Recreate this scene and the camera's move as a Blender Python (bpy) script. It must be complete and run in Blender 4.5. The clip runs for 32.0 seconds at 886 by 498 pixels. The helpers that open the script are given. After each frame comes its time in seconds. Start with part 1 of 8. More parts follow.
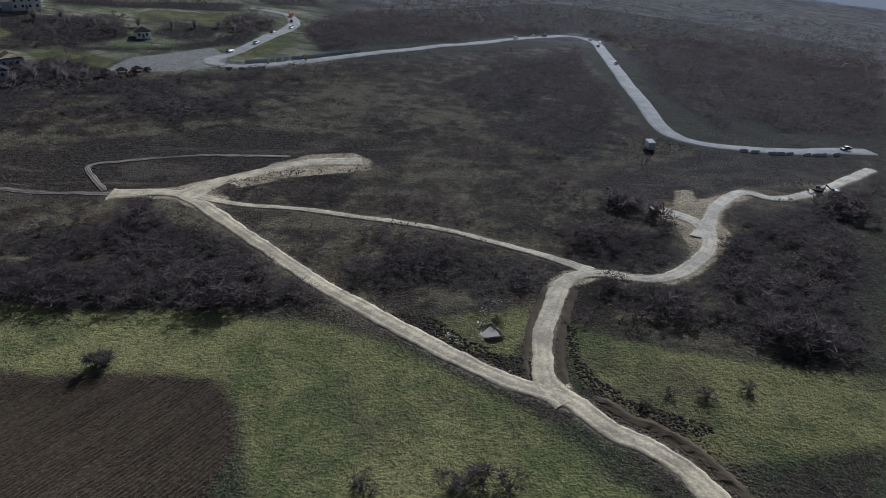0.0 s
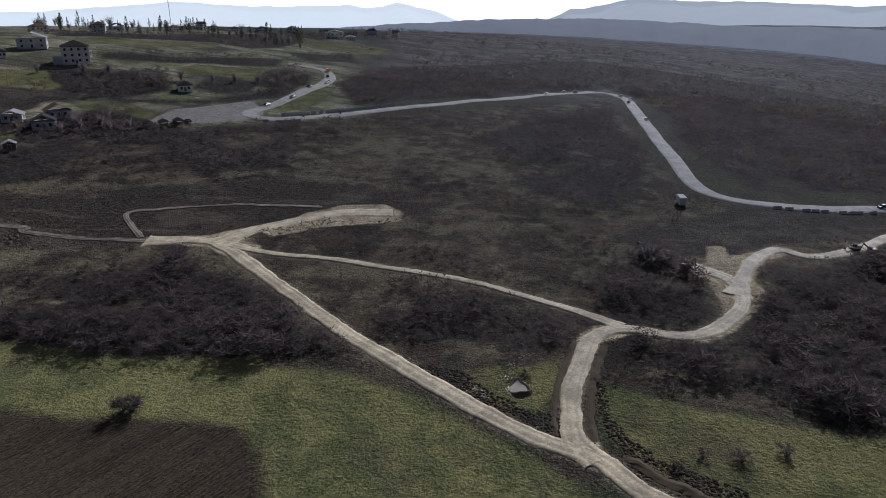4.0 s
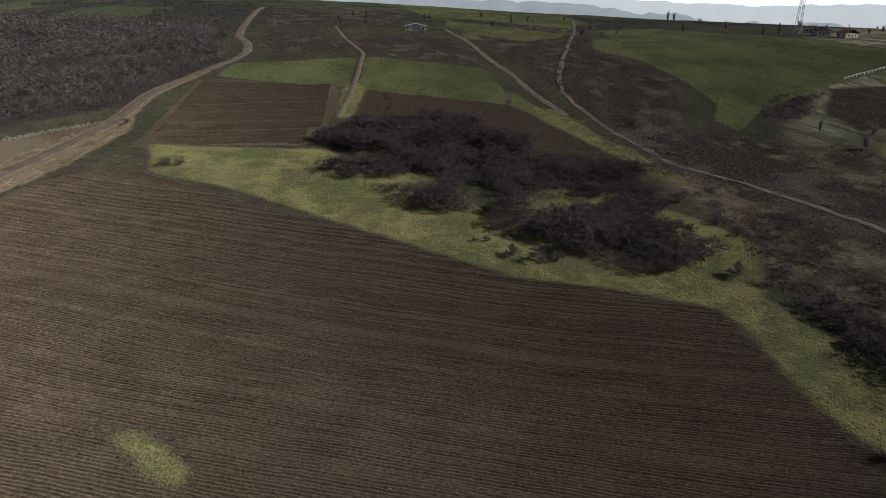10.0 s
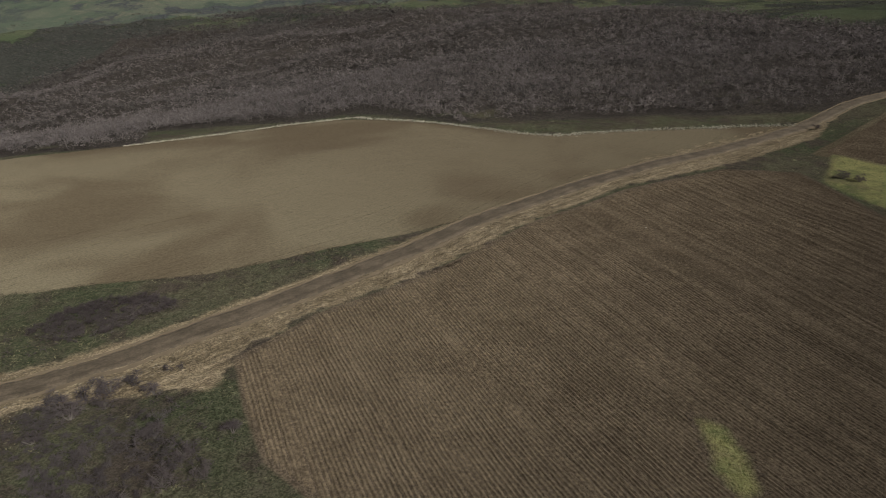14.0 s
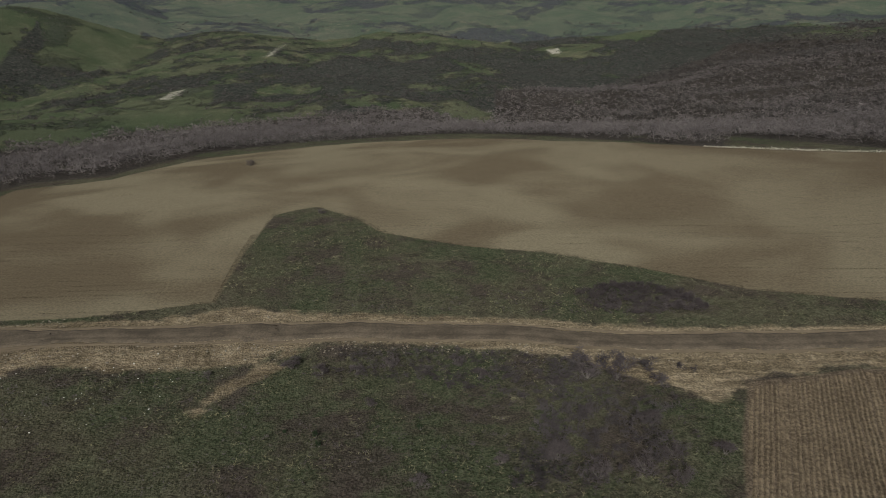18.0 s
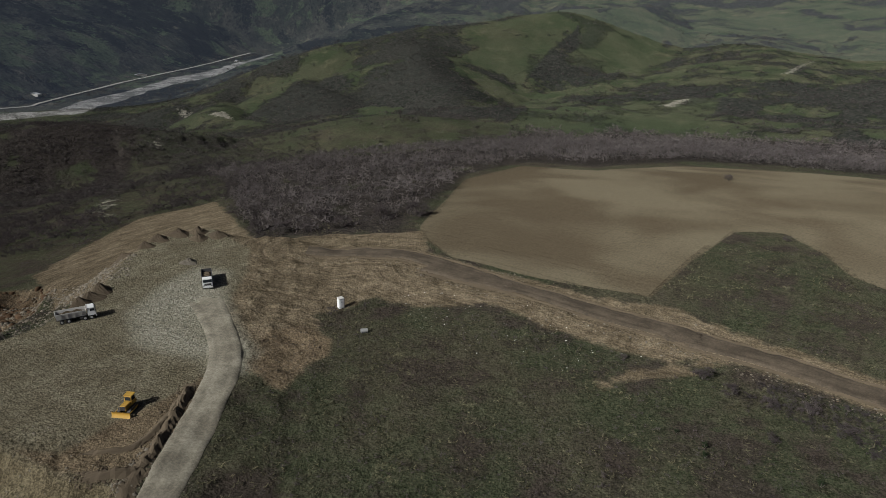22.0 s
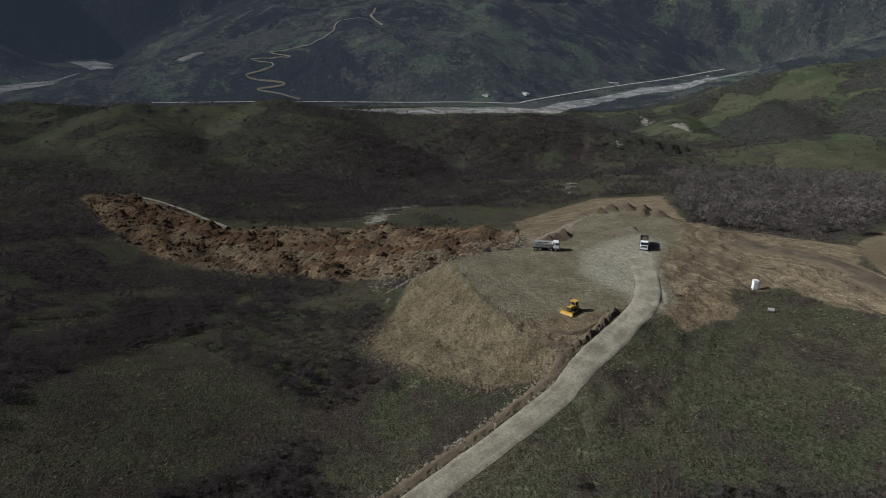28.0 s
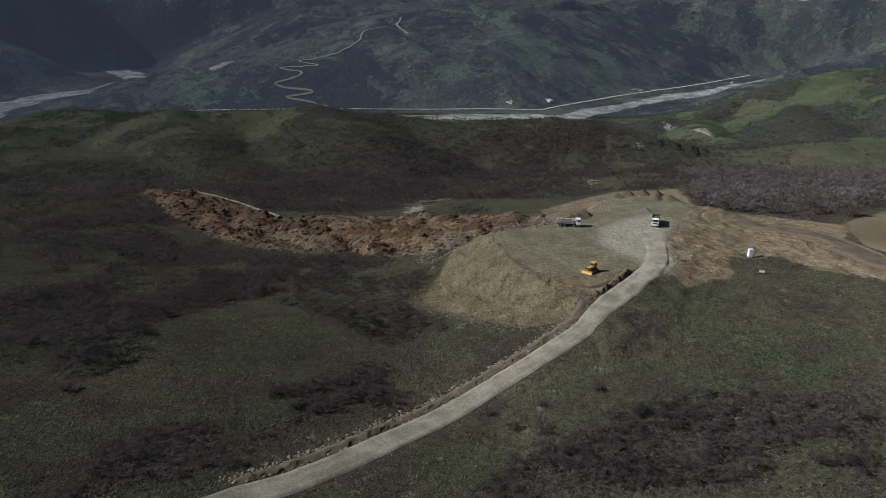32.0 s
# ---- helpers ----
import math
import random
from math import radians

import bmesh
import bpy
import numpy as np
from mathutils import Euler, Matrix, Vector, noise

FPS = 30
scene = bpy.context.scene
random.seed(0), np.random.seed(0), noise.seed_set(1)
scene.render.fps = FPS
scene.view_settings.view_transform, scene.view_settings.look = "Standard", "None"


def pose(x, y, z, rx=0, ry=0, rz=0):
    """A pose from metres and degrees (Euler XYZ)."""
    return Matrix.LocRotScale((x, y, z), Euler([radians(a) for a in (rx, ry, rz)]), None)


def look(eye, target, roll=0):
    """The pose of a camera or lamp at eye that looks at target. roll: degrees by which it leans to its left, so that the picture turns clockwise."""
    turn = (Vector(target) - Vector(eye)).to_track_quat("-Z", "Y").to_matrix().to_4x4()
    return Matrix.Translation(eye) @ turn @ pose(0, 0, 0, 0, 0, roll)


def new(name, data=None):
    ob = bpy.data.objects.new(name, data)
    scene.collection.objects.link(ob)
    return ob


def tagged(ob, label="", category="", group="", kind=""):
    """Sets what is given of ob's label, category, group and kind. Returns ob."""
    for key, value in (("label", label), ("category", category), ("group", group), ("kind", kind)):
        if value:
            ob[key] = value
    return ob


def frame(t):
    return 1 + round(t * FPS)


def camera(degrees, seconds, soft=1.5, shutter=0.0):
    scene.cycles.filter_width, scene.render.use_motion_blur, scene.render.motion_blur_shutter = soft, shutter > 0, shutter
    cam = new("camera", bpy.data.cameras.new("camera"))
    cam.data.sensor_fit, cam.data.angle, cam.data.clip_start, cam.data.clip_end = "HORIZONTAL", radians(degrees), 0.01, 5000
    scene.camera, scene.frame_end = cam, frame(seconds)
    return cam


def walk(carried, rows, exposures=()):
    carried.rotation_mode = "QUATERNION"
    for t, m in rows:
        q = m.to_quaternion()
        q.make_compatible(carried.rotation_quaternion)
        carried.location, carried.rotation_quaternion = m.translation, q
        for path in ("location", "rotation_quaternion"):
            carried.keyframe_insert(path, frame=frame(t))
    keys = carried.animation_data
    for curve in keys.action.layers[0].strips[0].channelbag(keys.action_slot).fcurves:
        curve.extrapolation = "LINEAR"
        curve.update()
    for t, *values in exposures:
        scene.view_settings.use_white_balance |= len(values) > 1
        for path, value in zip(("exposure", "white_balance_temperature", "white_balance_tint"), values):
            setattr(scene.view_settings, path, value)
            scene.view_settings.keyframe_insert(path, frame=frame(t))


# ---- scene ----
cam = camera(64.4, 32.0, soft=0.9)
# seconds, place, bearing to the left of +y, pitch, roll
PATH = [
    (0, 0.00, 0.00, 72.00, 0.10, -24.55, 0.00),
    (0.5, 0.00, 0.00, 72.00, 0.46, -22.73, 0.23),
    (1, 0.00, 0.00, 72.00, 0.65, -20.21, 0.09),
    (1.5, -0.00, 0.00, 72.00, 0.94, -20.23, 0.08),
    (2, -0.00, 0.00, 72.00, 1.19, -20.24, 0.02),
    (2.5, -0.00, -0.00, 72.00, 1.41, -20.28, 0.04),
    (4.5, -0.01, -0.00, 72.00, 4.28, -20.37, 0.09),
    (5, -0.01, -0.00, 72.00, 8.06, -20.34, 0.13),
    (5.5, -0.01, -0.00, 72.00, 13.13, -20.31, 0.20),
    (6, -0.01, 0.00, 72.00, 19.16, -20.28, 0.21),
    (6.5, -0.01, 0.00, 72.00, 24.55, -20.29, 0.38),
    (7, -0.01, 0.00, 72.00, 29.58, -20.33, 0.55),
    (7.5, -0.01, 0.00, 72.00, 35.58, -20.34, 0.66),
    (8, -0.01, 0.00, 72.00, 42.47, -20.40, 0.77),
    (8.5, -0.01, 0.00, 72.00, 49.16, -20.47, 0.91),
    (9, -0.01, 0.00, 72.00, 55.92, -20.60, 1.14),
    (9.5, -0.01, 0.00, 72.00, 62.68, -20.69, 1.23),
    (10, -0.01, 0.00, 72.00, 69.52, -20.79, 1.07),
    (10.5, -0.01, 0.00, 72.00, 76.33, -20.90, 0.98),
    (11, -0.01, 0.00, 72.00, 83.11, -21.00, 0.93),
    (11.5, -0.01, 0.00, 72.00, 89.90, -21.08, 0.78),
    (12, -0.01, 0.00, 72.00, 96.53, -21.13, 0.74),
    (12.5, -0.01, -0.00, 72.00, 103.07, -21.06, 0.61),
    (13, -0.01, -0.00, 72.00, 109.51, -21.11, 0.60),
    (13.5, -0.01, -0.00, 72.00, 115.75, -21.16, 0.40),
    (14, -0.01, -0.00, 72.00, 121.77, -21.29, 0.29),
    (14.5, -0.01, -0.00, 72.00, 127.70, -21.37, 0.36),
    (16.5, -0.01, -0.00, 72.01, 150.65, -21.26, 0.13),
    (17, -0.01, -0.00, 72.01, 156.30, -21.20, 0.02),
    (17.5, -0.01, -0.00, 72.01, 161.72, -21.14, 0.02),
    (18, -0.01, -0.00, 72.01, 167.10, -21.07, 0.10),
    (18.5, -0.01, -0.00, 72.01, 172.40, -21.02, 0.28),
    (19, -0.01, -0.00, 72.01, 177.61, -20.94, 0.47),
    (19.5, -0.01, -0.00, 72.01, 182.85, -20.97, 0.64),
    (20, -1.12, 1.83, 72.02, 188.33, -20.78, 0.55),
    (20.5, -1.72, 3.40, 72.25, 193.69, -20.71, 0.65),
    (21, -2.73, 4.80, 72.53, 198.23, -20.70, 0.66),
    (21.5, -3.90, 6.24, 72.61, 202.35, -20.65, 0.74),
    (22, -5.04, 7.89, 72.54, 206.39, -20.61, 0.84),
    (22.5, -6.22, 9.84, 72.59, 209.90, -20.59, 1.00),
    (23, -7.75, 11.71, 72.71, 213.55, -20.58, 1.02),
    (23.5, -9.69, 13.51, 72.71, 217.30, -20.57, 0.90),
    (24, -11.49, 15.75, 72.79, 220.86, -20.52, 0.94),
    (24.5, -13.73, 18.33, 72.96, 224.03, -20.44, 1.00),
    (25, -15.86, 20.78, 72.94, 227.13, -20.37, 1.00),
    (25.5, -18.08, 23.14, 72.87, 230.24, -20.30, 1.13),
    (26, -20.40, 25.80, 72.73, 233.03, -20.23, 1.20),
    (26.5, -23.01, 28.61, 72.73, 235.83, -20.19, 1.27),
    (28.5, -34.93, 40.30, 73.87, 243.34, -19.93, 0.67),
    (29, -38.50, 43.12, 74.03, 243.49, -19.83, 0.62),
    (29.5, -42.28, 45.84, 74.36, 243.63, -19.77, 0.54),
    (30, -45.96, 48.68, 74.47, 243.75, -19.69, 0.50),
    (30.5, -49.88, 51.32, 74.53, 243.90, -19.62, 0.49),
    (31, -53.67, 53.80, 74.71, 244.05, -19.57, 0.48),
    (31.5, -57.37, 56.20, 74.69, 244.14, -19.51, 0.40),
    (32, -61.15, 58.48, 74.70, 244.29, -19.47, 0.38),
]
walk(cam, [(t, pose(x, y, z, 90 + pitch, -roll, yaw)) for t, x, y, z, yaw, pitch, roll in PATH],
     exposures=[(0, 1.02, 5150, 10), (1.0, 1.04, 5350, 14), (2.5, 0.96, 5350, 15), (5, 0.6, 5500, 14), (6, 0.36, 5650, 13.5), (9, 0.44, 5700, 13), (11, 0.34, 6000, 10), (14, 0.02, 6000, 8), (17, -0.16, 5850, 6), (23, -0.06, 5750, 8), (26, -0.01, 5600, 8), (29, 0.29, 5550, 8), (32, 0.46, 5500, 8)])

# ---------------------------------------------------------------- daylight
SUN_BEARING, SUN_HEIGHT = -22.0, 34.0  # degrees: to the left of +y, above the horizon
world = bpy.data.worlds.new("daylight")
scene.world = world
world.use_nodes = True
sky = world.node_tree.nodes.new("ShaderNodeTexSky")
sky.sky_type, sky.sun_disc = "NISHITA", False
sky.sun_elevation, sky.sun_rotation = radians(SUN_HEIGHT), radians(-SUN_BEARING)
sky.dust_density, sky.air_density, sky.ozone_density, sky.altitude = 5.0, 0.25, 1.0, 600
world.node_tree.nodes["Background"].inputs[1].default_value = 0.048
world.node_tree.links.new(sky.outputs[0], world.node_tree.nodes["Background"].inputs[0])
sun = new("sun", bpy.data.lights.new("sun", "SUN"))
sun.data.energy, sun.data.angle, sun.data.color = 5.0, radians(0.6), (1.0, 0.95, 0.87)
sb, sh = radians(SUN_BEARING), radians(SUN_HEIGHT)
to_sun = Vector((-math.sin(sb) * math.cos(sh), math.cos(sb) * math.cos(sh), math.sin(sh)))
sun.matrix_world = look(to_sun * 100, (0, 0, 0))

# ---------------------------------------------------------------- relief of the land
# Heights in metres on rings round the hovering point: one row for each bearing (every 30 degrees, turning left from +y).
RINGS = [50, 130, 220, 350, 550, 1100, 2300, 4700]
RELIEF = {
    0: (2, 4, 5, 10, 8, 2, -60, -141),
    30: (0, 2, 5, 19, 42, 22, -48, -170),
    60: (0, 0, 3, 18, 35, 28, -18, -112),
    90: (0, 0, 2, 10, 26, 36, 20, -20),
    120: (0, -1, 2, 6, 0, -10, -10, 75),
    150: (0, 0, 1, -2, -35, -95, -100, 80),
    180: (-2, -1, 0, -10, -45, -115, -130, 70),
    210: (-3, -1, -3, -20, -50, -130, -200, -60),
    240: (-3, -5, -16, -40, -78, -160, -286, -170),
    270: (-6, -14, -30, -42, -64, -112, -290, -200),
    300: (-3, -5, -15, -25, -48, -104, -240, -100),
    330: (0, 2, 0, -5, -15, -60, -130, -100),
}
CAM_Z = 72.0


def cubic(p0, p1, p2, p3, u):
    return p1 + 0.5 * u * (p2 - p0 + u * (2 * p0 - 5 * p1 + 4 * p2 - p3 + u * (3 * (p1 - p2) + p3 - p0)))


def base_height(x, y):
    """Height of the smooth land, for arrays."""
    x, y = np.asarray(x, float), np.asarray(y, float)
    table = np.array([RELIEF[a] for a in range(0, 360, 30)], float)
    table = np.concatenate([np.full((12, 1), np.mean(table[:, 0])), table], 1)
    radii = np.log(np.array([18] + RINGS, float))
    r = np.hypot(x, y)
    a = (np.degrees(np.arctan2(-x, y)) % 360) / 30
    i, lr = np.floor(a).astype(int), np.log(np.clip(r, 18, 4700))
    j = np.clip(np.searchsorted(radii, lr, side="right") - 1, 0, len(radii) - 2)
    v = (lr - radii[j]) / (radii[j + 1] - radii[j])

    def ring(k):
        k = np.clip(k, 0, len(radii) - 1)
        return cubic(*(table[(i + d) % 12, k] for d in (-1, 0, 1, 2)), a - i)

    # monotone along the radius: slopes limited between neighbours
    h0, h1, h2, h3 = ring(j - 1), ring(j), ring(j + 1), ring(j + 2)
    return cubic(h0, h1, h2, h3, v)


def swell(x, y, size, seed):
    """Smooth value noise about -1 to 1 for arrays."""
    rng = np.random.RandomState(seed)
    grid = rng.uniform(-1, 1, (64, 64))
    u, v = np.asarray(x, float) / size + 1000.0, np.asarray(y, float) / size + 1000.0
    i, j = np.floor(u).astype(int), np.floor(v).astype(int)
    a, b = u - i, v - j
    a, b = a * a * (3 - 2 * a), b * b * (3 - 2 * b)
    g = lambda p, q: grid[p % 64, q % 64]
    return (g(i, j) * (1 - a) + g(i + 1, j) * a) * (1 - b) + (g(i, j + 1) * (1 - a) + g(i + 1, j + 1) * a) * b


# ---------------------------------------------------------------- plan of tracks, fields and bare ground (metres)
ROADS = {
    "track_farm": (3.6, "mud", [(-598, 226), (-500, 204), (-414, 186), (-369, 180), (-332, 173), (-283, 167)]),
    "track_lane": (2.6, "dirt", [(-641, 139), (-532, 123), (-478, 120), (-457, 116), (-383, 92), (-326, 70)]),
    "track_main": (4.2, "chalk", [(39.1, 65.8), (36.8, 72.8), (33.9, 78.5), (29.7, 82.9), (25.3, 86.1), (20.7, 92.3), (16.6, 94.5), (8.8, 98.6), (-0.6, 106.6), (-11.4, 116.6), (-24.3, 129.9), (-40.4, 148.1), (-56.7, 167.5), (-68.2, 179.9), (-76.3, 185.1), (-93.0, 184.5)]),
    "track_loop": (3.8, "chalk", [(19.8, 91.9), (16.9, 96.7), (17.2, 103.7), (18.5, 111.7), (21.4, 122.0), (24.5, 131.3), (29.4, 135.9), (35.5, 136.3), (42.3, 134.5), (48.6, 135.5), (55.3, 141.5), (62.4, 151.0), (65.3, 161.2), (63.6, 168.9), (57.2, 174.3)]),
    "track_cross": (2.6, "chalk", [(-67.4, 182.3), (-54.9, 177.1), (-38.9, 174.1), (-23.1, 168.5), (-1.1, 159.9), (12.3, 151.9), (24.5, 143.9), (32.1, 137.4)]),
    "track_tip": (6.0, "chalk", [(-72.1, 182.3), (-68.9, 189.5), (-63.5, 196.3), (-53.3, 203.2), (-40.6, 210.2), (-25.7, 212.4)]),
    "track_east": (4, "chalk", [(63.3, 157.5), (70.9, 173.0), (78.1, 184.4), (86.9, 192.8), (93.8, 189.6), (103.5, 193.1), (119.8, 205.3), (145, 229)]),
    "track_old": (2.4, "mud", [(-90.6, 184.6), (-105.4, 185.4), (-130.8, 187.3), (-130.9, 189.8), (-146.5, 189.4), (-164.7, 187.1), (-188, 181), (-211, 173), (-236, 172), (-272, 175), (-321, 187), (-360, 206), (-431, 251), (-553, 328), (-765, 448)]),
    "track_spur": (1.8, "mud", [(-95.4, 186.4), (-103.2, 196.4), (-107.9, 204.8), (-99.1, 209.0), (-74.6, 216.0), (-48.9, 215.6)]),
    "main_road": (6.2, "asphalt", [(159, 254), (130, 244), (108, 241), (91, 244), (83, 259), (85, 297), (90, 361), (98, 441), (103, 500), (93, 526), (68, 504), (14, 435), (-33, 378), (-68, 340), (-91, 322), (-105, 325), (-107, 334), (-101, 351), (-95, 383), (-90, 418), (-91, 445), (-102, 469), (-123, 473)]),
    "haul_road": (5.6, "dirt", [(-924, 112), (-812, 89), (-611, 54), (-535, 52), (-491, 44), (-452, 19), (-406, -10), (-357, -26), (-302, -51), (-238.9, -81.4), (-181.3, -98.1), (-135.0, -105.9), (-77.2, -118.3), (-55.7, -125.1), (-42.3, -130.9), (-33.9, -133.5), (-10.9, -140.0), (11.1, -142.7), (4.6, -143.1), (30.5, -145.9), (57.3, -150.1), (77.6, -152.1), (52.0, -149.2), (70.8, -154.1), (85.2, -157.1), (99.8, -155.4), (116.1, -148.6)]),
    "pad_road": (5.8, "gravel", [(33.4, 57.4), (36.3, 47.0), (37.9, 37.5), (42.6, 23.8), (50.3, 6.6), (56.2, -8.4), (60.8, -24.4), (67.2, -41.8), (76.0, -61.1), (83.7, -76.1), (91.2, -87.4), (101.4, -96.7), (118.9, -109.2)]),
}
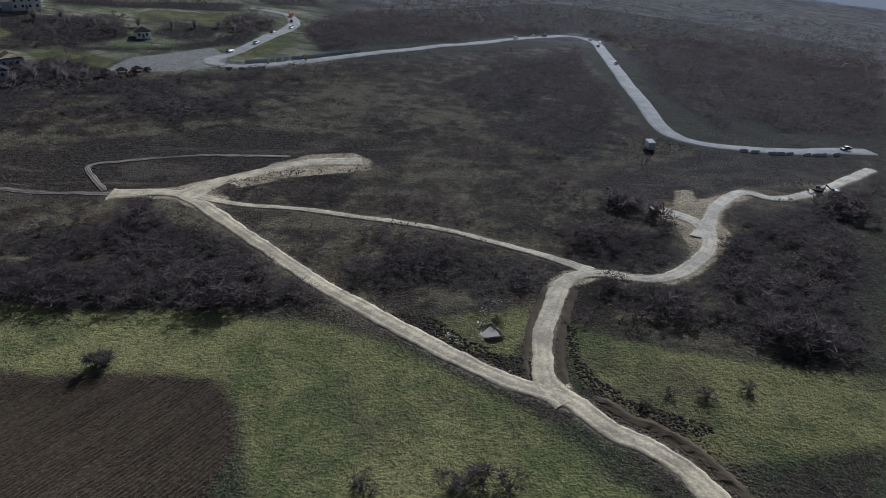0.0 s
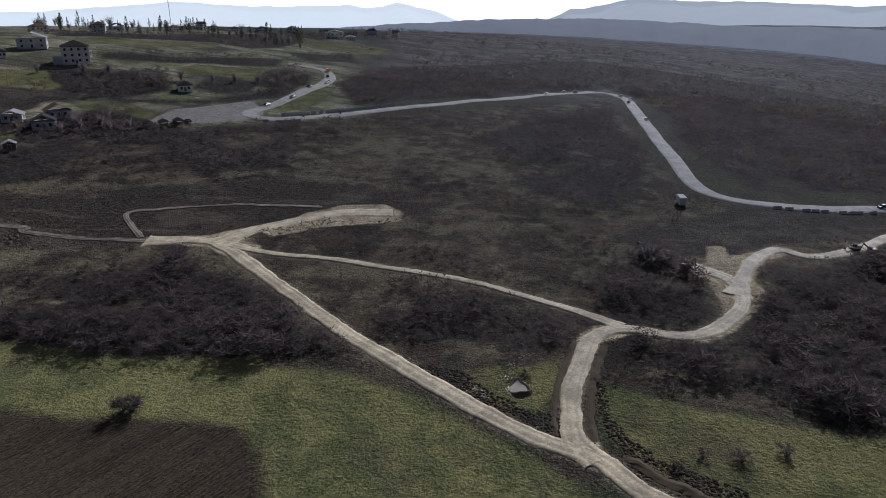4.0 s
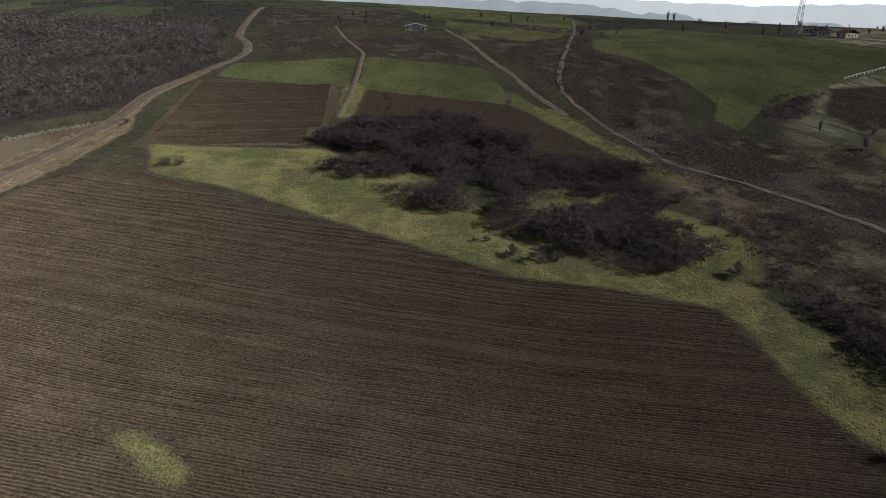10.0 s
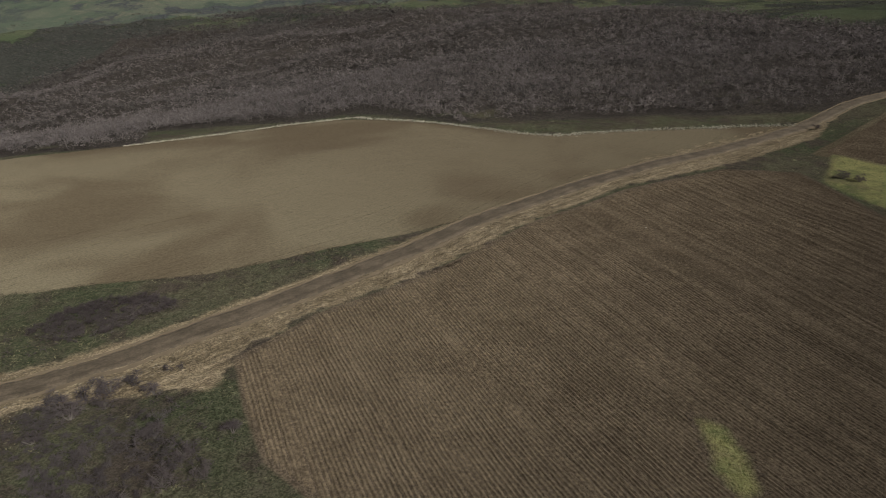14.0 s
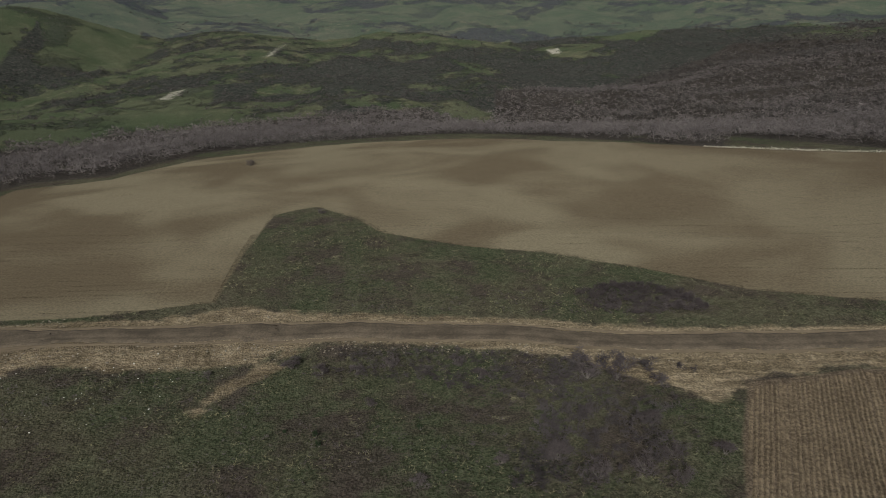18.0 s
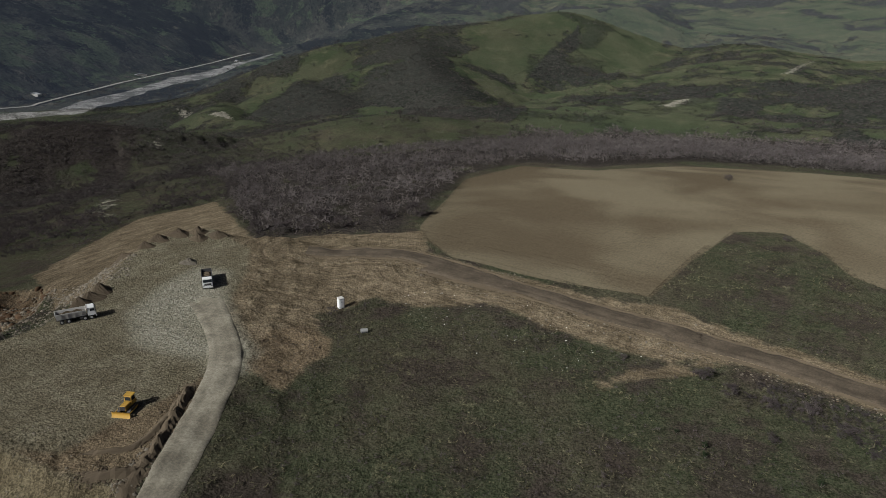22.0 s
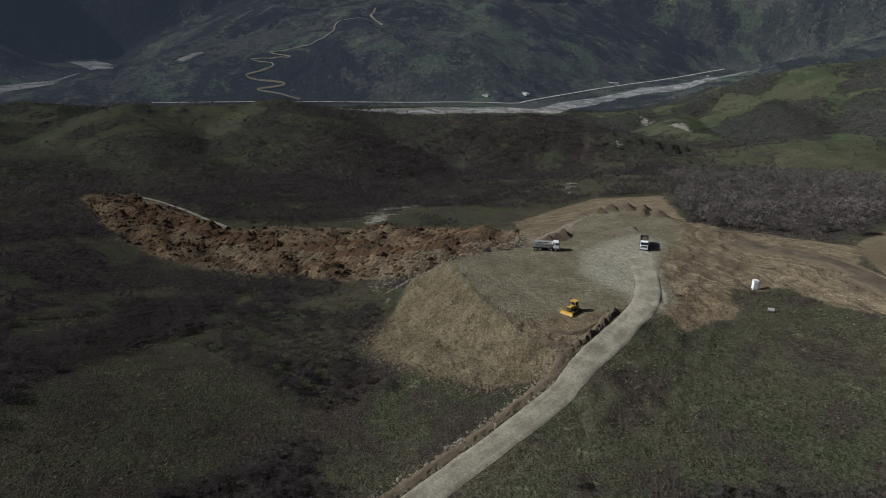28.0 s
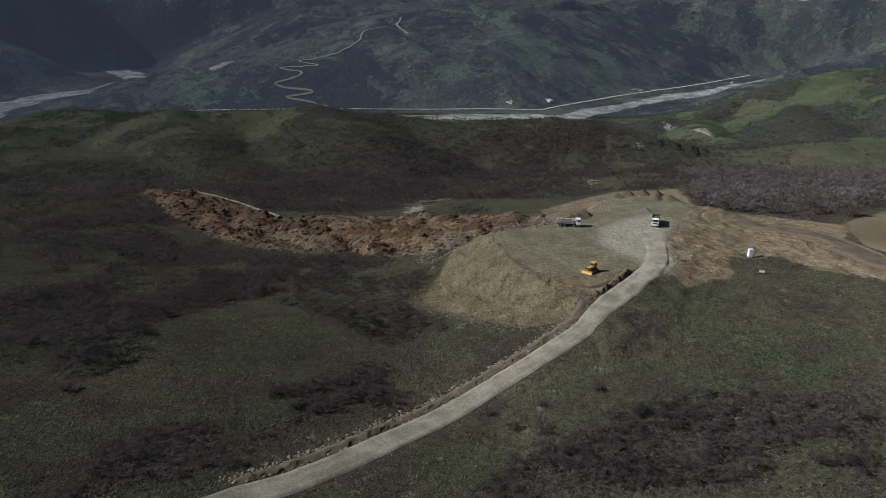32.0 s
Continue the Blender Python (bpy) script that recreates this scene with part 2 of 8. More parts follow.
LAND = {
    "soil": {
        "strip_plough": [(-371, 95), (-325, 141), (-309, 151), (-264, 156), (-229, 161), (-234, 152), (-271, 127), (-304, 117), (-322, 77)],
        "plough_near": [(-30.7, 83.6), (-34.2, 94.2), (-38.5, 99.4), (-46.1, 101.7), (-41.9, 101.1), (-53.6, 102.0), (-69.6, 104.4), (-91.4, 106.8), (-117.1, 115.8), (-132.4, 101.4), (-151.6, 78.8), (-174.4, 64.5), (-206.3, 42.3), (-216.8, 29.0), (-254.4, 2.0), (-284, -21), (-273, -46), (-234.6, -69.2), (-190.9, -83.4), (-139.0, -92.0), (-107.5, -100.6), (-83.4, -101.1), (-71.4, -85.3), (-63.0, -72.3)],
        "soil_mid": [(-363, 94), (-348, 120), (-311, 150), (-260, 160), (-225, 159), (-249, 142), (-281, 124), (-325, 79)],
    },
    "tan": {
        "plough_far": [(-433, 15), (-390, 85), (-346, 75), (-288, 52), (-304, 6), (-308, -20)],
        "field_upper": [(-353, -31), (-277, -70), (-217.5, -90.6), (-176.7, -103.3), (-153.0, -115.0), (-108.6, -137.0), (-87.5, -155.7), (-67.2, -172.5), (-87.7, -155.4), (-73.3, -168.5), (-47.6, -181.4), (-26.6, -196.8), (-20.8, -212.5), (-9.0, -230.2), (4.6, -224.3), (13.6, -186.1), (19.0, -159.7), (46.3, -158.3), (74.6, -161.2), (89.1, -171.9), (97.5, -183.9), (105.8, -216.5), (124, -278), (118, -335), (76, -329), (41, -379), (-21, -391), (-84, -387), (-188, -283), (-274, -234), (-282, -213), (-284, -165), (-286, -123), (-311, -95), (-338, -58)],
    },
    "sown": {
        "upland": [(-983, 323), (-1150, 640), (-591, 371), (-419, 261), (-468, 238), (-528, 226), (-598, 231), (-775, 299)],
        "green_a": [(-466, 37), (-454, 112), (-380, 88), (-436, 23)],
        "green_b": [(-456, 118), (-392, 173), (-324, 158), (-310, 148), (-377, 93)],
        "green_c": [(-428, 275), (-396, 272), (-354, 333), (-278, 372), (-271, 320), (-269, 275), (-231, 221), (-247, 221), (-273, 244), (-347, 259)],
        "green_d": [(-860, 339), (-449, 251), (-468, 225), (-635, 239)],
        "green_e": [(-567, 383), (-289, 392), (-282, 377), (-365, 343), (-458, 314)],
        "plain_green": [(-425, 288), (-403, 324), (-379, 375), (-281, 393), (-271, 366), (-266, 320), (-263, 291), (-251, 249), (-230, 218), (-252, 225), (-264, 239), (-307, 251), (-347, 259), (-388, 268)],
        "plain_upper": [(-536, 335), (-536, 394), (-403, 392), (-303, 397), (-384, 380), (-406, 326), (-429, 291)],
        "patch_green": [(-458, 288), (-443, 291), (-384, 264), (-406, 256)],
        "terrace_a": [(-678, 266), (-634, 345), (-584, 324), (-621, 246)],
        "terrace_b": [(-552, 222), (-480, 258), (-453, 240), (-501, 206)],
        "terrace_c": [(-1059, 350), (-1000, 480), (-783, 448), (-822, 357), (-837, 284)],
        "terrace_d": [(-469, 299), (-413, 287), (-367, 264), (-403, 255)],
        "green_f": [(-1560, 445), (-1313, 623), (-547, 299), (-457, 247), (-507, 230), (-958, 312)],
    },
    "green": {
        "lane_grass": [(-391, 94), (-375, 97), (-324, 77), (-325, 69), (-377, 84)],
        "track_grass": [(-338, 164), (-309, 162), (-256, 165), (-225, 164), (-197, 168), (-189, 162), (-231, 162), (-277, 157), (-309, 151)],
        "meadow_strip": [(-312, -12), (-280, 55), (-261, 66), (-226.9, 89.8), (-191.9, 90.2), (-210.5, 116.8), (-195.3, 140.2), (-181.4, 142.3), (-164.0, 149.9), (-145.1, 151.7), (-116.7, 128.0), (-100.0, 128.0), (-81.2, 124.4), (-70.2, 118.8), (-56.6, 120.0), (-43.2, 123.0), (-32.9, 101.8), (-34.7, 99.3), (-48.5, 103.1), (-59.4, 103.5), (-70.0, 101.3), (-88.2, 105.8), (-105.2, 112.6), (-117.4, 114.9), (-132.4, 101.4), (-151.6, 78.8), (-174.4, 64.5), (-206.3, 42.3), (-243.7, 17.2), (-274, -12)],
        "meadow_front": [(-91.5, 122.7), (-77.1, 121.5), (-51.3, 122.4), (-35.7, 118.8), (-21.9, 114.9), (-10.8, 109.3), (4.1, 97.0), (13.4, 89.6), (19.1, 82.6), (23.2, 75.4), (34.1, 68.2), (35.9, 59.4), (-21.1, 58.8), (-26.6, 72.9), (-34.2, 94.2), (-38.5, 99.4), (-46.1, 101.7), (-79.7, 103.5)],
        "meadow_east": [(21.6, 115.7), (28.3, 112.2), (39.5, 108.4), (53.0, 104.5), (73.2, 102.7), (80.7, 100.6), (69.5, 85.3), (38.7, 78.5), (29.4, 87.9), (22.7, 98.5)],
        "pond_green": [(-1.8, 118.0), (16.9, 121.8), (16.3, 111.6), (12.1, 104.4), (5.3, 105.9), (-0.7, 111.1)],
        "garden_e": [(-256, 324), (-262, 354), (-247, 360), (-219, 362), (-213, 345), (-227, 334)],
        "garden_f": [(-195, 255), (-189, 278), (-182, 267), (-179, 245), (-185, 244)],
        "strip": [(-295, 158), (-296, 168), (-262, 166), (-247, 164), (-232, 168), (-199, 165), (-203, 159), (-235, 157), (-286, 153)],
        "garden_a": [(-173, 407), (-156, 424), (-129, 444), (-122, 408), (-131, 398), (-142, 411), (-165, 394)],
        "garden_b": [(-259, 455), (-216, 504), (-190, 534), (-182, 499), (-211, 464), (-249, 436)],
        "garden_c": [(-221, 349), (-214, 352), (-202, 344), (-208, 333), (-213, 334)],
        "garden_d": [(-187, 324), (-166, 329), (-147, 320), (-144, 306), (-162, 313), (-181, 314)],
        "bend_grass": [(-92, 383), (-86, 416), (-81, 410), (-81, 359), (-92, 334), (-101, 345)],
        "road_grass": [(116, 512), (143, 528), (139, 478), (115, 464)],
        "hill_grass": [(-172, 734), (-81, 700), (-76, 636), (-106, 619), (-154, 623)],
        "patch": [(-112.3, -16.6), (-111.8, -12.4), (-105.3, -7.5), (-97.6, -4.2), (-94.7, -6.0), (-99.3, -10.4)],
    },
    "bare": {
        "wedge": [(89.5, -81.3), (89.9, -69.8), (91.9, -60.5), (92.5, -50.6), (100.1, -47.5), (90.0, -47.0), (79.4, -50.5), (78.3, -54.2), (80.6, -64.3)],
        "spur": [(19.4, -114.0), (13.8, -121.0), (7.6, -127.0), (0.6, -133.4), (2.0, -135.6), (8.9, -128.8), (15.2, -122.4), (20.6, -115.4)],
        "churn": [(88.7, -90.0), (91.8, -101.0), (87.0, -108.4), (78.0, -106.2), (74.3, -99.4), (75.7, -92.0), (74.1, -84.1), (83.3, -86.1)],
        "haul_verge": [(-376, -16), (-320, -55), (-250, -85), (-188.9, -102.1), (-142.2, -111.0), (-94.7, -120.6), (-69.7, -127.5), (-49.8, -135.9), (-48.2, -136.9), (-23.8, -143.7), (-0.3, -150.6), (11.8, -156.6), (31.8, -153.6), (59.5, -157.0), (81.8, -162.0), (107.0, -170.0), (88.6, -170.3), (118.9, -170.9), (137.9, -158.4), (139.3, -150.3), (114.7, -112.5), (89.9, -89.3), (74.8, -88.0), (75.9, -101.1), (88.5, -113.8), (80.4, -129.3), (69.4, -128.1), (54.6, -137.4), (31.1, -131.4), (12.5, -129.9), (3.5, -128.2), (19.0, -116.3), (4.4, -134.7), (-7.8, -135.5), (-31.0, -128.1), (-50.9, -117.0), (-61.6, -107.6), (-73.6, -95.7), (-82.1, -99.1), (-83.0, -102.1), (-108.5, -101.4), (-139.9, -92.5), (-192.3, -84.0), (-237.7, -70.1), (-277, -47), (-333, -21)],
        "pad_fan": [(212.3, -126.4), (261, -211), (240, -239), (144.5, -158.7), (94.4, -179.1), (65.7, -139.1), (96.2, -133.0), (91.1, -95.9), (96.6, -87.2), (166.1, -101.1)],
        "slip": [(445, 41), (446, 10), (320, -21), (290, -61), (241, -98), (188.4, -116.4), (170.2, -98.4), (159.8, -61.2), (178.1, -41.0), (213.9, -24.4), (251.0, 4.5), (281, 18), (348, 33)],
        "works_east": [(52.8, 174.6), (65.3, 191.5), (71.2, 194.7), (79.9, 191.5), (88.2, 200.2), (101.5, 195.8), (74.8, 177.6), (69.2, 155.0), (59.7, 150.7), (56.6, 167.3)],
    },
    "cut": {
        "dug_land": [(-528, 226), (-468, 238), (-479, 272), (-620, 370), (-640, 395), (-560, 352), (-419, 261), (-383, 256), (-314, 253), (-200, 169), (-236, 171), (-298, 180), (-382, 197), (-417, 194)],
        "bank_a": [(-773, 294), (-635, 317), (-588, 335), (-524, 296), (-642, 288), (-693, 268)],
        "bank_b": [(-585, 230), (-489, 232), (-439, 242), (-446, 225), (-528, 226)],
        "dark_b": [(-600, 73), (-560, 120), (-473, 114), (-508, 54)],
        "dark_c": [(-566, 133), (-529, 198), (-395, 175), (-470, 120)],
        "dark_d": [(-913, 127), (-978, 307), (-615, 196), (-668, 79)],
        "village_plot": [(-261, 301), (-247, 333), (-195, 336), (-199, 293), (-210, 264), (-235, 269)],
        "old_cut": [(-377, 195), (-299, 179), (-224, 169), (-181.9, 176.1), (-133.3, 179.1), (-112.1, 177.9), (-74.3, 187.1), (-91.7, 222.0), (-139.4, 215.7), (-216, 207), (-227, 204), (-259, 179)],
        "dark_cut_b": [(39.9, 194.9), (60.9, 213.1), (89.5, 234.6), (119, 233), (147, 239), (116.6, 208.5), (88.3, 198.7), (70.8, 183.2), (52.7, 180.9), (45.0, 187.7)],
        "dark_cut": [(-122.8, 225.0), (-66.7, 243.6), (-17.3, 232.9), (-9.0, 218.9), (-27.5, 204.4), (-86.8, 199.9), (-108.6, 202.5)],
    },
    "chalk": {
        "fork_west": [(-93.3, 186.4), (-76.0, 190.0), (-69.2, 196.8), (-63.8, 187.2), (-58.9, 181.3), (-63.7, 171.9), (-72.4, 179.7), (-88.0, 183.4)],
        "tip_end": [(-52.7, 209.8), (-43.4, 217.5), (-29.2, 220.4), (-22.9, 213.0), (-21.7, 204.6), (-33.7, 201.2), (-46.5, 197.2), (-58.2, 190.2), (-62.3, 193.3)],
        "fork_mid": [(22.6, 133.8), (26.2, 137.8), (34.9, 138.3), (33.4, 134.3), (26.2, 130.2), (22.6, 122.0), (21.4, 125.3)],
        "yard": [(56.3, 174.6), (58.3, 165.2), (58.3, 155.5), (57.3, 147.7), (52.2, 139.0), (45.7, 135.0), (40.3, 134.3), (45.0, 131.6), (49.8, 132.6), (57.1, 139.3), (67.0, 151.5), (71.7, 161.7), (70.8, 166.9), (72.7, 172.5), (79.9, 183.0), (93.7, 193.7), (87.7, 197.7), (72.9, 184.5), (69.3, 182.7), (71.4, 192.0), (66.1, 192.0), (62.7, 179.1)],
        "fork_south": [(16.5, 96.6), (19.5, 98.3), (22.0, 94.0), (23.0, 90.0), (18.1, 92.2)],
    },
    "heath": {
        "valley": [(-210, 289), (-102, 308), (-31, 357), (86, 474), (78, 322), (75.2, 244.9), (93.8, 229.2), (151, 240), (74.1, 104.3), (53.6, 106.2), (40.0, 110.3), (28.6, 114.2), (21.7, 116.7), (16.9, 121.8), (-5.2, 121.2), (-11.0, 111.2), (-22.1, 116.3), (-36.0, 119.8), (-51.7, 123.4), (-92.2, 123.8), (-100.8, 122.7)],
        "west": [(-212, 160), (-171.4, 156.3), (-130.6, 142.0), (-120.3, 135.8), (-107.3, 147.4), (-69.2, 136.9), (-46.8, 130.3), (-134, 306), (-205, 229), (-230, 207), (-229, 176)],
    },
    "wood": {
        "scrub_west": [(-114.2, 159.9), (-81.9, 167.6), (-57.5, 160.5), (-28.3, 126.1), (-36.0, 119.8), (-51.7, 123.4), (-76.5, 122.6), (-97.2, 131.9)],
        "scrub_triangle": [(-23.5, 141.0), (-1.0, 149.9), (21.5, 140.3), (20.3, 121.9), (10.2, 119.4), (-5.2, 121.2), (-19.7, 130.5)],
        "slope_west": [(-208, 294), (-123, 296), (-80, 320), (-70, 256), (-119, 234), (-162, 221)],
        "slope_mid": [(3, 321), (81, 444), (68, 278), (49.0, 215.5), (18.1, 239.6)],
        "wood_east": [(70.6, 158.5), (89.4, 176.2), (130.7, 203.6), (76.0, 107.8), (56.2, 112.5), (28.7, 125.7), (31.9, 130.5), (52.2, 132.1)],
        "wood_bend": [(30.3, 148.1), (44.8, 186.8), (55.9, 175.0), (55.0, 144.2), (47.7, 136.7), (31.2, 139.5)],
        "wood_behind": [(-85, 427), (-50, 579), (119, 806), (304, 793), (394, 658), (175, 280), (105, 260), (99, 331), (117, 493), (100, 554), (-62, 368)],
        "thicket_a": [(-296, 56), (-313, 69), (-309, 105), (-285, 125), (-238, 138), (-211, 157), (-194.0, 146.8), (-197.5, 122.9), (-209.8, 103.2), (-239.3, 90.6), (-272, 65)],
        "thicket_b": [(-256, 51), (-255, 75), (-226.9, 89.8), (-202.6, 81.5), (-205.2, 67.6), (-235.5, 58.9)],
        "thicket_c": [(-196.5, 96.5), (-185.0, 123.9), (-188.8, 140.5), (-168.5, 139.4), (-144.5, 137.3), (-135.3, 124.9), (-151.2, 105.4), (-165.3, 99.1), (-181.8, 89.1)],
        "thicket_d": [(-122.5, 136.0), (-109.8, 150.4), (-80.4, 150.4), (-63.2, 164.4), (-43.2, 123.0), (-59.0, 120.1), (-73.1, 122.8), (-95.5, 128.8)],
        "wood_north": [(-227, -330), (-297, -257), (-289, -169), (-348, -89), (-382, -20), (-477, 29), (-655, 44), (-973, -177), (-2086, -1093), (-1893, -2293), (-1762, -2391)],
        "belt": [(-194, -275), (-155, -331), (-133, -442), (-24, -440), (45, -412), (80, -347), (125, -354), (131, -294), (113.0, -212.6), (98.2, -169.9), (111.6, -173.0), (200, -325), (209, -600), (90, -835), (-192, -891), (-322, -461)],
        "wood_pad": [(183, -197), (144.3, -157.1), (116.8, -167.9), (106.9, -187.6), (122, -262), (141, -329), (69, -393), (32, -684), (152, -817), (215, -403), (329, -335)],
        "scrub_south": [(253, 113), (408, 76), (419, 44), (267, 15), (203.8, -21.3), (174.1, -34.6), (171.6, 9.6), (136.0, 45.1), (114.8, 57.8), (124.1, 77.0), (114.2, 93.5)],
        "scrub_hill": [(423, -10), (629, -216), (771, -697), (493, -409), (290, -154), (297, -84), (311, -55), (343, -23)],
        "village_ridge": [(-296, 497), (-277, 526), (-254, 564), (-244, 618), (-222, 707), (-186, 851), (-134, 966), (-109, 883), (-152, 775), (-159, 686), (-157, 586), (-167, 536), (-198, 544), (-246, 491), (-273, 467)],
        "village_hedge_a": [(-222, 419), (-176, 442), (-132, 489), (-124, 452), (-149, 435), (-181, 417), (-214, 404)],
        "village_hedge_b": [(-209, 328), (-181, 335), (-134, 350), (-112, 383), (-106, 431), (-99, 406), (-107, 368), (-121, 345), (-146, 338), (-204, 318)],
        "village_garden": [(-224, 369), (-203, 382), (-180, 385), (-162, 368), (-160, 351), (-187, 337), (-211, 332), (-218, 353)],
        "village_orchard": [(-147, 398), (-127, 396), (-124, 445), (-109, 443), (-106, 401), (-112, 377), (-132, 363), (-147, 363), (-148, 378)],
        "village_slope": [(-143, 551), (-102, 594), (-89, 540), (-120, 506)],
        "village_edge": [(-196, 304), (-176, 308), (-167, 324), (-152, 319), (-141, 294), (-152, 279), (-178, 273)],
        "forest_west": [(-337, -1091), (-797, -1444), (-1328, -1612), (-1778, -1889), (-1975, -1419), (-325, -218), (-264, -252), (-208, -375), (-227, -740)],
        "grove_a": [(-163, 279), (-177, 316), (-167, 333), (-144, 311), (-141, 291)],
        "grove_b": [(-119, 408), (-118, 458), (-100, 407), (-100, 364), (-112, 363)],
        "grove_c": [(-242, 241), (-264, 276), (-256, 287), (-233, 256)],
        "grove_d": [(-194, 347), (-174, 392), (-156, 360), (-172, 330), (-184, 329)],
        "scrub_fore": [(23.2, 15.9), (30.3, -6.2), (32.3, -33.4), (28.1, -52.4), (15.1, -81.7), (-7.2, -48.1)],
        "scrub_fore_l": [(74.9, 45.7), (89.3, 20.0), (81.1, 5.6), (62.2, 10.2), (55.4, 33.9), (42.5, 54.7), (46.6, 69.5), (59.4, 69.6)],
        "scrub_hill_b": [(1815, -1027), (1839, -1207), (1227, -988), (771, -697), (801, -461)],
    },
    "worn": {
        "fan": [(90.0, -82.0), (94.1, -84.7), (103.4, -82.5), (112.4, -82.6), (125.1, -92.6), (130.4, -106.7), (131.7, -121.0), (122.6, -122.8), (113.1, -110.9), (99.3, -99.6), (88.5, -93.0), (84.3, -84.9)],
    },
    "fill": {
        "face": [(166.3, -67.2), (130.6, -31.1), (117.3, -20.2), (94.5, -24.6), (79.1, -31.4), (74.1, -41.9), (79.7, -56.9), (93.9, -55.7), (110.2, -52.5), (142.4, -61.0)],
    },
    "lea": {
        "lea_upper_a": [(771, -1866), (763, -2252), (613, -2360), (602, -2075), (661, -1930)],
        "lea_lower_a": [(767, -1642), (723, -1804), (650, -1930), (607, -2052), (600, -1882), (593, -1636), (637, -1644)],
        "lea_b": [(545, -1812), (553, -2004), (550, -2285), (496, -2356), (409, -2470), (381, -2236), (366, -1969), (377, -1811), (457, -1863)],
        "lea_c": [(349, -1851), (263, -1953), (220, -1927), (275, -1807), (329, -1804)],
        "lea_d": [(362, -2681), (406, -3534), (84, -3320), (-108, -3247), (-121, -2647), (60, -2745), (213, -2545), (296, -2537)],
        "lea_e": [(74, -3840), (-52, -3858), (-297, -3803), (-268, -3323), (-107, -3319), (6, -3552)],
        "lea_flat": [(259, -575), (316, -869), (331, -1198), (257, -1386), (191, -1497), (141, -1447), (150, -1215), (169, -880), (239, -793), (239, -580)],
        "lea_g": [(624, -2182), (577, -2412), (461, -2601), (408, -2093), (356, -1846), (469, -1876), (551, -1829), (560, -1999)],
        "lea_h": [(358, -2814), (-487, -2986), (-1129, -3019), (-953, -2798), (-479, -2470), (-309, -2652), (169, -2849)],
        "lea_i": [(-783, -2293), (-1248, -3057), (-1602, -2606), (-1410, -2282), (-1004, -1900), (-913, -2174)],
        "lea_j": [(-1736, -2316), (-2015, -2115), (-1942, -2030), (-1744, -2117)],
        "lea_k": [(317, -898), (410, -1322), (295, -1377), (186, -1567), (122, -1461), (109, -867), (173, -789)],
        "lea_l": [(-910, -260), (-1350, -250), (-1389, -202), (-898, -152), (-794, -166)],
        "lea_m": [(-841, -127), (-1012, -98), (-1358, -24), (-851, -12), (-742, -39), (-737, -94)],
    },
    "scar": {
        "scar_a": [(1033, -1037), (1019, -1083), (945, -1024), (970, -1013)],
        "scar_b": [(906, -1027), (893, -1048), (884, -1025)],
        "scar_c": [(297, -84), (337, -114), (327, -139), (271, -86)],
        "scar_d": [(2841, -325), (2928, -414), (2880, -458), (2804, -350)],
        "scar_e": [(480, -156), (478, -168), (466, -170), (457, -155)],
        "scar_f": [(1157, -921), (1115, -950), (1042, -873)],
        "scar_g": [(498, -420), (491, -432), (479, -426), (487, -418)],
        "scar_h": [(1228, -1137), (1155, -1128), (1139, -1081)],
        "scar_i": [(231, -1416), (191, -1497), (176, -1465), (204, -1405)],
        "scar_j": [(31, -1837), (-5, -2039), (-41, -2189), (7, -1858)],
        "scar_k": [(-727, -1907), (-787, -1952), (-748, -1814), (-706, -1811)],
        "scar_l": [(337, -238), (362, -277), (294, -221)],
    },
    "pave": {
        "apron": [(-145.2, 304.1), (-141.0, 325.0), (-129.4, 339.6), (-113.5, 356.6), (-101.6, 338.3), (-100.0, 323.5), (-110.4, 312.2), (-129.8, 305.4)],
    },
}
RIVER = [(2150, 520), (2231, 320), (2300, 150), (2330, -150), (2220, -480), (2090, -781), (2018, -937), (1940, -1153), (1866, -1310), (1951, -1560), (2098, -1960), (2240, -2430), (2440, -2960), (2490, -3130)]
RIVER_ARM = [(4150, -40), (3612, -130), (3241, 20), (3158, 147), (3028, 279), (2825, 372), (2500, 420), (2231, 320)]
BRUSH_CORNER = [(-51.8, -118.0), (-62.6, -120.7), (-71.6, -109.3), (-80.4, -98.1), (-69.1, -80.6), (-32.5, -81.7), (-33.5, -87.9), (-42.6, -99.1), (-50.1, -107.3)]
PAD = [(136.1, -52.9), (138.4, -65.5), (136.9, -79.6), (142.2, -97.9), (153.8, -116.0), (161.0, -134.7), (151.1, -147.5), (128.6, -138.4), (118.2, -125.1), (108.6, -106.3), (87.5, -85.8), (85.1, -73.6), (79.0, -59.5), (77.6, -49.5), (87.8, -46.8), (106.7, -47.0), (123.5, -50.2)]


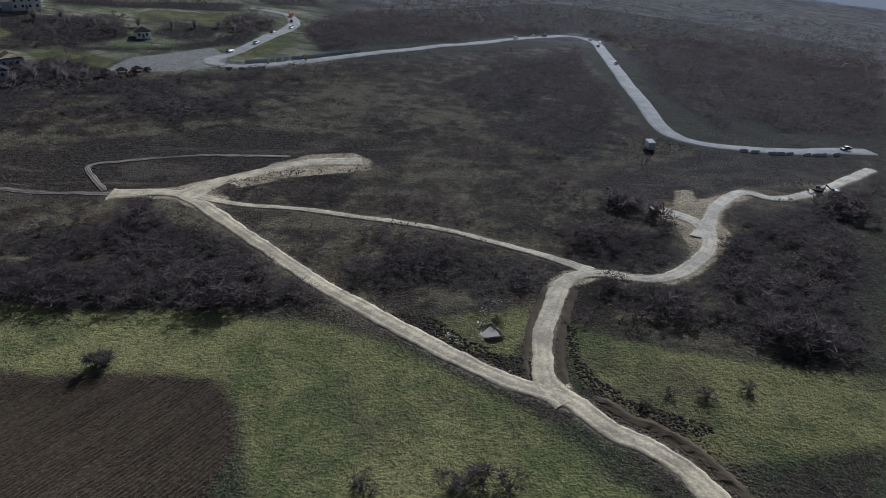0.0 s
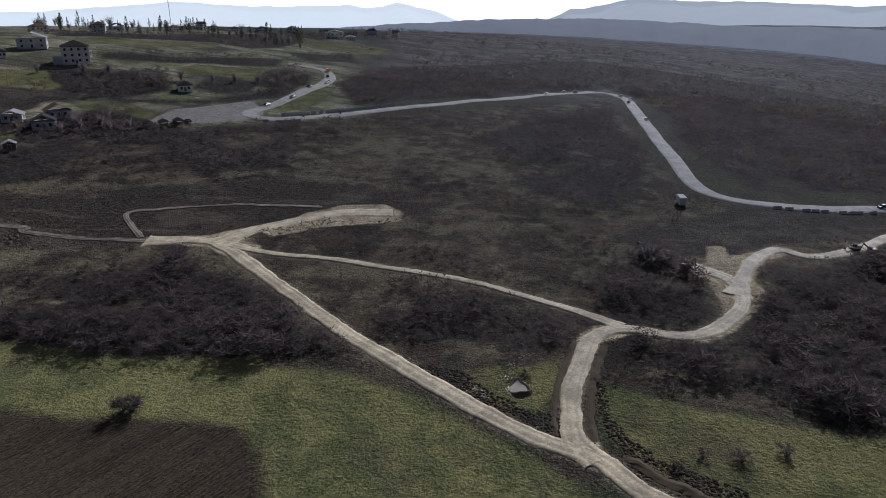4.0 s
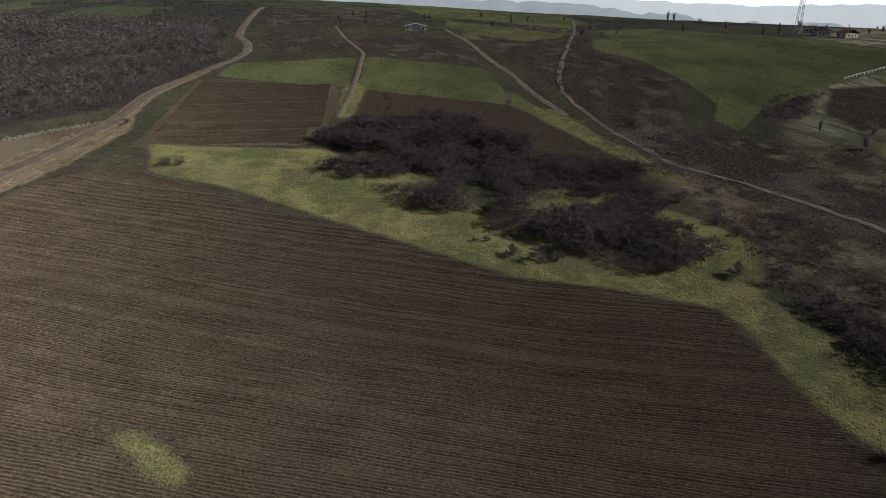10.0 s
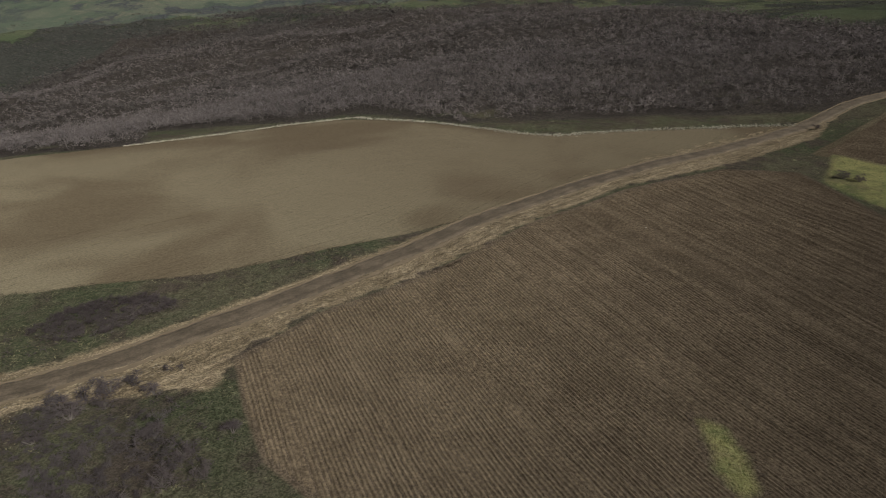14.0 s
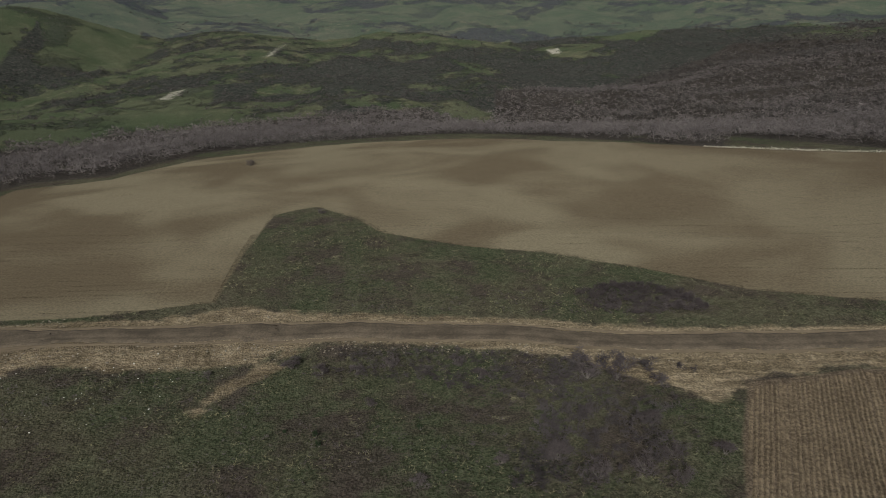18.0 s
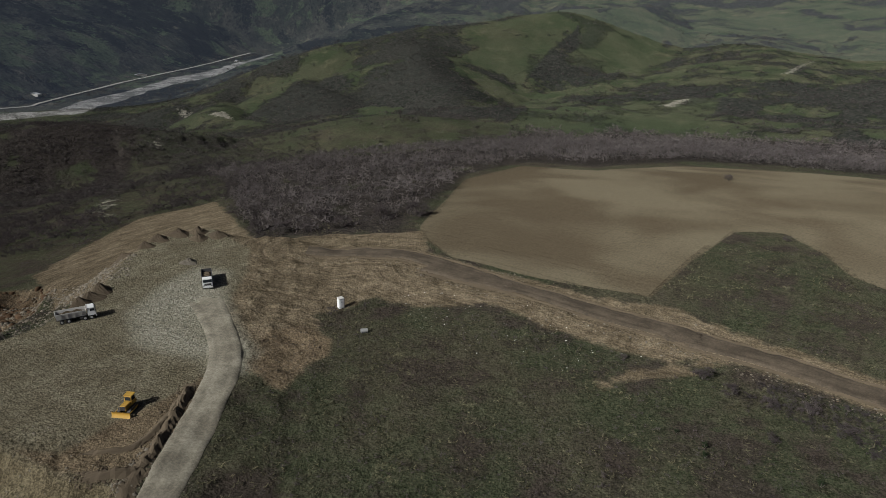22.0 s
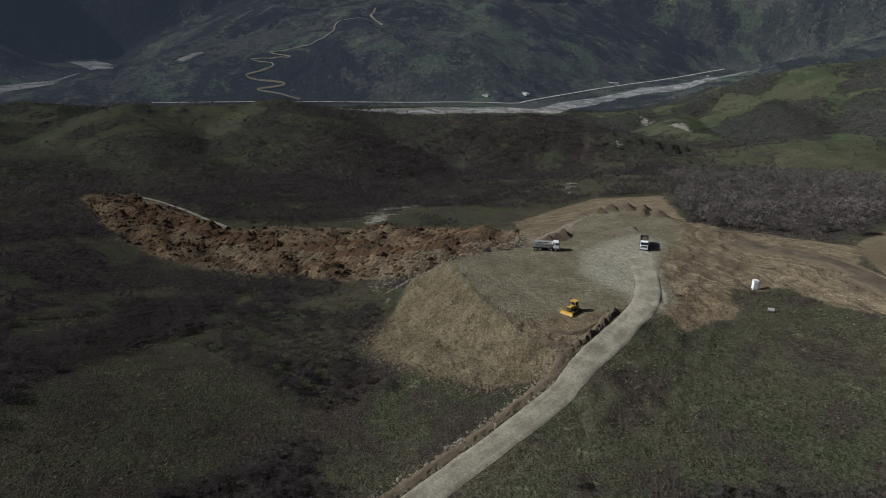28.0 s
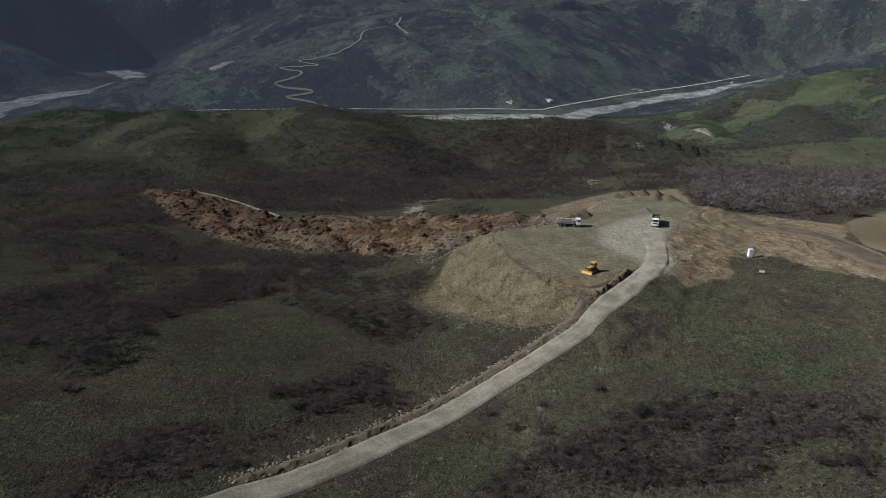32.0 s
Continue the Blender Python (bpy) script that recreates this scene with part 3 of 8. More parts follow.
# ---------------------------------------------------------------- materials
class Nodes:
    """A small hand for building node materials."""

    def __init__(self, name, rough=0.9, metal=0.0):
        self.mat = bpy.data.materials.new(name)
        self.mat.use_nodes = True
        self.t = self.mat.node_tree
        self.bsdf = self.t.nodes["Principled BSDF"]
        self.bsdf.inputs["Roughness"].default_value = rough
        self.bsdf.inputs["Metallic"].default_value = metal
        self.bsdf.inputs["Specular IOR Level"].default_value = 0.02 if rough > 0.75 else 0.25
        self.bsdf.inputs["Diffuse Roughness"].default_value = 1.0 if rough > 0.75 else 0.2
        self.geo = None

    def node(self, kind, **sets):
        n = self.t.nodes.new("ShaderNode" + kind)
        for k, v in sets.items():
            setattr(n, k, v)
        return n

    def put(self, socket, value):
        if isinstance(value, bpy.types.NodeSocket):
            self.t.links.new(value, socket)
        elif isinstance(value, (tuple, list)):
            socket.default_value = (*value, 1.0) if len(value) == 3 and len(socket.default_value) == 4 else value
        else:
            socket.default_value = value

    def place(self):
        if self.geo is None:
            self.geo = self.node("NewGeometry").outputs["Position"]
        return self.geo

    def local(self):
        return self.node("TexCoord").outputs["Object"]

    def noise(self, size, detail=3.0, at=None, rough=0.55, warp=0.0):
        n = self.node("TexNoise")
        self.put(n.inputs["Vector"], at or self.place())
        self.put(n.inputs["Scale"], 1.0 / size)
        self.put(n.inputs["Detail"], detail)
        self.put(n.inputs["Roughness"], rough)
        self.put(n.inputs["Distortion"], warp)
        return n.outputs["Fac"]

    def cells(self, size, feature="F1", at=None):
        n = self.node("TexVoronoi", feature=feature)
        self.put(n.inputs["Vector"], at or self.place())
        self.put(n.inputs["Scale"], 1.0 / size)
        return n

    def math(self, op, a, b=0.0, c=0.0):
        n = self.node("Math", operation=op)
        for s, v in zip(n.inputs, (a, b, c)):
            self.put(s, v)
        return n.outputs[0]

    def ramp(self, v, lo, hi, a=0.0, b=1.0, smooth=True):
        n = self.node("MapRange", interpolation_type="SMOOTHSTEP" if smooth else "LINEAR")
        for s, w in zip(n.inputs, (v, lo, hi, a, b)):
            self.put(s, w)
        return n.outputs[0]

    def mix(self, f, a, b, blend="MIX"):
        n = self.node("Mix", data_type="RGBA", blend_type=blend)
        self.put(n.inputs[0], f)
        self.put(n.inputs[6], a)
        self.put(n.inputs[7], b)
        return n.outputs[2]

    def grey(self, v):
        n = self.node("CombineColor")
        for s in n.inputs:
            self.put(s, v)
        return n.outputs[0]

    def attr(self, name):
        return self.node("Attribute", attribute_name=name).outputs["Fac"]

    def scaled(self, sx, sy, sz, turn=0.0, at=None):
        n = self.node("Mapping")
        self.put(n.inputs["Vector"], at or self.place())
        n.inputs["Scale"].default_value = (sx, sy, sz)
        n.inputs["Rotation"].default_value = (0, 0, radians(turn))
        return n.outputs[0]

    def random(self):
        return self.node("ObjectInfo").outputs["Random"]

    def island(self):
        return self.node("NewGeometry").outputs["Random Per Island"]

    def finish(self, colour, bump=None, strength=0.5, far=0.1, rough=None):
        self.put(self.bsdf.inputs["Base Color"], colour)
        if rough is not None:
            self.put(self.bsdf.inputs["Roughness"], rough)
        if bump is not None:
            n = self.node("Bump")
            self.put(n.inputs["Height"], bump)
            n.inputs["Strength"].default_value, n.inputs["Distance"].default_value = strength, far
            self.put(self.bsdf.inputs["Normal"], n.outputs[0])
        return self.mat


def plain(name, colour, rough=0.7, metal=0.0, vary=0.25, size=0.6):
    """A painted, coated or natural surface with grain and uneven wear."""
    m = Nodes(name, rough, metal)
    at = m.local()
    f = m.noise(size, 4.0, at)
    dark, light = [tuple(c * k for c in colour) for k in (1 - vary, 1 + vary)]
    grain = m.noise(size * 0.12, 2.0, at)
    return m.finish(m.mix(m.math("MULTIPLY_ADD", grain, 0.35, m.math("MULTIPLY", f, 0.65)), dark, light), grain, 0.25, 0.02)


def ground_material(name, haze=None):
    m = Nodes(name, 0.95)
    big, mid, fine = m.noise(42, 4.0), m.noise(7.5, 4.0, rough=0.6), m.noise(1.1, 4.0, rough=0.65)
    tuft = m.noise(0.45, 3.0, rough=0.7)
    dead, olive, brown = (0.068, 0.06, 0.038), (0.04, 0.045, 0.024), (0.034, 0.028, 0.021)
    c = m.mix(m.ramp(m.math("ADD", big, m.math("MULTIPLY", mid, 0.6)), 0.62, 1.0), olive, dead)
    c = m.mix(m.ramp(m.math("ADD", mid, m.math("MULTIPLY", fine, 0.5)), 0.72, 0.98), c, brown)
    speck = m.math("MULTIPLY_ADD", tuft, 0.55, m.math("MULTIPLY", fine, 0.45))
    c = m.mix(m.ramp(speck, 0.44, 0.62, 0.0, 0.4), c, (0.085, 0.08, 0.05))
    c = m.mix(m.ramp(speck, 0.36, 0.5, 0.6, 0.0), c, (0.018, 0.02, 0.011))
    c = m.mix(m.ramp(m.math("MULTIPLY_ADD", tuft, 0.3, m.noise(16, 4.0, rough=0.6)), 0.66, 0.76, 0.0, 0.75), c, (0.046, 0.035, 0.029))
    c = m.mix(m.ramp(m.math("MULTIPLY_ADD", tuft, 0.4, m.noise(4.5, 4.0, rough=0.6)), 0.83, 0.93, 0.0, 0.7), c, (0.13, 0.118, 0.068))
    wob = m.math("MULTIPLY_ADD", mid, 5.0, m.math("MULTIPLY_ADD", fine, 1.6, -3.3))

    def cover(name, soft, ragged):
        d = m.math("MULTIPLY_ADD", wob, ragged, m.attr("sd_" + name))
        return m.ramp(d, -soft, soft, 1.0, 0.0)

    # far hillsides: turf with dark scrub in drifts, greyer on the mountains
    drift = m.math("MULTIPLY_ADD", m.math("SUBTRACT", m.noise(15, 4.0, rough=0.75), 0.5), 2.4, m.attr("woody"))
    turf = m.mix(m.ramp(m.noise(120, 4.0), 0.36, 0.64), (0.04, 0.049, 0.026), (0.06, 0.061, 0.036))
    turf = m.mix(m.ramp(m.noise(36, 4.0, rough=0.65), 0.5, 0.68, 0.0, 0.7), turf, (0.092, 0.082, 0.05))
    bush = m.mix(m.ramp(m.noise(6, 3.0, rough=0.7), 0.35, 0.65), (0.017, 0.018, 0.016), (0.048, 0.045, 0.04))
    hill = m.mix(m.ramp(drift, -0.2, 0.24, 0.0, 0.88), turf, bush)
    peak = m.mix(m.ramp(m.noise(260, 8.0, rough=0.72), 0.38, 0.64), (0.03, 0.034, 0.025), (0.06, 0.057, 0.044))
    peak = m.mix(m.ramp(m.noise(190, 5.0, rough=0.6, warp=0.7), 0.53, 0.6, 0.0, 0.85), peak, (0.07, 0.086, 0.046))
    peak = m.mix(m.ramp(m.noise(75, 5.0, rough=0.7, warp=0.5), 0.56, 0.64, 0.0, 0.7), peak, (0.1, 0.088, 0.064))
    peak = m.mix(m.ramp(m.math("MULTIPLY_ADD", m.noise(26, 4.0, rough=0.75), 1.2, m.math("ADD", drift, -0.6)), -0.06, 0.16, 0.0, 0.9), peak, (0.014, 0.015, 0.014))
    peak = m.mix(m.ramp(m.noise(13, 3.0, rough=0.7), 0.5, 0.62, 0.0, 0.6), peak, (0.02, 0.021, 0.017))
    peak = m.mix(m.ramp(m.noise(45, 5.0, rough=0.75, warp=0.8), 0.66, 0.72, 0.0, 0.35), peak, (0.16, 0.15, 0.13))
    hill = m.mix(m.attr("high"), hill, peak)
    lea = m.mix(m.ramp(m.noise(140, 4.0), 0.35, 0.65), (0.042, 0.052, 0.028), (0.062, 0.067, 0.038))
    hill = m.mix(m.ramp(m.math("MULTIPLY_ADD", m.math("SUBTRACT", m.noise(25, 3.0), 0.5), 24.0, m.attr("sd_lea")), -5.0, 5.0, 0.45, 0.0), hill, lea)
    c = m.mix(m.attr("distant"), c, hill)
    # gardens and terraces, their tones raised to stand in for glare towards the sun
    terrace = m.noise(7, 4.0, m.scaled(0.12, 1, 1, 24), rough=0.7)
    garden = m.mix(m.ramp(m.noise(16, 4.0, rough=0.65), 0.4, 0.6), (0.15, 0.162, 0.08), (0.3, 0.272, 0.185))
    garden = m.mix(m.ramp(terrace, 0.5, 0.6, 0.0, 0.8), garden, (0.075, 0.066, 0.058))
    garden = m.mix(m.ramp(terrace, 0.38, 0.46, 0.6, 0.0), garden, (0.15, 0.175, 0.07))
    c = m.mix(m.attr("village"), c, garden)
    # far slope towards the sun: paler colour stands in for haze and glare
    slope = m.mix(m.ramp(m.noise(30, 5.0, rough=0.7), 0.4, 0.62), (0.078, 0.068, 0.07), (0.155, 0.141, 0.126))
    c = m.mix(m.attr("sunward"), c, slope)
    # bare pale scarps
    c = m.mix(m.ramp(m.math("MULTIPLY_ADD", m.math("SUBTRACT", m.noise(9, 4.0, rough=0.75), 0.5), 60.0, m.attr("sd_scar")), -9.0, 0.0, 0.7, 0.0), c, m.mix(fine, (0.24, 0.215, 0.165), (0.36, 0.33, 0.27)))
    # woodland floor and scrub litter
    litter = m.mix(m.ramp(fine, 0.35, 0.7), (0.024, 0.02, 0.017), (0.062, 0.052, 0.043))
    # burnt-brown heath between the tracks
    heath = m.mix(m.ramp(m.math("MULTIPLY_ADD", fine, 0.6, m.noise(17, 3.0)), 0.62, 0.98), (0.026, 0.021, 0.017), (0.078, 0.06, 0.042))
    c = m.mix(cover("heath", 4.0, 2.0), c, m.mix(m.ramp(m.math("MULTIPLY_ADD", mid, 0.7, m.math("MULTIPLY", big, 0.5)), 0.53, 0.72, 0.0, 0.8), heath, (0.15, 0.132, 0.083)))
    c = m.mix(cover("wood", 3.5, 1.6), c, litter)
    # meadows and sown fields
    grass = m.mix(m.ramp(m.math("MULTIPLY_ADD", big, 0.5, m.math("MULTIPLY", mid, 0.5)), 0.42, 0.58), (0.092, 0.1, 0.04), (0.18, 0.166, 0.068))
    grass = m.mix(m.ramp(m.noise(24, 5.0, rough=0.7), 0.48, 0.64, 0.0, 0.75), grass, (0.092, 0.077, 0.046))
    grass = m.mix(m.ramp(speck, 0.36, 0.5, 0.7, 0.0), grass, (0.036, 0.042, 0.014))
    grass = m.mix(m.ramp(speck, 0.5, 0.66, 0.0, 0.45), grass, (0.19, 0.18, 0.085))
    sown = m.mix(m.ramp(m.noise(26, 5.0, m.scaled(0.5, 1, 1, 30), rough=0.65), 0.36, 0.64), (0.06, 0.069, 0.028), (0.1, 0.106, 0.044))
    c = m.mix(cover("sown", 1.0, 0.5), c, sown)
    c = m.mix(cover("pave", 1.0, 0.3), c, m.mix(mid, (0.22, 0.205, 0.18), (0.32, 0.3, 0.265)))
    # ploughed soil, its furrows following the long side of the field
    row = m.attr("row")
    ridge = m.math("SINE", m.math("MULTIPLY_ADD", fine, 1.1, m.math("MULTIPLY", row, 7.5)))
    patchy = m.noise(11, 3.0, m.scaled(1, 1, 1))
    soil = m.mix(m.ramp(patchy, 0.35, 0.7), (0.08, 0.061, 0.041), (0.094, 0.072, 0.049))
    lie = m.node("SeparateXYZ")
    m.put(lie.inputs[0], m.place())
    # the soil colour grows darker towards +y
    y_tone = m.ramp(m.math("MULTIPLY_ADD", m.noise(40, 3.0), 60.0, lie.outputs[1]), -60.0, 95.0, 0.0, 0.72)
    soil = m.mix(y_tone, soil, (0.036, 0.028, 0.02))
    c = m.mix(cover("soil", 0.5, 0.25), c, soil)
    tan = m.mix(m.ramp(m.noise(62, 2.0, warp=0.6), 0.38, 0.62), (0.074, 0.058, 0.036), (0.116, 0.097, 0.062))
    px = m.node("SeparateXYZ")
    m.put(px.inputs[0], m.place())
    tan = m.mix(m.ramp(m.math("MULTIPLY_ADD", m.noise(70, 3.0), 90.0, px.outputs[0]), -40.0, -200.0, 0.0, 0.45), tan, (0.07, 0.055, 0.035))
    tan = m.mix(m.ramp(ridge, 0.2, 0.9, 0.0, 0.16), tan, (0.09, 0.068, 0.04))
    c = m.mix(cover("tan", 0.5, 0.25), c, tan)
    c = m.mix(cover("green", 1.6, 0.9), c, grass)
    # scraped earth, rubble and spoil
    lump = m.cells(1.6).outputs["Distance"]
    earth = m.mix(m.ramp(mid, 0.3, 0.72), (0.098, 0.076, 0.046), (0.18, 0.142, 0.09))
    earth = m.mix(m.ramp(lump, 0.1, 0.5), m.mix(0.4, earth, (0.2, 0.165, 0.115)), earth)
    earth = m.mix(m.attr("rust"), earth, m.mix(m.ramp(m.math("MULTIPLY_ADD", fine, 0.5, m.noise(13, 4.0, rough=0.65)), 0.58, 0.92), (0.03, 0.019, 0.0125), (0.15, 0.096, 0.054)))
    run = m.node("CombineXYZ")
    m.put(run.inputs[0], m.attr("lane"))
    m.put(run.inputs[1], m.math("MULTIPLY", lie.outputs[0], 0.05))
    m.put(run.inputs[2], m.math("MULTIPLY", lie.outputs[1], 0.05))
    streak = m.noise(1.1, 3.0, run.outputs[0], rough=0.6)
    earth = m.mix(m.ramp(streak, 0.5, 0.64, 0.0, 0.55), earth, (0.07, 0.054, 0.034))
    earth = m.mix(m.ramp(streak, 0.36, 0.46, 0.55, 0.0), earth, (0.22, 0.172, 0.112))
    c = m.mix(cover("bare", 1.0, 1.7), c, earth)
    along = m.node("SeparateXYZ")
    m.put(along.inputs[0], m.scaled(1, 1, 1, 28))
    comb = m.math("SINE", m.math("MULTIPLY_ADD", along.outputs[0], 3.4, m.math("MULTIPLY", m.noise(14, 3.0, warp=0.5), 42.0)))
    deck = m.mix(m.ramp(mid, 0.3, 0.75), (0.122, 0.104, 0.066), (0.185, 0.162, 0.108))
    worn = m.mix(m.ramp(m.math("MULTIPLY_ADD", fine, 0.4, mid), 0.45, 0.95), (0.205, 0.186, 0.134), (0.27, 0.25, 0.19))
    deck = m.mix(m.math("MULTIPLY", m.ramp(comb, 0.3, 0.95, 0.0, 0.4), m.ramp(m.noise(19, 3.0), 0.42, 0.58)), deck, (0.075, 0.062, 0.04))
    face = m.mix(m.ramp(m.math("MULTIPLY_ADD", fine, 0.5, mid), 0.5, 0.95), (0.095, 0.075, 0.043), (0.155, 0.128, 0.077))
    c = m.mix(cover("fill", 1.0, 0.6), c, face)
    c = m.mix(cover("pad", 1.0, 0.5), c, deck)
    c = m.mix(m.math("MULTIPLY", m.ramp(m.attr("sd_wedge"), -1.0, 1.0, 1.0, 0.0), 0.9), c, m.mix(m.ramp(m.math("MULTIPLY_ADD", fine, 0.6, mid), 0.5, 1.0), (0.075, 0.055, 0.034), (0.17, 0.128, 0.078)))
    c = m.mix(cover("worn", 3.0, 1.3), c, worn)
    dark_earth = m.mix(m.ramp(fine, 0.3, 0.7), (0.02, 0.0165, 0.014), (0.066, 0.053, 0.041))
    dark_earth = m.mix(m.ramp(m.noise(6, 4.0, m.scaled(0.25, 1, 1, -20)), 0.55, 0.72, 0.0, 0.6), dark_earth, (0.12, 0.095, 0.065))
    dark_earth = m.mix(m.ramp(m.noise(28, 4.0, rough=0.6), 0.52, 0.62, 0.0, 0.6), dark_earth, (0.1, 0.083, 0.062))
    c = m.mix(cover("cut", 2.5, 1.2), c, dark_earth)
    # pale dust and crushed stone beside the tracks
    thrown = m.math("MULTIPLY_ADD", m.math("SUBTRACT", m.math("ADD", fine, tuft), 1.0), 4.0, m.attr("dust"))
    c = m.mix(m.ramp(thrown, -0.3, 1.5, 0.75, 0.0), c, m.mix(fine, (0.16, 0.13, 0.095), (0.26, 0.22, 0.165)))
    # river shingle far down in the valley
    c = m.mix(cover("river", 6.0, 3.0), c, m.mix(m.ramp(m.noise(70, 5.0, rough=0.75, warp=1.0), 0.42, 0.58), (0.3, 0.285, 0.26), (0.13, 0.125, 0.11)))
    c = m.mix(cover("chalk", 0.7, 0.7), c, m.mix(m.ramp(m.math("MULTIPLY_ADD", fine, 0.5, mid), 0.5, 0.95), (0.5, 0.42, 0.275), (0.27, 0.22, 0.145)))
    h0 = m.math("MULTIPLY", m.math("MULTIPLY", m.attr("distant"), m.ramp(drift, -0.1, 0.2, 0.25, 1.0)), m.math("MULTIPLY", m.noise(9, 4.0, rough=0.7), 12.0))
    h = m.math("MULTIPLY_ADD", m.math("MULTIPLY", ridge, m.attr("furrowed")), 0.1, m.math("ADD", m.math("MULTIPLY", tuft, 0.9), m.math("MULTIPLY", fine, 1.6)))
    h = m.math("ADD", h, m.math("MULTIPLY_ADD", m.attr("high"), m.math("MULTIPLY", m.noise(60, 7.0, rough=0.68), 70.0), h0))
    # tufts, clods and crumbs
    grit = m.ramp(m.math("MULTIPLY_ADD", m.noise(0.4, 2.0, rough=0.7), 0.6, m.math("MULTIPLY", m.noise(1.6, 3.0, rough=0.7), 0.4)), 0.4, 0.6, 0.64, 1.3)
    c = m.mix(m.math("MULTIPLY_ADD", cover("green", 1.6, 0.9), -0.6, 1.0), c, m.grey(grit), "MULTIPLY")
    # airlight over far land put in as a faint blue emission
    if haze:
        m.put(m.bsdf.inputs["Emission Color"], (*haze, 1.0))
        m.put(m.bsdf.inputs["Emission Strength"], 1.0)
    return m.finish(c, h, 1.0, 0.5)


def road_material(name, pale, dark, ruts=0.45, rough=0.7):
    m = Nodes(name, rough)
    m.bsdf.inputs["Specular IOR Level"].default_value = 0.12
    mid, fine = m.noise(5.0, 4.0), m.noise(0.8, 4.0, rough=0.7)
    c = m.mix(m.ramp(m.math("MULTIPLY_ADD", fine, 0.5, mid), 0.55, 0.95), pale, dark)
    side = m.node("UVMap").outputs[0]
    x = m.node("SeparateXYZ")
    m.put(x.inputs[0], side)
    across = m.math("ABSOLUTE", m.math("SUBTRACT", x.outputs[0], 0.5))
    rut = m.math("MULTIPLY", m.ramp(m.math("ABSOLUTE", m.math("SUBTRACT", across, 0.23)), 0.0, 0.1, 1.0, 0.0), m.ramp(mid, 0.3, 0.7, 0.4, 1.0))
    c = m.mix(m.math("MULTIPLY", rut, ruts), c, dark)
    grit = m.ramp(m.noise(0.45, 2.0, rough=0.7), 0.38, 0.62, 0.84, 1.12)
    c = m.mix(1.0, c, m.grey(grit), "MULTIPLY")
    return m.finish(c, m.math("SUBTRACT", fine, m.math("MULTIPLY", rut, 0.5)), 0.6, 0.12)


GROUND, HAZY_GROUND = ground_material("open_land"), ground_material("land_with_haze_glow", (0.017, 0.0195, 0.025))
ROAD_MATS = {
    "chalk": road_material("pale_limestone_track", (0.62, 0.53, 0.345), (0.35, 0.285, 0.18), 0.6, 0.8),
    "dirt": road_material("rutted_earth_track", (0.115, 0.09, 0.062), (0.066, 0.052, 0.036), 0.8),
    "mud": road_material("dark_mud_track", (0.05, 0.04, 0.03), (0.1, 0.082, 0.062), 0.8),
    "gravel": road_material("grey_gravel", (0.24, 0.215, 0.16), (0.145, 0.126, 0.092), 0.4, 0.85),
    "asphalt": road_material("worn_asphalt", (0.36, 0.335, 0.295), (0.25, 0.232, 0.2), 0.3, 0.9),
}

TWIGS = {}
for key, (lo, hi) in {"bramble": ((0.02, 0.0165, 0.0165), (0.088, 0.074, 0.07)), "scrub": ((0.026, 0.021, 0.021), (0.1, 0.082, 0.077)), "wood": ((0.05, 0.043, 0.04), (0.175, 0.15, 0.137)),
                      "dry": ((0.085, 0.072, 0.042), (0.17, 0.145, 0.085)), "evergreen": ((0.02, 0.028, 0.014), (0.05, 0.062, 0.03)),
                      "distant": ((0.036, 0.032, 0.029), (0.105, 0.091, 0.081)),
                      "heath": ((0.014, 0.015, 0.008), (0.17, 0.152, 0.09))}.items():
    n = Nodes("twigs_" + key, 0.9)
    tone = n.mix(n.math("MULTIPLY_ADD", n.attr("shade"), 0.75, n.math("MULTIPLY", n.island(), 0.3)), tuple(1.25 * v for v in lo), tuple(1.25 * v for v in hi))
    TWIGS[key] = n.finish(tone)
    # thin twigs let part of the sunlight through the crown
    thin, both = n.node("BsdfTranslucent"), n.node("MixShader")
    n.put(thin.inputs["Color"], tone)
    both.inputs[0].default_value = 0.36
    n.t.links.new(n.bsdf.outputs[0], both.inputs[1])
    n.t.links.new(thin.outputs[0], both.inputs[2])
    n.t.links.new(both.outputs[0], n.t.nodes["Material Output"].inputs["Surface"])
BARK = plain("grey_bark", (0.11, 0.095, 0.08), 0.9, size=0.4)
n = Nodes("broken_rock", 0.92)
STONE = n.finish(n.mix(n.math("MULTIPLY_ADD", n.noise(0.7, 3.0), 0.5, n.math("MULTIPLY", n.island(), 0.5)), (0.07, 0.06, 0.045), (0.25, 0.215, 0.165)), n.noise(0.2), 0.5, 0.05)
n = Nodes("rust_clods", 0.95)
RUST = n.finish(n.mix(n.math("MULTIPLY_ADD", n.noise(6, 3.0), 0.6, n.math("MULTIPLY", n.island(), 0.4)), (0.032, 0.02, 0.013), (0.14, 0.088, 0.05)), n.noise(0.3), 0.5, 0.06)
n = Nodes("dark_clods", 0.95)
CLOD = n.finish(n.mix(n.math("MULTIPLY_ADD", n.noise(5, 3.0), 0.6, n.math("MULTIPLY", n.island(), 0.4)), (0.04, 0.031, 0.023), (0.17, 0.132, 0.086)), n.noise(0.3), 0.5, 0.06)
n = Nodes("wet_clods", 0.9)
WET_CLOD = n.finish(n.mix(n.math("MULTIPLY_ADD", n.noise(3, 3.0), 0.6, n.math("MULTIPLY", n.island(), 0.4)), (0.014, 0.011, 0.009), (0.06, 0.046, 0.034)), n.noise(0.3), 0.5, 0.06)
n = Nodes("white_stone", 0.85)
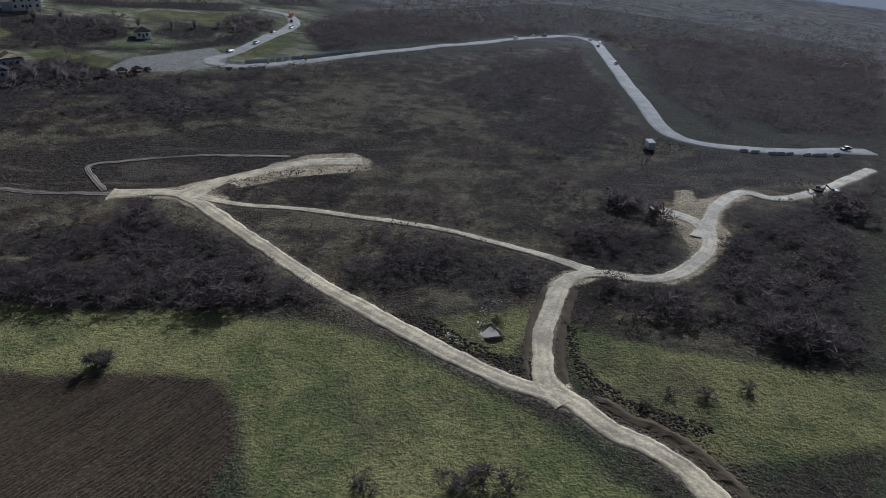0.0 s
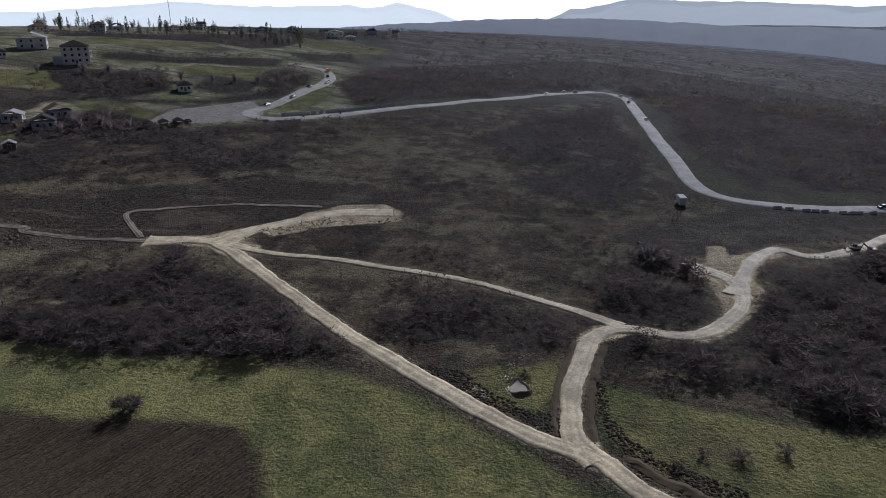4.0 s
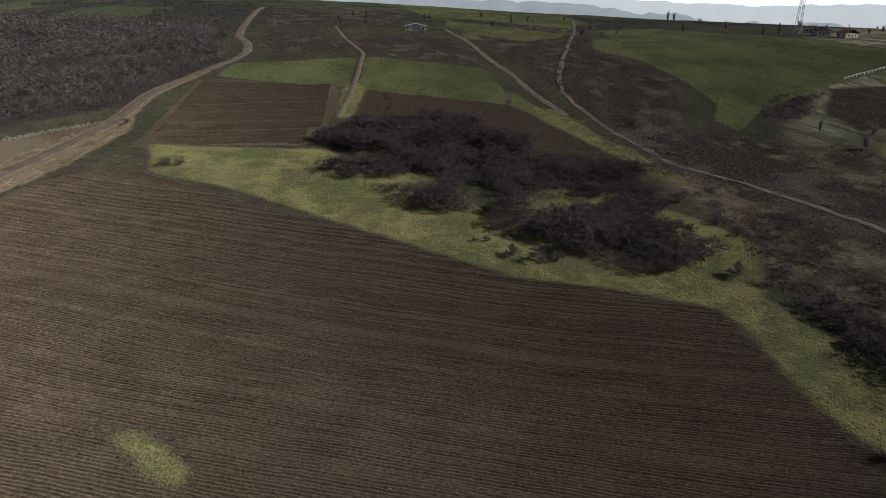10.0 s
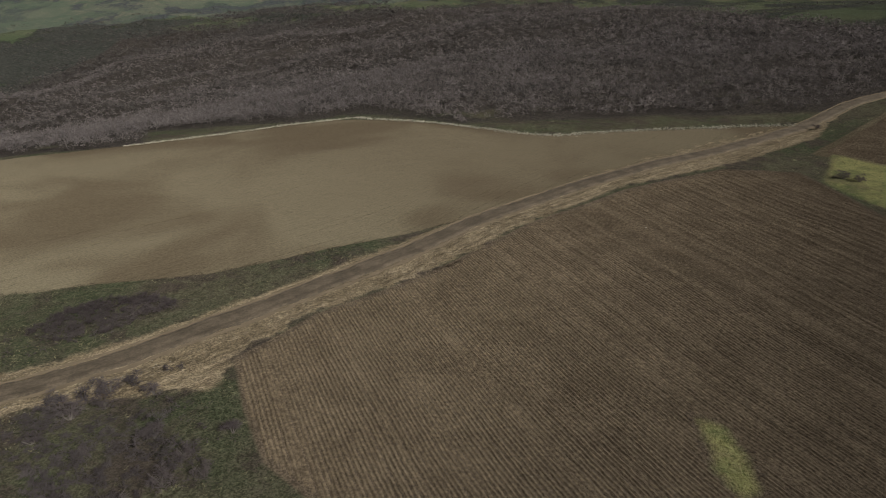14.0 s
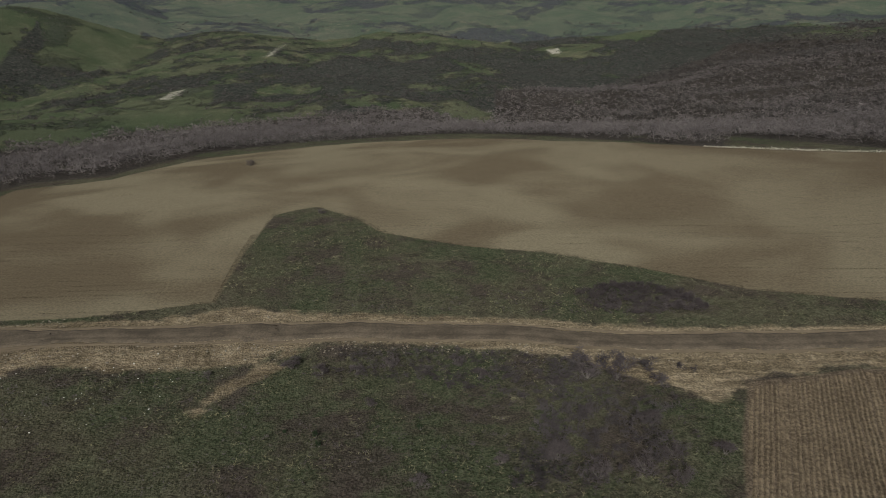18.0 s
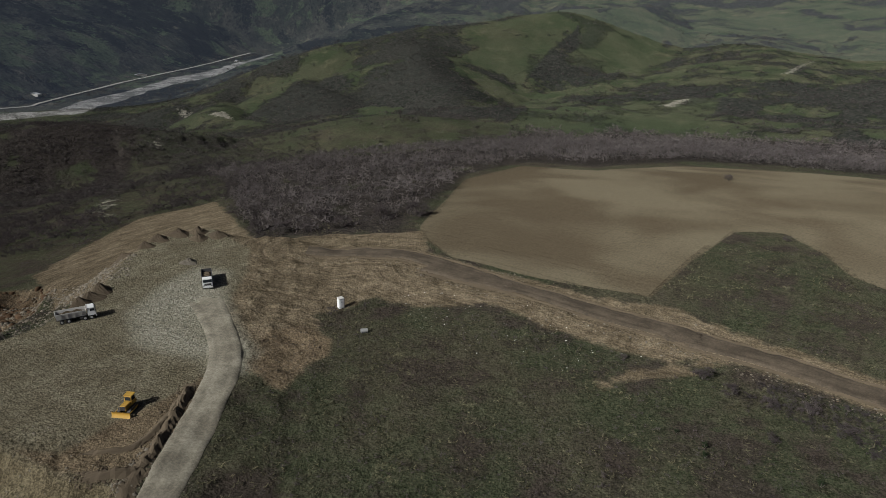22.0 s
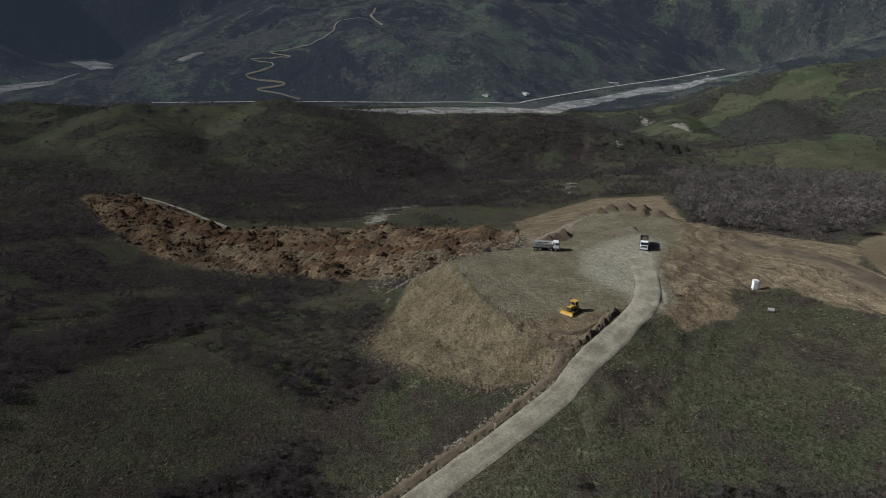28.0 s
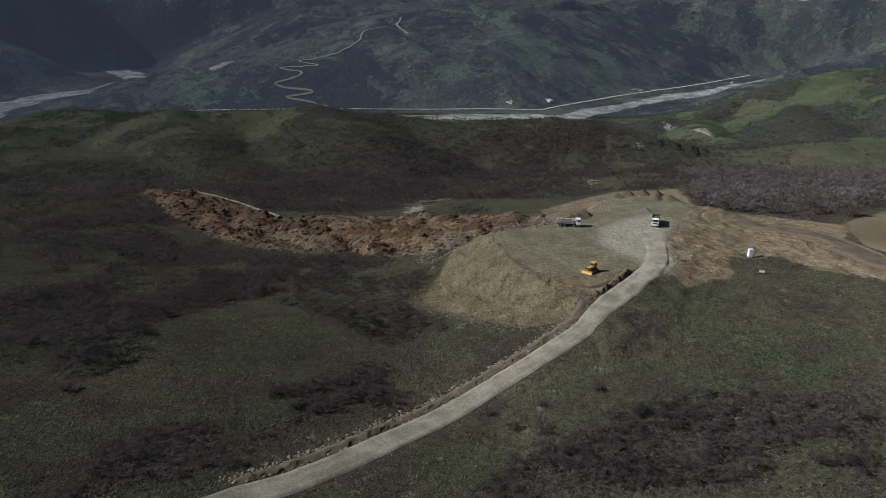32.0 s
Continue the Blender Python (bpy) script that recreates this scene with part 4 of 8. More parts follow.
PALE_STONE = n.finish(n.mix(n.math("MULTIPLY_ADD", n.noise(0.5, 3.0), 0.5, n.math("MULTIPLY", n.island(), 0.5)), (0.4, 0.38, 0.33), (0.72, 0.7, 0.64)))

# ---------------------------------------------------------------- ground
def signed_distance(px, py, poly):
    """Distance to the outline of a polygon, negative inside."""
    pts = np.array(poly, float)
    best = np.full(px.shape, 1e9)
    inside = np.zeros(px.shape, bool)
    for (ax, ay), (bx, by) in zip(pts, np.roll(pts, -1, 0)):
        ex, ey = bx - ax, by - ay
        u = np.clip(((px - ax) * ex + (py - ay) * ey) / (ex * ex + ey * ey + 1e-9), 0, 1)
        best = np.minimum(best, (px - ax - u * ex) ** 2 + (py - ay - u * ey) ** 2)
        if ay != by:
            inside ^= ((ay > py) != (by > py)) & (px < ex * (py - ay) / ey + ax)
    return np.where(inside, -1, 1) * np.sqrt(best)


def line_distance(px, py, line):
    best = np.full(np.shape(px), 1e9)
    for (ax, ay), (bx, by) in zip(line, line[1:]):
        ex, ey = bx - ax, by - ay
        u = np.clip(((px - ax) * ex + (py - ay) * ey) / (ex * ex + ey * ey + 1e-9), 0, 1)
        best = np.minimum(best, (px - ax - u * ex) ** 2 + (py - ay - u * ey) ** 2)
    return np.sqrt(best)


def land_distance(px, py, kind, reach=60.0):
    """The least signed distance to any patch of that kind, worked out only near each patch."""
    out = np.full(px.shape, reach)
    for poly in LAND[kind].values():
        q = np.array(poly)
        (x0, y0), (x1, y1) = q.min(0) - reach, q.max(0) + reach
        near = (px > x0) & (px < x1) & (py > y0) & (py < y1)
        if near.any():
            out[near] = np.minimum(out[near], signed_distance(px[near], py[near], poly))
    return out


PAD_LEVEL, VALLEY_FLOOR, FAR_EDGE = 0.0, -285.0, 2330.0
# crests of the hills: bearing, distance and elevation seen from the hovering point (degrees, metres, degrees); then the fall of their
# sides, the roundness of the top (metres) and how deep the gullies are cut
HILLS = [
    ([(277, 900, -12.0), (273, 890, -10.6), (270.5, 890, -9.2), (268, 880, -8.60), (263, 860, -8.65), (257, 840, -8.65), (251, 800, -9.30), (246, 760, -9.90), (241, 720, -9.90), (237.6, 700, -9.70), (234.5, 690, -10.00), (230.8, 670, -10.90), (226.8, 640, -12.10), (222, 600, -13.80)], 0.4, 35, 0.7),
    ([(257, 840, -8.3), (254, 650, -11.0), (251, 520, -14.2)], 0.3, 25, 0.4), ([(268, 880, -8.3), (268, 660, -11.6), (266, 520, -14.6)], 0.3, 25, 0.4),
    ([(219, 560, -13.4), (215, 600, -11.5), (212, 610, -10.7), (209.4, 620, -10.2), (206, 620, -10.5), (200, 600, -11.6)], 0.26, 25, 0.4),
    ([(228, 1650, -9.6), (226.3, 1700, -8.7), (223.2, 1750, -8.0), (219.8, 1800, -7.1), (217, 1850, -6.2), (213, 1900, -4.2), (210.4, 1950, -3.5), (207.5, 2000, -3.0), (204.7, 2050, -2.86), (201.7, 2150, -2.4), (197.5, 2400, -1.6), (190, 2800, -1.2)], 0.44, 70, 0.5),
    ([(217, 1850, -6.3), (216, 1550, -7.9), (214, 1330, -9.3)], 0.42, 40, 0.7), ([(210.4, 1950, -3.6), (208, 1600, -5.9), (205, 1300, -8.6)], 0.42, 40, 0.7), ([(223.2, 1750, -8.2), (222.6, 1500, -9.2), (221, 1300, -10.8)], 0.4, 30, 0.7),
    ([(267.2, 4000, -4.57), (263.3, 3500, -4.25), (258.7, 3250, -3.08), (254, 3200, -2.0), (250, 3350, -1.15), (247.5, 3500, -0.4), (244, 3650, 0.4), (240, 3780, 0.7), (236, 3880, 0.5), (232.5, 3980, -0.2), (228.7, 4060, -1.05), (224.5, 4150, -3.06), (221.2, 4250, -4.1), (218.8, 4400, -4.5)], 0.31, 45, 0.9),
    ([(249, 3250, -1.3), (248.4, 2900, -2.5), (244.4, 2800, -3.1), (241.3, 2650, -4.6), (239.6, 2450, -6.9)], 0.46, 25, 1.0),
    ([(253, 3150, -2.2), (252.4, 2950, -3.7), (254, 2700, -5.2), (256, 2500, -7.4)], 0.44, 25, 1.0), ([(248.4, 2880, -2.6), (248.8, 2600, -5.3), (248, 2400, -7.9)], 0.46, 25, 1.0), ([(244.4, 2800, -3.1), (244.2, 2550, -6.0), (243.5, 2400, -8.0)], 0.48, 25, 1.0),
    ([(236, 3860, 0.4), (235, 3300, -2.6), (234.4, 2800, -5.8)], 0.44, 30, 1.0), ([(231.6, 3980, -0.4), (231, 3500, -2.6), (230.6, 3000, -5.4)], 0.4, 30, 1.0), ([(240, 3760, 0.5), (238.6, 3200, -2.4), (237.4, 2700, -6.2)], 0.44, 30, 1.0),
    ([(225.5, 4100, -2.7), (226, 3750, -3.7), (226.6, 3330, -5.4)], 0.34, 30, 1.0), ([(221.8, 4220, -4.0), (222.6, 4000, -4.4), (223.2, 3750, -5.0)], 0.3, 30, 0.8), ([(229.2, 4040, -1.2), (228.4, 3650, -2.9), (228.2, 3200, -5.4)], 0.36, 30, 1.0),
    ([(284, 3400, -2.0), (275.5, 3600, -3.1), (273.6, 3700, -3.5), (271.6, 3850, -4.2), (269.9, 3800, -4.9)], 0.42, 30, 1.0),
    ([(296, 4500, 0.6), (275, 4500, 0.9), (264, 4500, 1.0), (256, 4450, 1.3), (248, 4600, 1.2)], 0.3, 60, 1.0), ([(264, 4500, 0.9), (266, 4200, -1.5), (268, 3950, -3.8)], 0.42, 30, 1.0), ([(275, 4500, 0.8), (273, 4200, -1.5), (271, 4000, -3.9)], 0.42, 30, 1.0), ([(257, 4450, 1.2), (259, 4150, -0.6), (261, 3900, -2.6)], 0.42, 30, 1.0),
    ([(232, 4650, 0.6), (222, 4500, 0.4), (214, 4500, 0.5), (203, 4600, 0.7), (190, 4600, 0.7), (176, 4650, 0.6), (160, 4650, 0.4)], 0.22, 80, 1.0), ([(214, 4500, 0.4), (211, 3800, -1.2), (209, 3300, -3.0)], 0.26, 60, 1.0),
    ([(176, 3300, -1.6), (170, 2600, -3.2), (166, 2000, -5.2)], 0.16, 80, 0.6), ([(160, 3400, -1.4), (155, 2500, -3.6), (152, 1900, -5.6)], 0.16, 80, 0.6), ([(186, 3000, -1.9), (183, 2300, -3.9), (180, 1700, -6.4)], 0.17, 80, 0.6),
]


def folds(u, v, size, seed):
    """Sharp-crested noise, 0 in the gullies to 1 on the spurs."""
    return 1 - np.abs(swell(u, v, size, seed))


def hill_height(x, y, r, a, h):
    """The land raised to the hills that stand on it, their sides cut by gullies that run downhill."""
    wx = x + r * (0.022 * swell(x, y, 330, 63) + 0.01 * swell(x, y, 120, 64))
    wy = y + r * (0.022 * swell(x, y, 330, 65) + 0.01 * swell(x, y, 120, 66))
    out = h.copy()
    for k, (crest, fall, soft, cut) in enumerate(HILLS):
        line = [(-math.sin(radians(b)) * q, math.cos(radians(b)) * q, CAM_Z + q * math.tan(radians(e))) for b, q, e in crest]
        lo, hi = min(p[2] for p in line), max(p[2] for p in line)
        reach = (hi - VALLEY_FLOOR) / fall + 150
        xs, ys = [p[0] for p in line], [p[1] for p in line]
        near = np.where((wx > min(xs) - reach) & (wx < max(xs) + reach) & (wy > min(ys) - reach) & (wy < max(ys) + reach))[0]
        if not len(near):
            continue
        px, py = wx[near], wy[near]
        best, dist, along, run = np.full(len(near), -1e4), np.zeros(len(near)), np.zeros(len(near)), 0.0
        for (ax, ay, az), (bx, by, bz) in zip(line, line[1:]):
            ex, ey = bx - ax, by - ay
            size = math.hypot(ex, ey)
            u = np.clip(((px - ax) * ex + (py - ay) * ey) / (size * size), 0, 1)
            d = np.hypot(px - ax - u * ex, py - ay - u * ey)
            top = az + (bz - az) * u - fall * (np.sqrt(d * d + soft * soft) - soft) * (1 - 0.25 * np.clip(d / 900, 0, 1))
            side = np.where((px - ax) * ey - (py - ay) * ex > 0, 1.0, -1.0)
            better = top > best
            best, dist, along = np.where(better, top, best), np.where(better, d, dist), np.where(better, (run + u * size) + 4000 * side, along)
            run += size
        deep = np.clip(dist / 110, 0, 1) * cut
        v = dist * 0.3 + 977.0 * k
        gully = (folds(along, v, 210, 61) - 0.5) * 38 + (folds(along, v, 90, 62) - 0.5) * 14
        gully += (folds(px + 0.3 * py, py, 70, 67) - 0.5) * 8 + (folds(px, py, 31, 68) - 0.5) * 4 + swell(px, py, 14, 69) * 1.2
        out[near] = np.maximum(out[near], best + deep * gully - 12 * deep)
    return out


def height(x, y):
    """Ground height everywhere: the smooth land, its small swells, far ridges and the made-up fill of the tip."""
    x, y = np.asarray(x, float), np.asarray(y, float)
    r = np.hypot(x, y)
    h = base_height(x, y)
    h = h + (swell(x, y, 23, 3) * 0.4 + swell(x, y, 8, 4) * 0.16) * np.clip(r / 90, 0, 1)
    far = np.clip((r - 400) / 700, 0, 1)
    a = np.degrees(np.arctan2(-x, y)) % 360
    hilly = np.clip((a - 96) / 26, 0, 1) * np.clip((318 - a) / 26, 0, 1)
    far = far * (0.1 + 0.9 * hilly * hilly * (3 - 2 * hilly))
    h = h + far * ((folds(x, y, 640, 5) - 0.6) * 40 + (folds(x, y, 270, 6) - 0.6) * 34 + (folds(x, y, 110, 8) - 0.6) * 14 + (folds(x, y, 48, 9) - 0.5) * 6)
    high = (r > 440) & (hilly > 0.1)
    if high.any():
        u = np.maximum(np.clip((r[high] - 1900) / 500, 0, 1) * np.clip((a[high] - 196) / 16, 0, 1), np.clip((r[high] - 1150) / 450, 0, 1) * np.clip((a[high] - 221) / 7, 0, 1))
        low = np.minimum(h[high], VALLEY_FLOOR + 12 * swell(x[high], y[high], 300, 70))
        h[high] = hill_height(x[high], y[high], r[high], a[high], h[high] * (1 - u) + low * u)
    valley = (r > 1300) & (a > 190) & (a < 320)
    if valley.any():
        d = np.minimum(line_distance(x[valley], y[valley], RIVER) - 60, line_distance(x[valley], y[valley], RIVER_ARM) - 70)
        w = 1 / (1 + (np.clip(d, 0, 1e4) / 190) ** 4)
        # the mountain foot rises gently from the river bed
        rise = VALLEY_FLOOR + 0.4 * np.clip(d, 0, 1e4) + 1.2 * np.clip(d - 800, 0, 1e4) + 3 * np.clip(r[valley] - 4260, 0, 1e4) + 8 * swell(x[valley], y[valley], 90, 73)
        h[valley] = np.where(r[valley] > 2150, np.minimum(h[valley], rise), h[valley])
        h[valley] = h[valley] * (1 - w) + VALLEY_FLOOR * w
    near_pad = (x > 40) & (x < 210) & (y > -190) & (y < 0)
    if near_pad.any():
        d = signed_distance(x[near_pad], y[near_pad], PAD)
        lump = swell(x[near_pad], y[near_pad], 3.5, 11) * 0.5
        east = np.clip(((x[near_pad] - 100) * -0.6 + (y[near_pad] + 85) * -0.8 + 20) / 12, 0, 1) * np.clip((y[near_pad] + 174) / 22, 0, 1) * np.clip((152 - x[near_pad]) / 22, 0, 1)
        steep = 0.66 - 0.58 * east * east * (3 - 2 * east)
        top = np.where(d < 0, PAD_LEVEL, PAD_LEVEL - d * steep + lump * np.clip(d / 3, 0, 1))
        h[near_pad] = np.where(d < 0, np.where(h[near_pad] > 0, h[near_pad] * np.clip(1 + d / 25, 0, 1), 0), np.maximum(h[near_pad], top))
    for key, rough, size in (("slip", 3.2, 12.0), ("haul_verge", 0.5, 3.2), ("face", 0.4, 2.2), ("dug_land", 1.0, 7.0)):
        patch = LAND["fill" if key == "face" else "cut" if key == "dug_land" else "bare"][key]
        q = np.array(patch)
        (x0, y0), (x1, y1) = q.min(0), q.max(0)
        near = (x > x0) & (x < x1) & (y > y0) & (y < y1)
        if near.any():
            d = signed_distance(x[near], y[near], patch)
            n = swell(x[near], y[near], size, 41) + 0.5 * swell(x[near], y[near], size * 0.4, 42)
            keep = np.clip(-d / 3, 0, 1)
            if key == "haul_verge":
                keep = keep * np.clip((line_distance(x[near], y[near], ROADS["haul_road"][2]) - 3.6) / 2, 0, 1)
            h[near] = h[near] + n * rough * keep
    return h


def thickness(x, y):
    """Above 0 where scrub closes up, below 0 in the gaps between its clumps; woods far off have few gaps."""
    r, a = np.hypot(x, y), np.degrees(np.arctan2(-x, y)) % 360
    open_scrub = np.clip((a - 225) / 12, 0, 1) * np.clip((318 - a) / 10, 0, 1)
    return swell(x, y, 24, 29) + 0.7 * swell(x, y, 9, 30) + 0.62 - 0.34 * open_scrub + 0.6 * np.clip((r - 260) / 200, 0, 1) * (1 - open_scrub)


def woody(x, y):
    """How thickly scrub and trees cover the far land: above 0 they close up."""
    x, y = np.asarray(x, float), np.asarray(y, float)
    r, a = np.hypot(x, y), np.degrees(np.arctan2(-x, y)) % 360
    v = 0.6 * swell(x, y, 260, 28) + 0.6 * swell(x, y, 95, 27) + 0.5 * swell(x, y, 34, 26) - 0.04
    wood_hill = np.clip((a - 203) / 4, 0, 1) * np.clip((228 - a) / 4, 0, 1) * np.clip((r - 1180) / 120, 0, 1) * np.clip((2100 - r) / 150, 0, 1)
    knoll = np.clip((a - 222) / 6, 0, 1) * np.clip((262 - a) / 14, 0, 1) * np.clip((r - 520) / 60, 0, 1) * np.clip((900 - r) / 100, 0, 1)
    west = np.clip((160 - a) / 14, 0, 1) * np.clip((a - 116) / 8, 0, 1) * np.clip((r - 500) / 100, 0, 1) * np.clip((2200 - r) / 200, 0, 1)
    sunward = np.clip((a - 322) / 10, 0, 1) + np.clip((12 - a) / 8, 0, 1)
    v = v + 0.5 * wood_hill + 0.3 * knoll + 0.5 * west + 0.5 * np.clip(sunward, 0, 1)
    return np.where(land_distance(x, y, "lea") < 0, v - 0.55, v)


def smooth_line(points, step):
    """Points evenly along a smooth curve through the given ones."""
    p = np.array(points, float)
    p = np.concatenate([[2 * p[0] - p[1]], p, [2 * p[-1] - p[-2]]])
    out = []
    for i in range(1, len(p) - 2):
        n = max(2, int(np.hypot(*(p[i + 1] - p[i])) / step))
        for u in np.arange(n) / n:
            out.append(cubic(p[i - 1], p[i], p[i + 1], p[i + 2], u))
    out.append(p[-2])
    return np.array(out)


def beside(line, off, step=1.0):
    """Points along a road, set off to its left (+) or right (-)."""
    c = smooth_line(line, step)
    d = np.gradient(c, axis=0)
    d /= np.linalg.norm(d, axis=1, keepdims=True) + 1e-9
    return c + np.stack([-d[:, 1], d[:, 0]], 1) * off


def land_attributes(me, px, py):
    """What covers the land at each of its points, for the ground material."""
    for kind in LAND:
        d = land_distance(px, py, kind)
        if kind == "wood":
            d = np.maximum(d, -9 * thickness(px, py))
            d = np.maximum(d, (np.hypot(px, py) - 1900 + 300 * swell(px, py, 200, 74)) * 0.05)
        me.attributes.new("sd_" + kind, "FLOAT", "POINT").data.foreach_set("value", d.astype(np.float32))
    d = np.minimum(line_distance(px, py, RIVER) - 48, line_distance(px, py, RIVER_ARM) - 62) + 26 * swell(px, py, 150, 14) + 14 * swell(px, py, 60, 17)
    me.attributes.new("sd_river", "FLOAT", "POINT").data.foreach_set("value", np.clip(d, -60, 60).astype(np.float32))
    # furrow count across the fields
    turn = radians(-35)
    row = px * math.cos(turn) + py * math.sin(turn) + 4 * swell(px, py, 70, 15)
    edge = land_distance(px, py, "tan")
    row = np.where(edge < 25, px * math.cos(radians(80)) + py * math.sin(radians(80)) + 5 * swell(px, py, 60, 16), row)
    me.attributes.new("row", "FLOAT", "POINT").data.foreach_set("value", row.astype(np.float32))
    furrowed = np.clip(0.5 - np.minimum(land_distance(px, py, "soil"), edge) / 1.0, 0, 1) * np.clip(land_distance(px, py, "green"), 0, 1)
    me.attributes.new("furrowed", "FLOAT", "POINT").data.foreach_set("value", furrowed.astype(np.float32))
    distant = np.clip((np.hypot(px, py) - 380) / 500, 0, 1)
    me.attributes.new("distant", "FLOAT", "POINT").data.foreach_set("value", distant.astype(np.float32))
    bear, far = np.degrees(np.arctan2(-px, py)) % 360, np.hypot(px, py)
    me.attributes.new("woody", "FLOAT", "POINT").data.foreach_set("value", woody(px, py).astype(np.float32))
    high = np.clip((far - 2150) / 300, 0, 1) * np.clip((bear - 200) / 10, 0, 1)
    me.attributes.new("high", "FLOAT", "POINT").data.foreach_set("value", high.astype(np.float32))
    pad = np.full(px.shape, 60.0)
    close = np.hypot(px - 110, py + 90) < 160
    pad[close] = signed_distance(px[close], py[close], PAD)
    me.attributes.new("sd_pad", "FLOAT", "POINT").data.foreach_set("value", pad.astype(np.float32))
    village = np.clip((far - 300) / 30, 0, 1) * np.clip((820 - far) / 60, 0, 1) * np.clip((44 - bear) / 3, 0, 1) * np.clip((bear - 8) / 3, 0, 1)
    village = village * np.clip(0.9 + 0.8 * swell(px, py, 22, 71), 0, 1)
    me.attributes.new("village", "FLOAT", "POINT").data.foreach_set("value", village.astype(np.float32))
    # mask of the far slope whose colour is paled for haze
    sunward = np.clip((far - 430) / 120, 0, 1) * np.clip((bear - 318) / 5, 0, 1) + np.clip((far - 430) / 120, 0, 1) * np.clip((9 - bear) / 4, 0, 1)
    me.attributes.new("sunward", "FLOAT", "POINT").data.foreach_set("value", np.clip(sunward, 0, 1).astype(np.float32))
    lane = line_distance(px, py, ROADS["haul_road"][2])
    me.attributes.new("lane", "FLOAT", "POINT").data.foreach_set("value", lane.astype(np.float32))
    wedge = np.full(px.shape, 60.0)
    wedge[close] = np.minimum(signed_distance(px[close], py[close], LAND["bare"]["wedge"]), signed_distance(px[close], py[close], LAND["bare"]["churn"]))
    me.attributes.new("sd_wedge", "FLOAT", "POINT").data.foreach_set("value", wedge.astype(np.float32))
    # crushed stone and dust thrown beside the tracks
    dust = np.full(px.shape, 60.0)
    close = np.hypot(px, py) < 420
    for width, kind, line in ROADS.values():
        if kind == "chalk":
            dust[close] = np.minimum(dust[close], line_distance(px[close], py[close], smooth_line(line, 2.0)) - width * 0.42)
    me.attributes.new("dust", "FLOAT", "POINT").data.foreach_set("value", dust.astype(np.float32))
    slip = signed_distance(px, py, LAND["bare"]["slip"])
    rust = np.clip(0.5 - slip / 12, 0, 1) * np.clip(0.6 + 0.7 * swell(px, py, 17, 18), 0.1, 1)
    me.attributes.new("rust", "FLOAT", "POINT").data.foreach_set("value", rust.astype(np.float32))


def ground_mesh():
    radii, r = [], 6.0
    while r < FAR_EDGE:
        radii.append(r)
        r += min(max(1.0, 0.0042 * (r * r + 5184) / 72), 0.0135 * r + 1)
    radii = np.array(radii + [FAR_EDGE])
    bearings = np.radians(np.concatenate([np.arange(0, 110, 0.36), np.arange(110, 290, 0.24), np.arange(290, 360, 0.36)]))
    a, rr = np.meshgrid(bearings, radii)
    x, y = (-np.sin(a) * rr).ravel(), (np.cos(a) * rr).ravel()
    z = height(x, y)
    n, m = len(radii), len(bearings)
    i = np.arange(n - 1)[:, None] * m + np.arange(m)[None]
    j = np.arange(n - 1)[:, None] * m + (np.arange(m)[None] + 1) % m
    quads = np.stack([i, j, j + m, i + m], -1).reshape(-1, 4)[:, ::-1]
    verts = np.concatenate([np.stack([x, y, z], 1), [[0, 0, float(z[:m].mean())]]])
    k = np.arange(m)
    cap = np.stack([np.full(m, n * m), k, (k + 1) % m], 1)
    me = bpy.data.meshes.new("ground")
    me.vertices.add(len(verts))
    me.vertices.foreach_set("co", verts.astype(np.float32).ravel())
    loops = np.concatenate([quads.ravel(), cap.ravel()]).astype(np.int32)
    me.loops.add(len(loops))
    me.loops.foreach_set("vertex_index", loops)
    starts = np.concatenate([np.arange(len(quads)) * 4, len(quads) * 4 + np.arange(m) * 3]).astype(np.int32)
    me.polygons.add(len(starts))
    me.polygons.foreach_set("loop_start", starts)
    me.polygons.foreach_set("use_smooth", np.ones(len(starts), bool))
    land_attributes(me, verts[:, 0], verts[:, 1])
    me.update(calc_edges=True)
    me.validate()
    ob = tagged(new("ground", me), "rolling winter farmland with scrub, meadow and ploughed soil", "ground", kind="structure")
    me.materials.append(GROUND)
    return ob


def tri_grid(name, x, y, z):
    """A closed band of land round the hovering point, ring by ring."""
    n, m = x.shape
    i = np.arange(n - 1)[:, None] * m + np.arange(m)[None]
    j = np.arange(n - 1)[:, None] * m + (np.arange(m)[None] + 1) % m
    quads = np.stack([i, j, j + m, i + m], -1).reshape(-1, 4)[:, ::-1]
    me = bpy.data.meshes.new(name)
    me.vertices.add(n * m)
    me.vertices.foreach_set("co", np.stack([x, y, z], -1).astype(np.float32).ravel())
    me.loops.add(quads.size)
    me.loops.foreach_set("vertex_index", quads.astype(np.int32).ravel())
    me.polygons.add(len(quads))
    me.polygons.foreach_set("loop_start", np.arange(len(quads), dtype=np.int32) * 4)
    me.polygons.foreach_set("use_smooth", np.ones(len(quads), bool))
    land_attributes(me, x.ravel(), y.ravel())
    me.update(calc_edges=True)
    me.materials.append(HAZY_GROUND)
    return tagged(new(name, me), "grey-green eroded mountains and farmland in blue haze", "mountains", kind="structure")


ground = ground_mesh()
# the mountains beyond the river, their haze a faint glow of the material
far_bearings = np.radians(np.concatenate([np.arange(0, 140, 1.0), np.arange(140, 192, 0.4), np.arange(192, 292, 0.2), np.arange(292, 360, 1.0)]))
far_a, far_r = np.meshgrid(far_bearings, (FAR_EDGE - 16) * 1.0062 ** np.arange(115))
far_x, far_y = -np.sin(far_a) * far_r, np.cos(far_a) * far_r
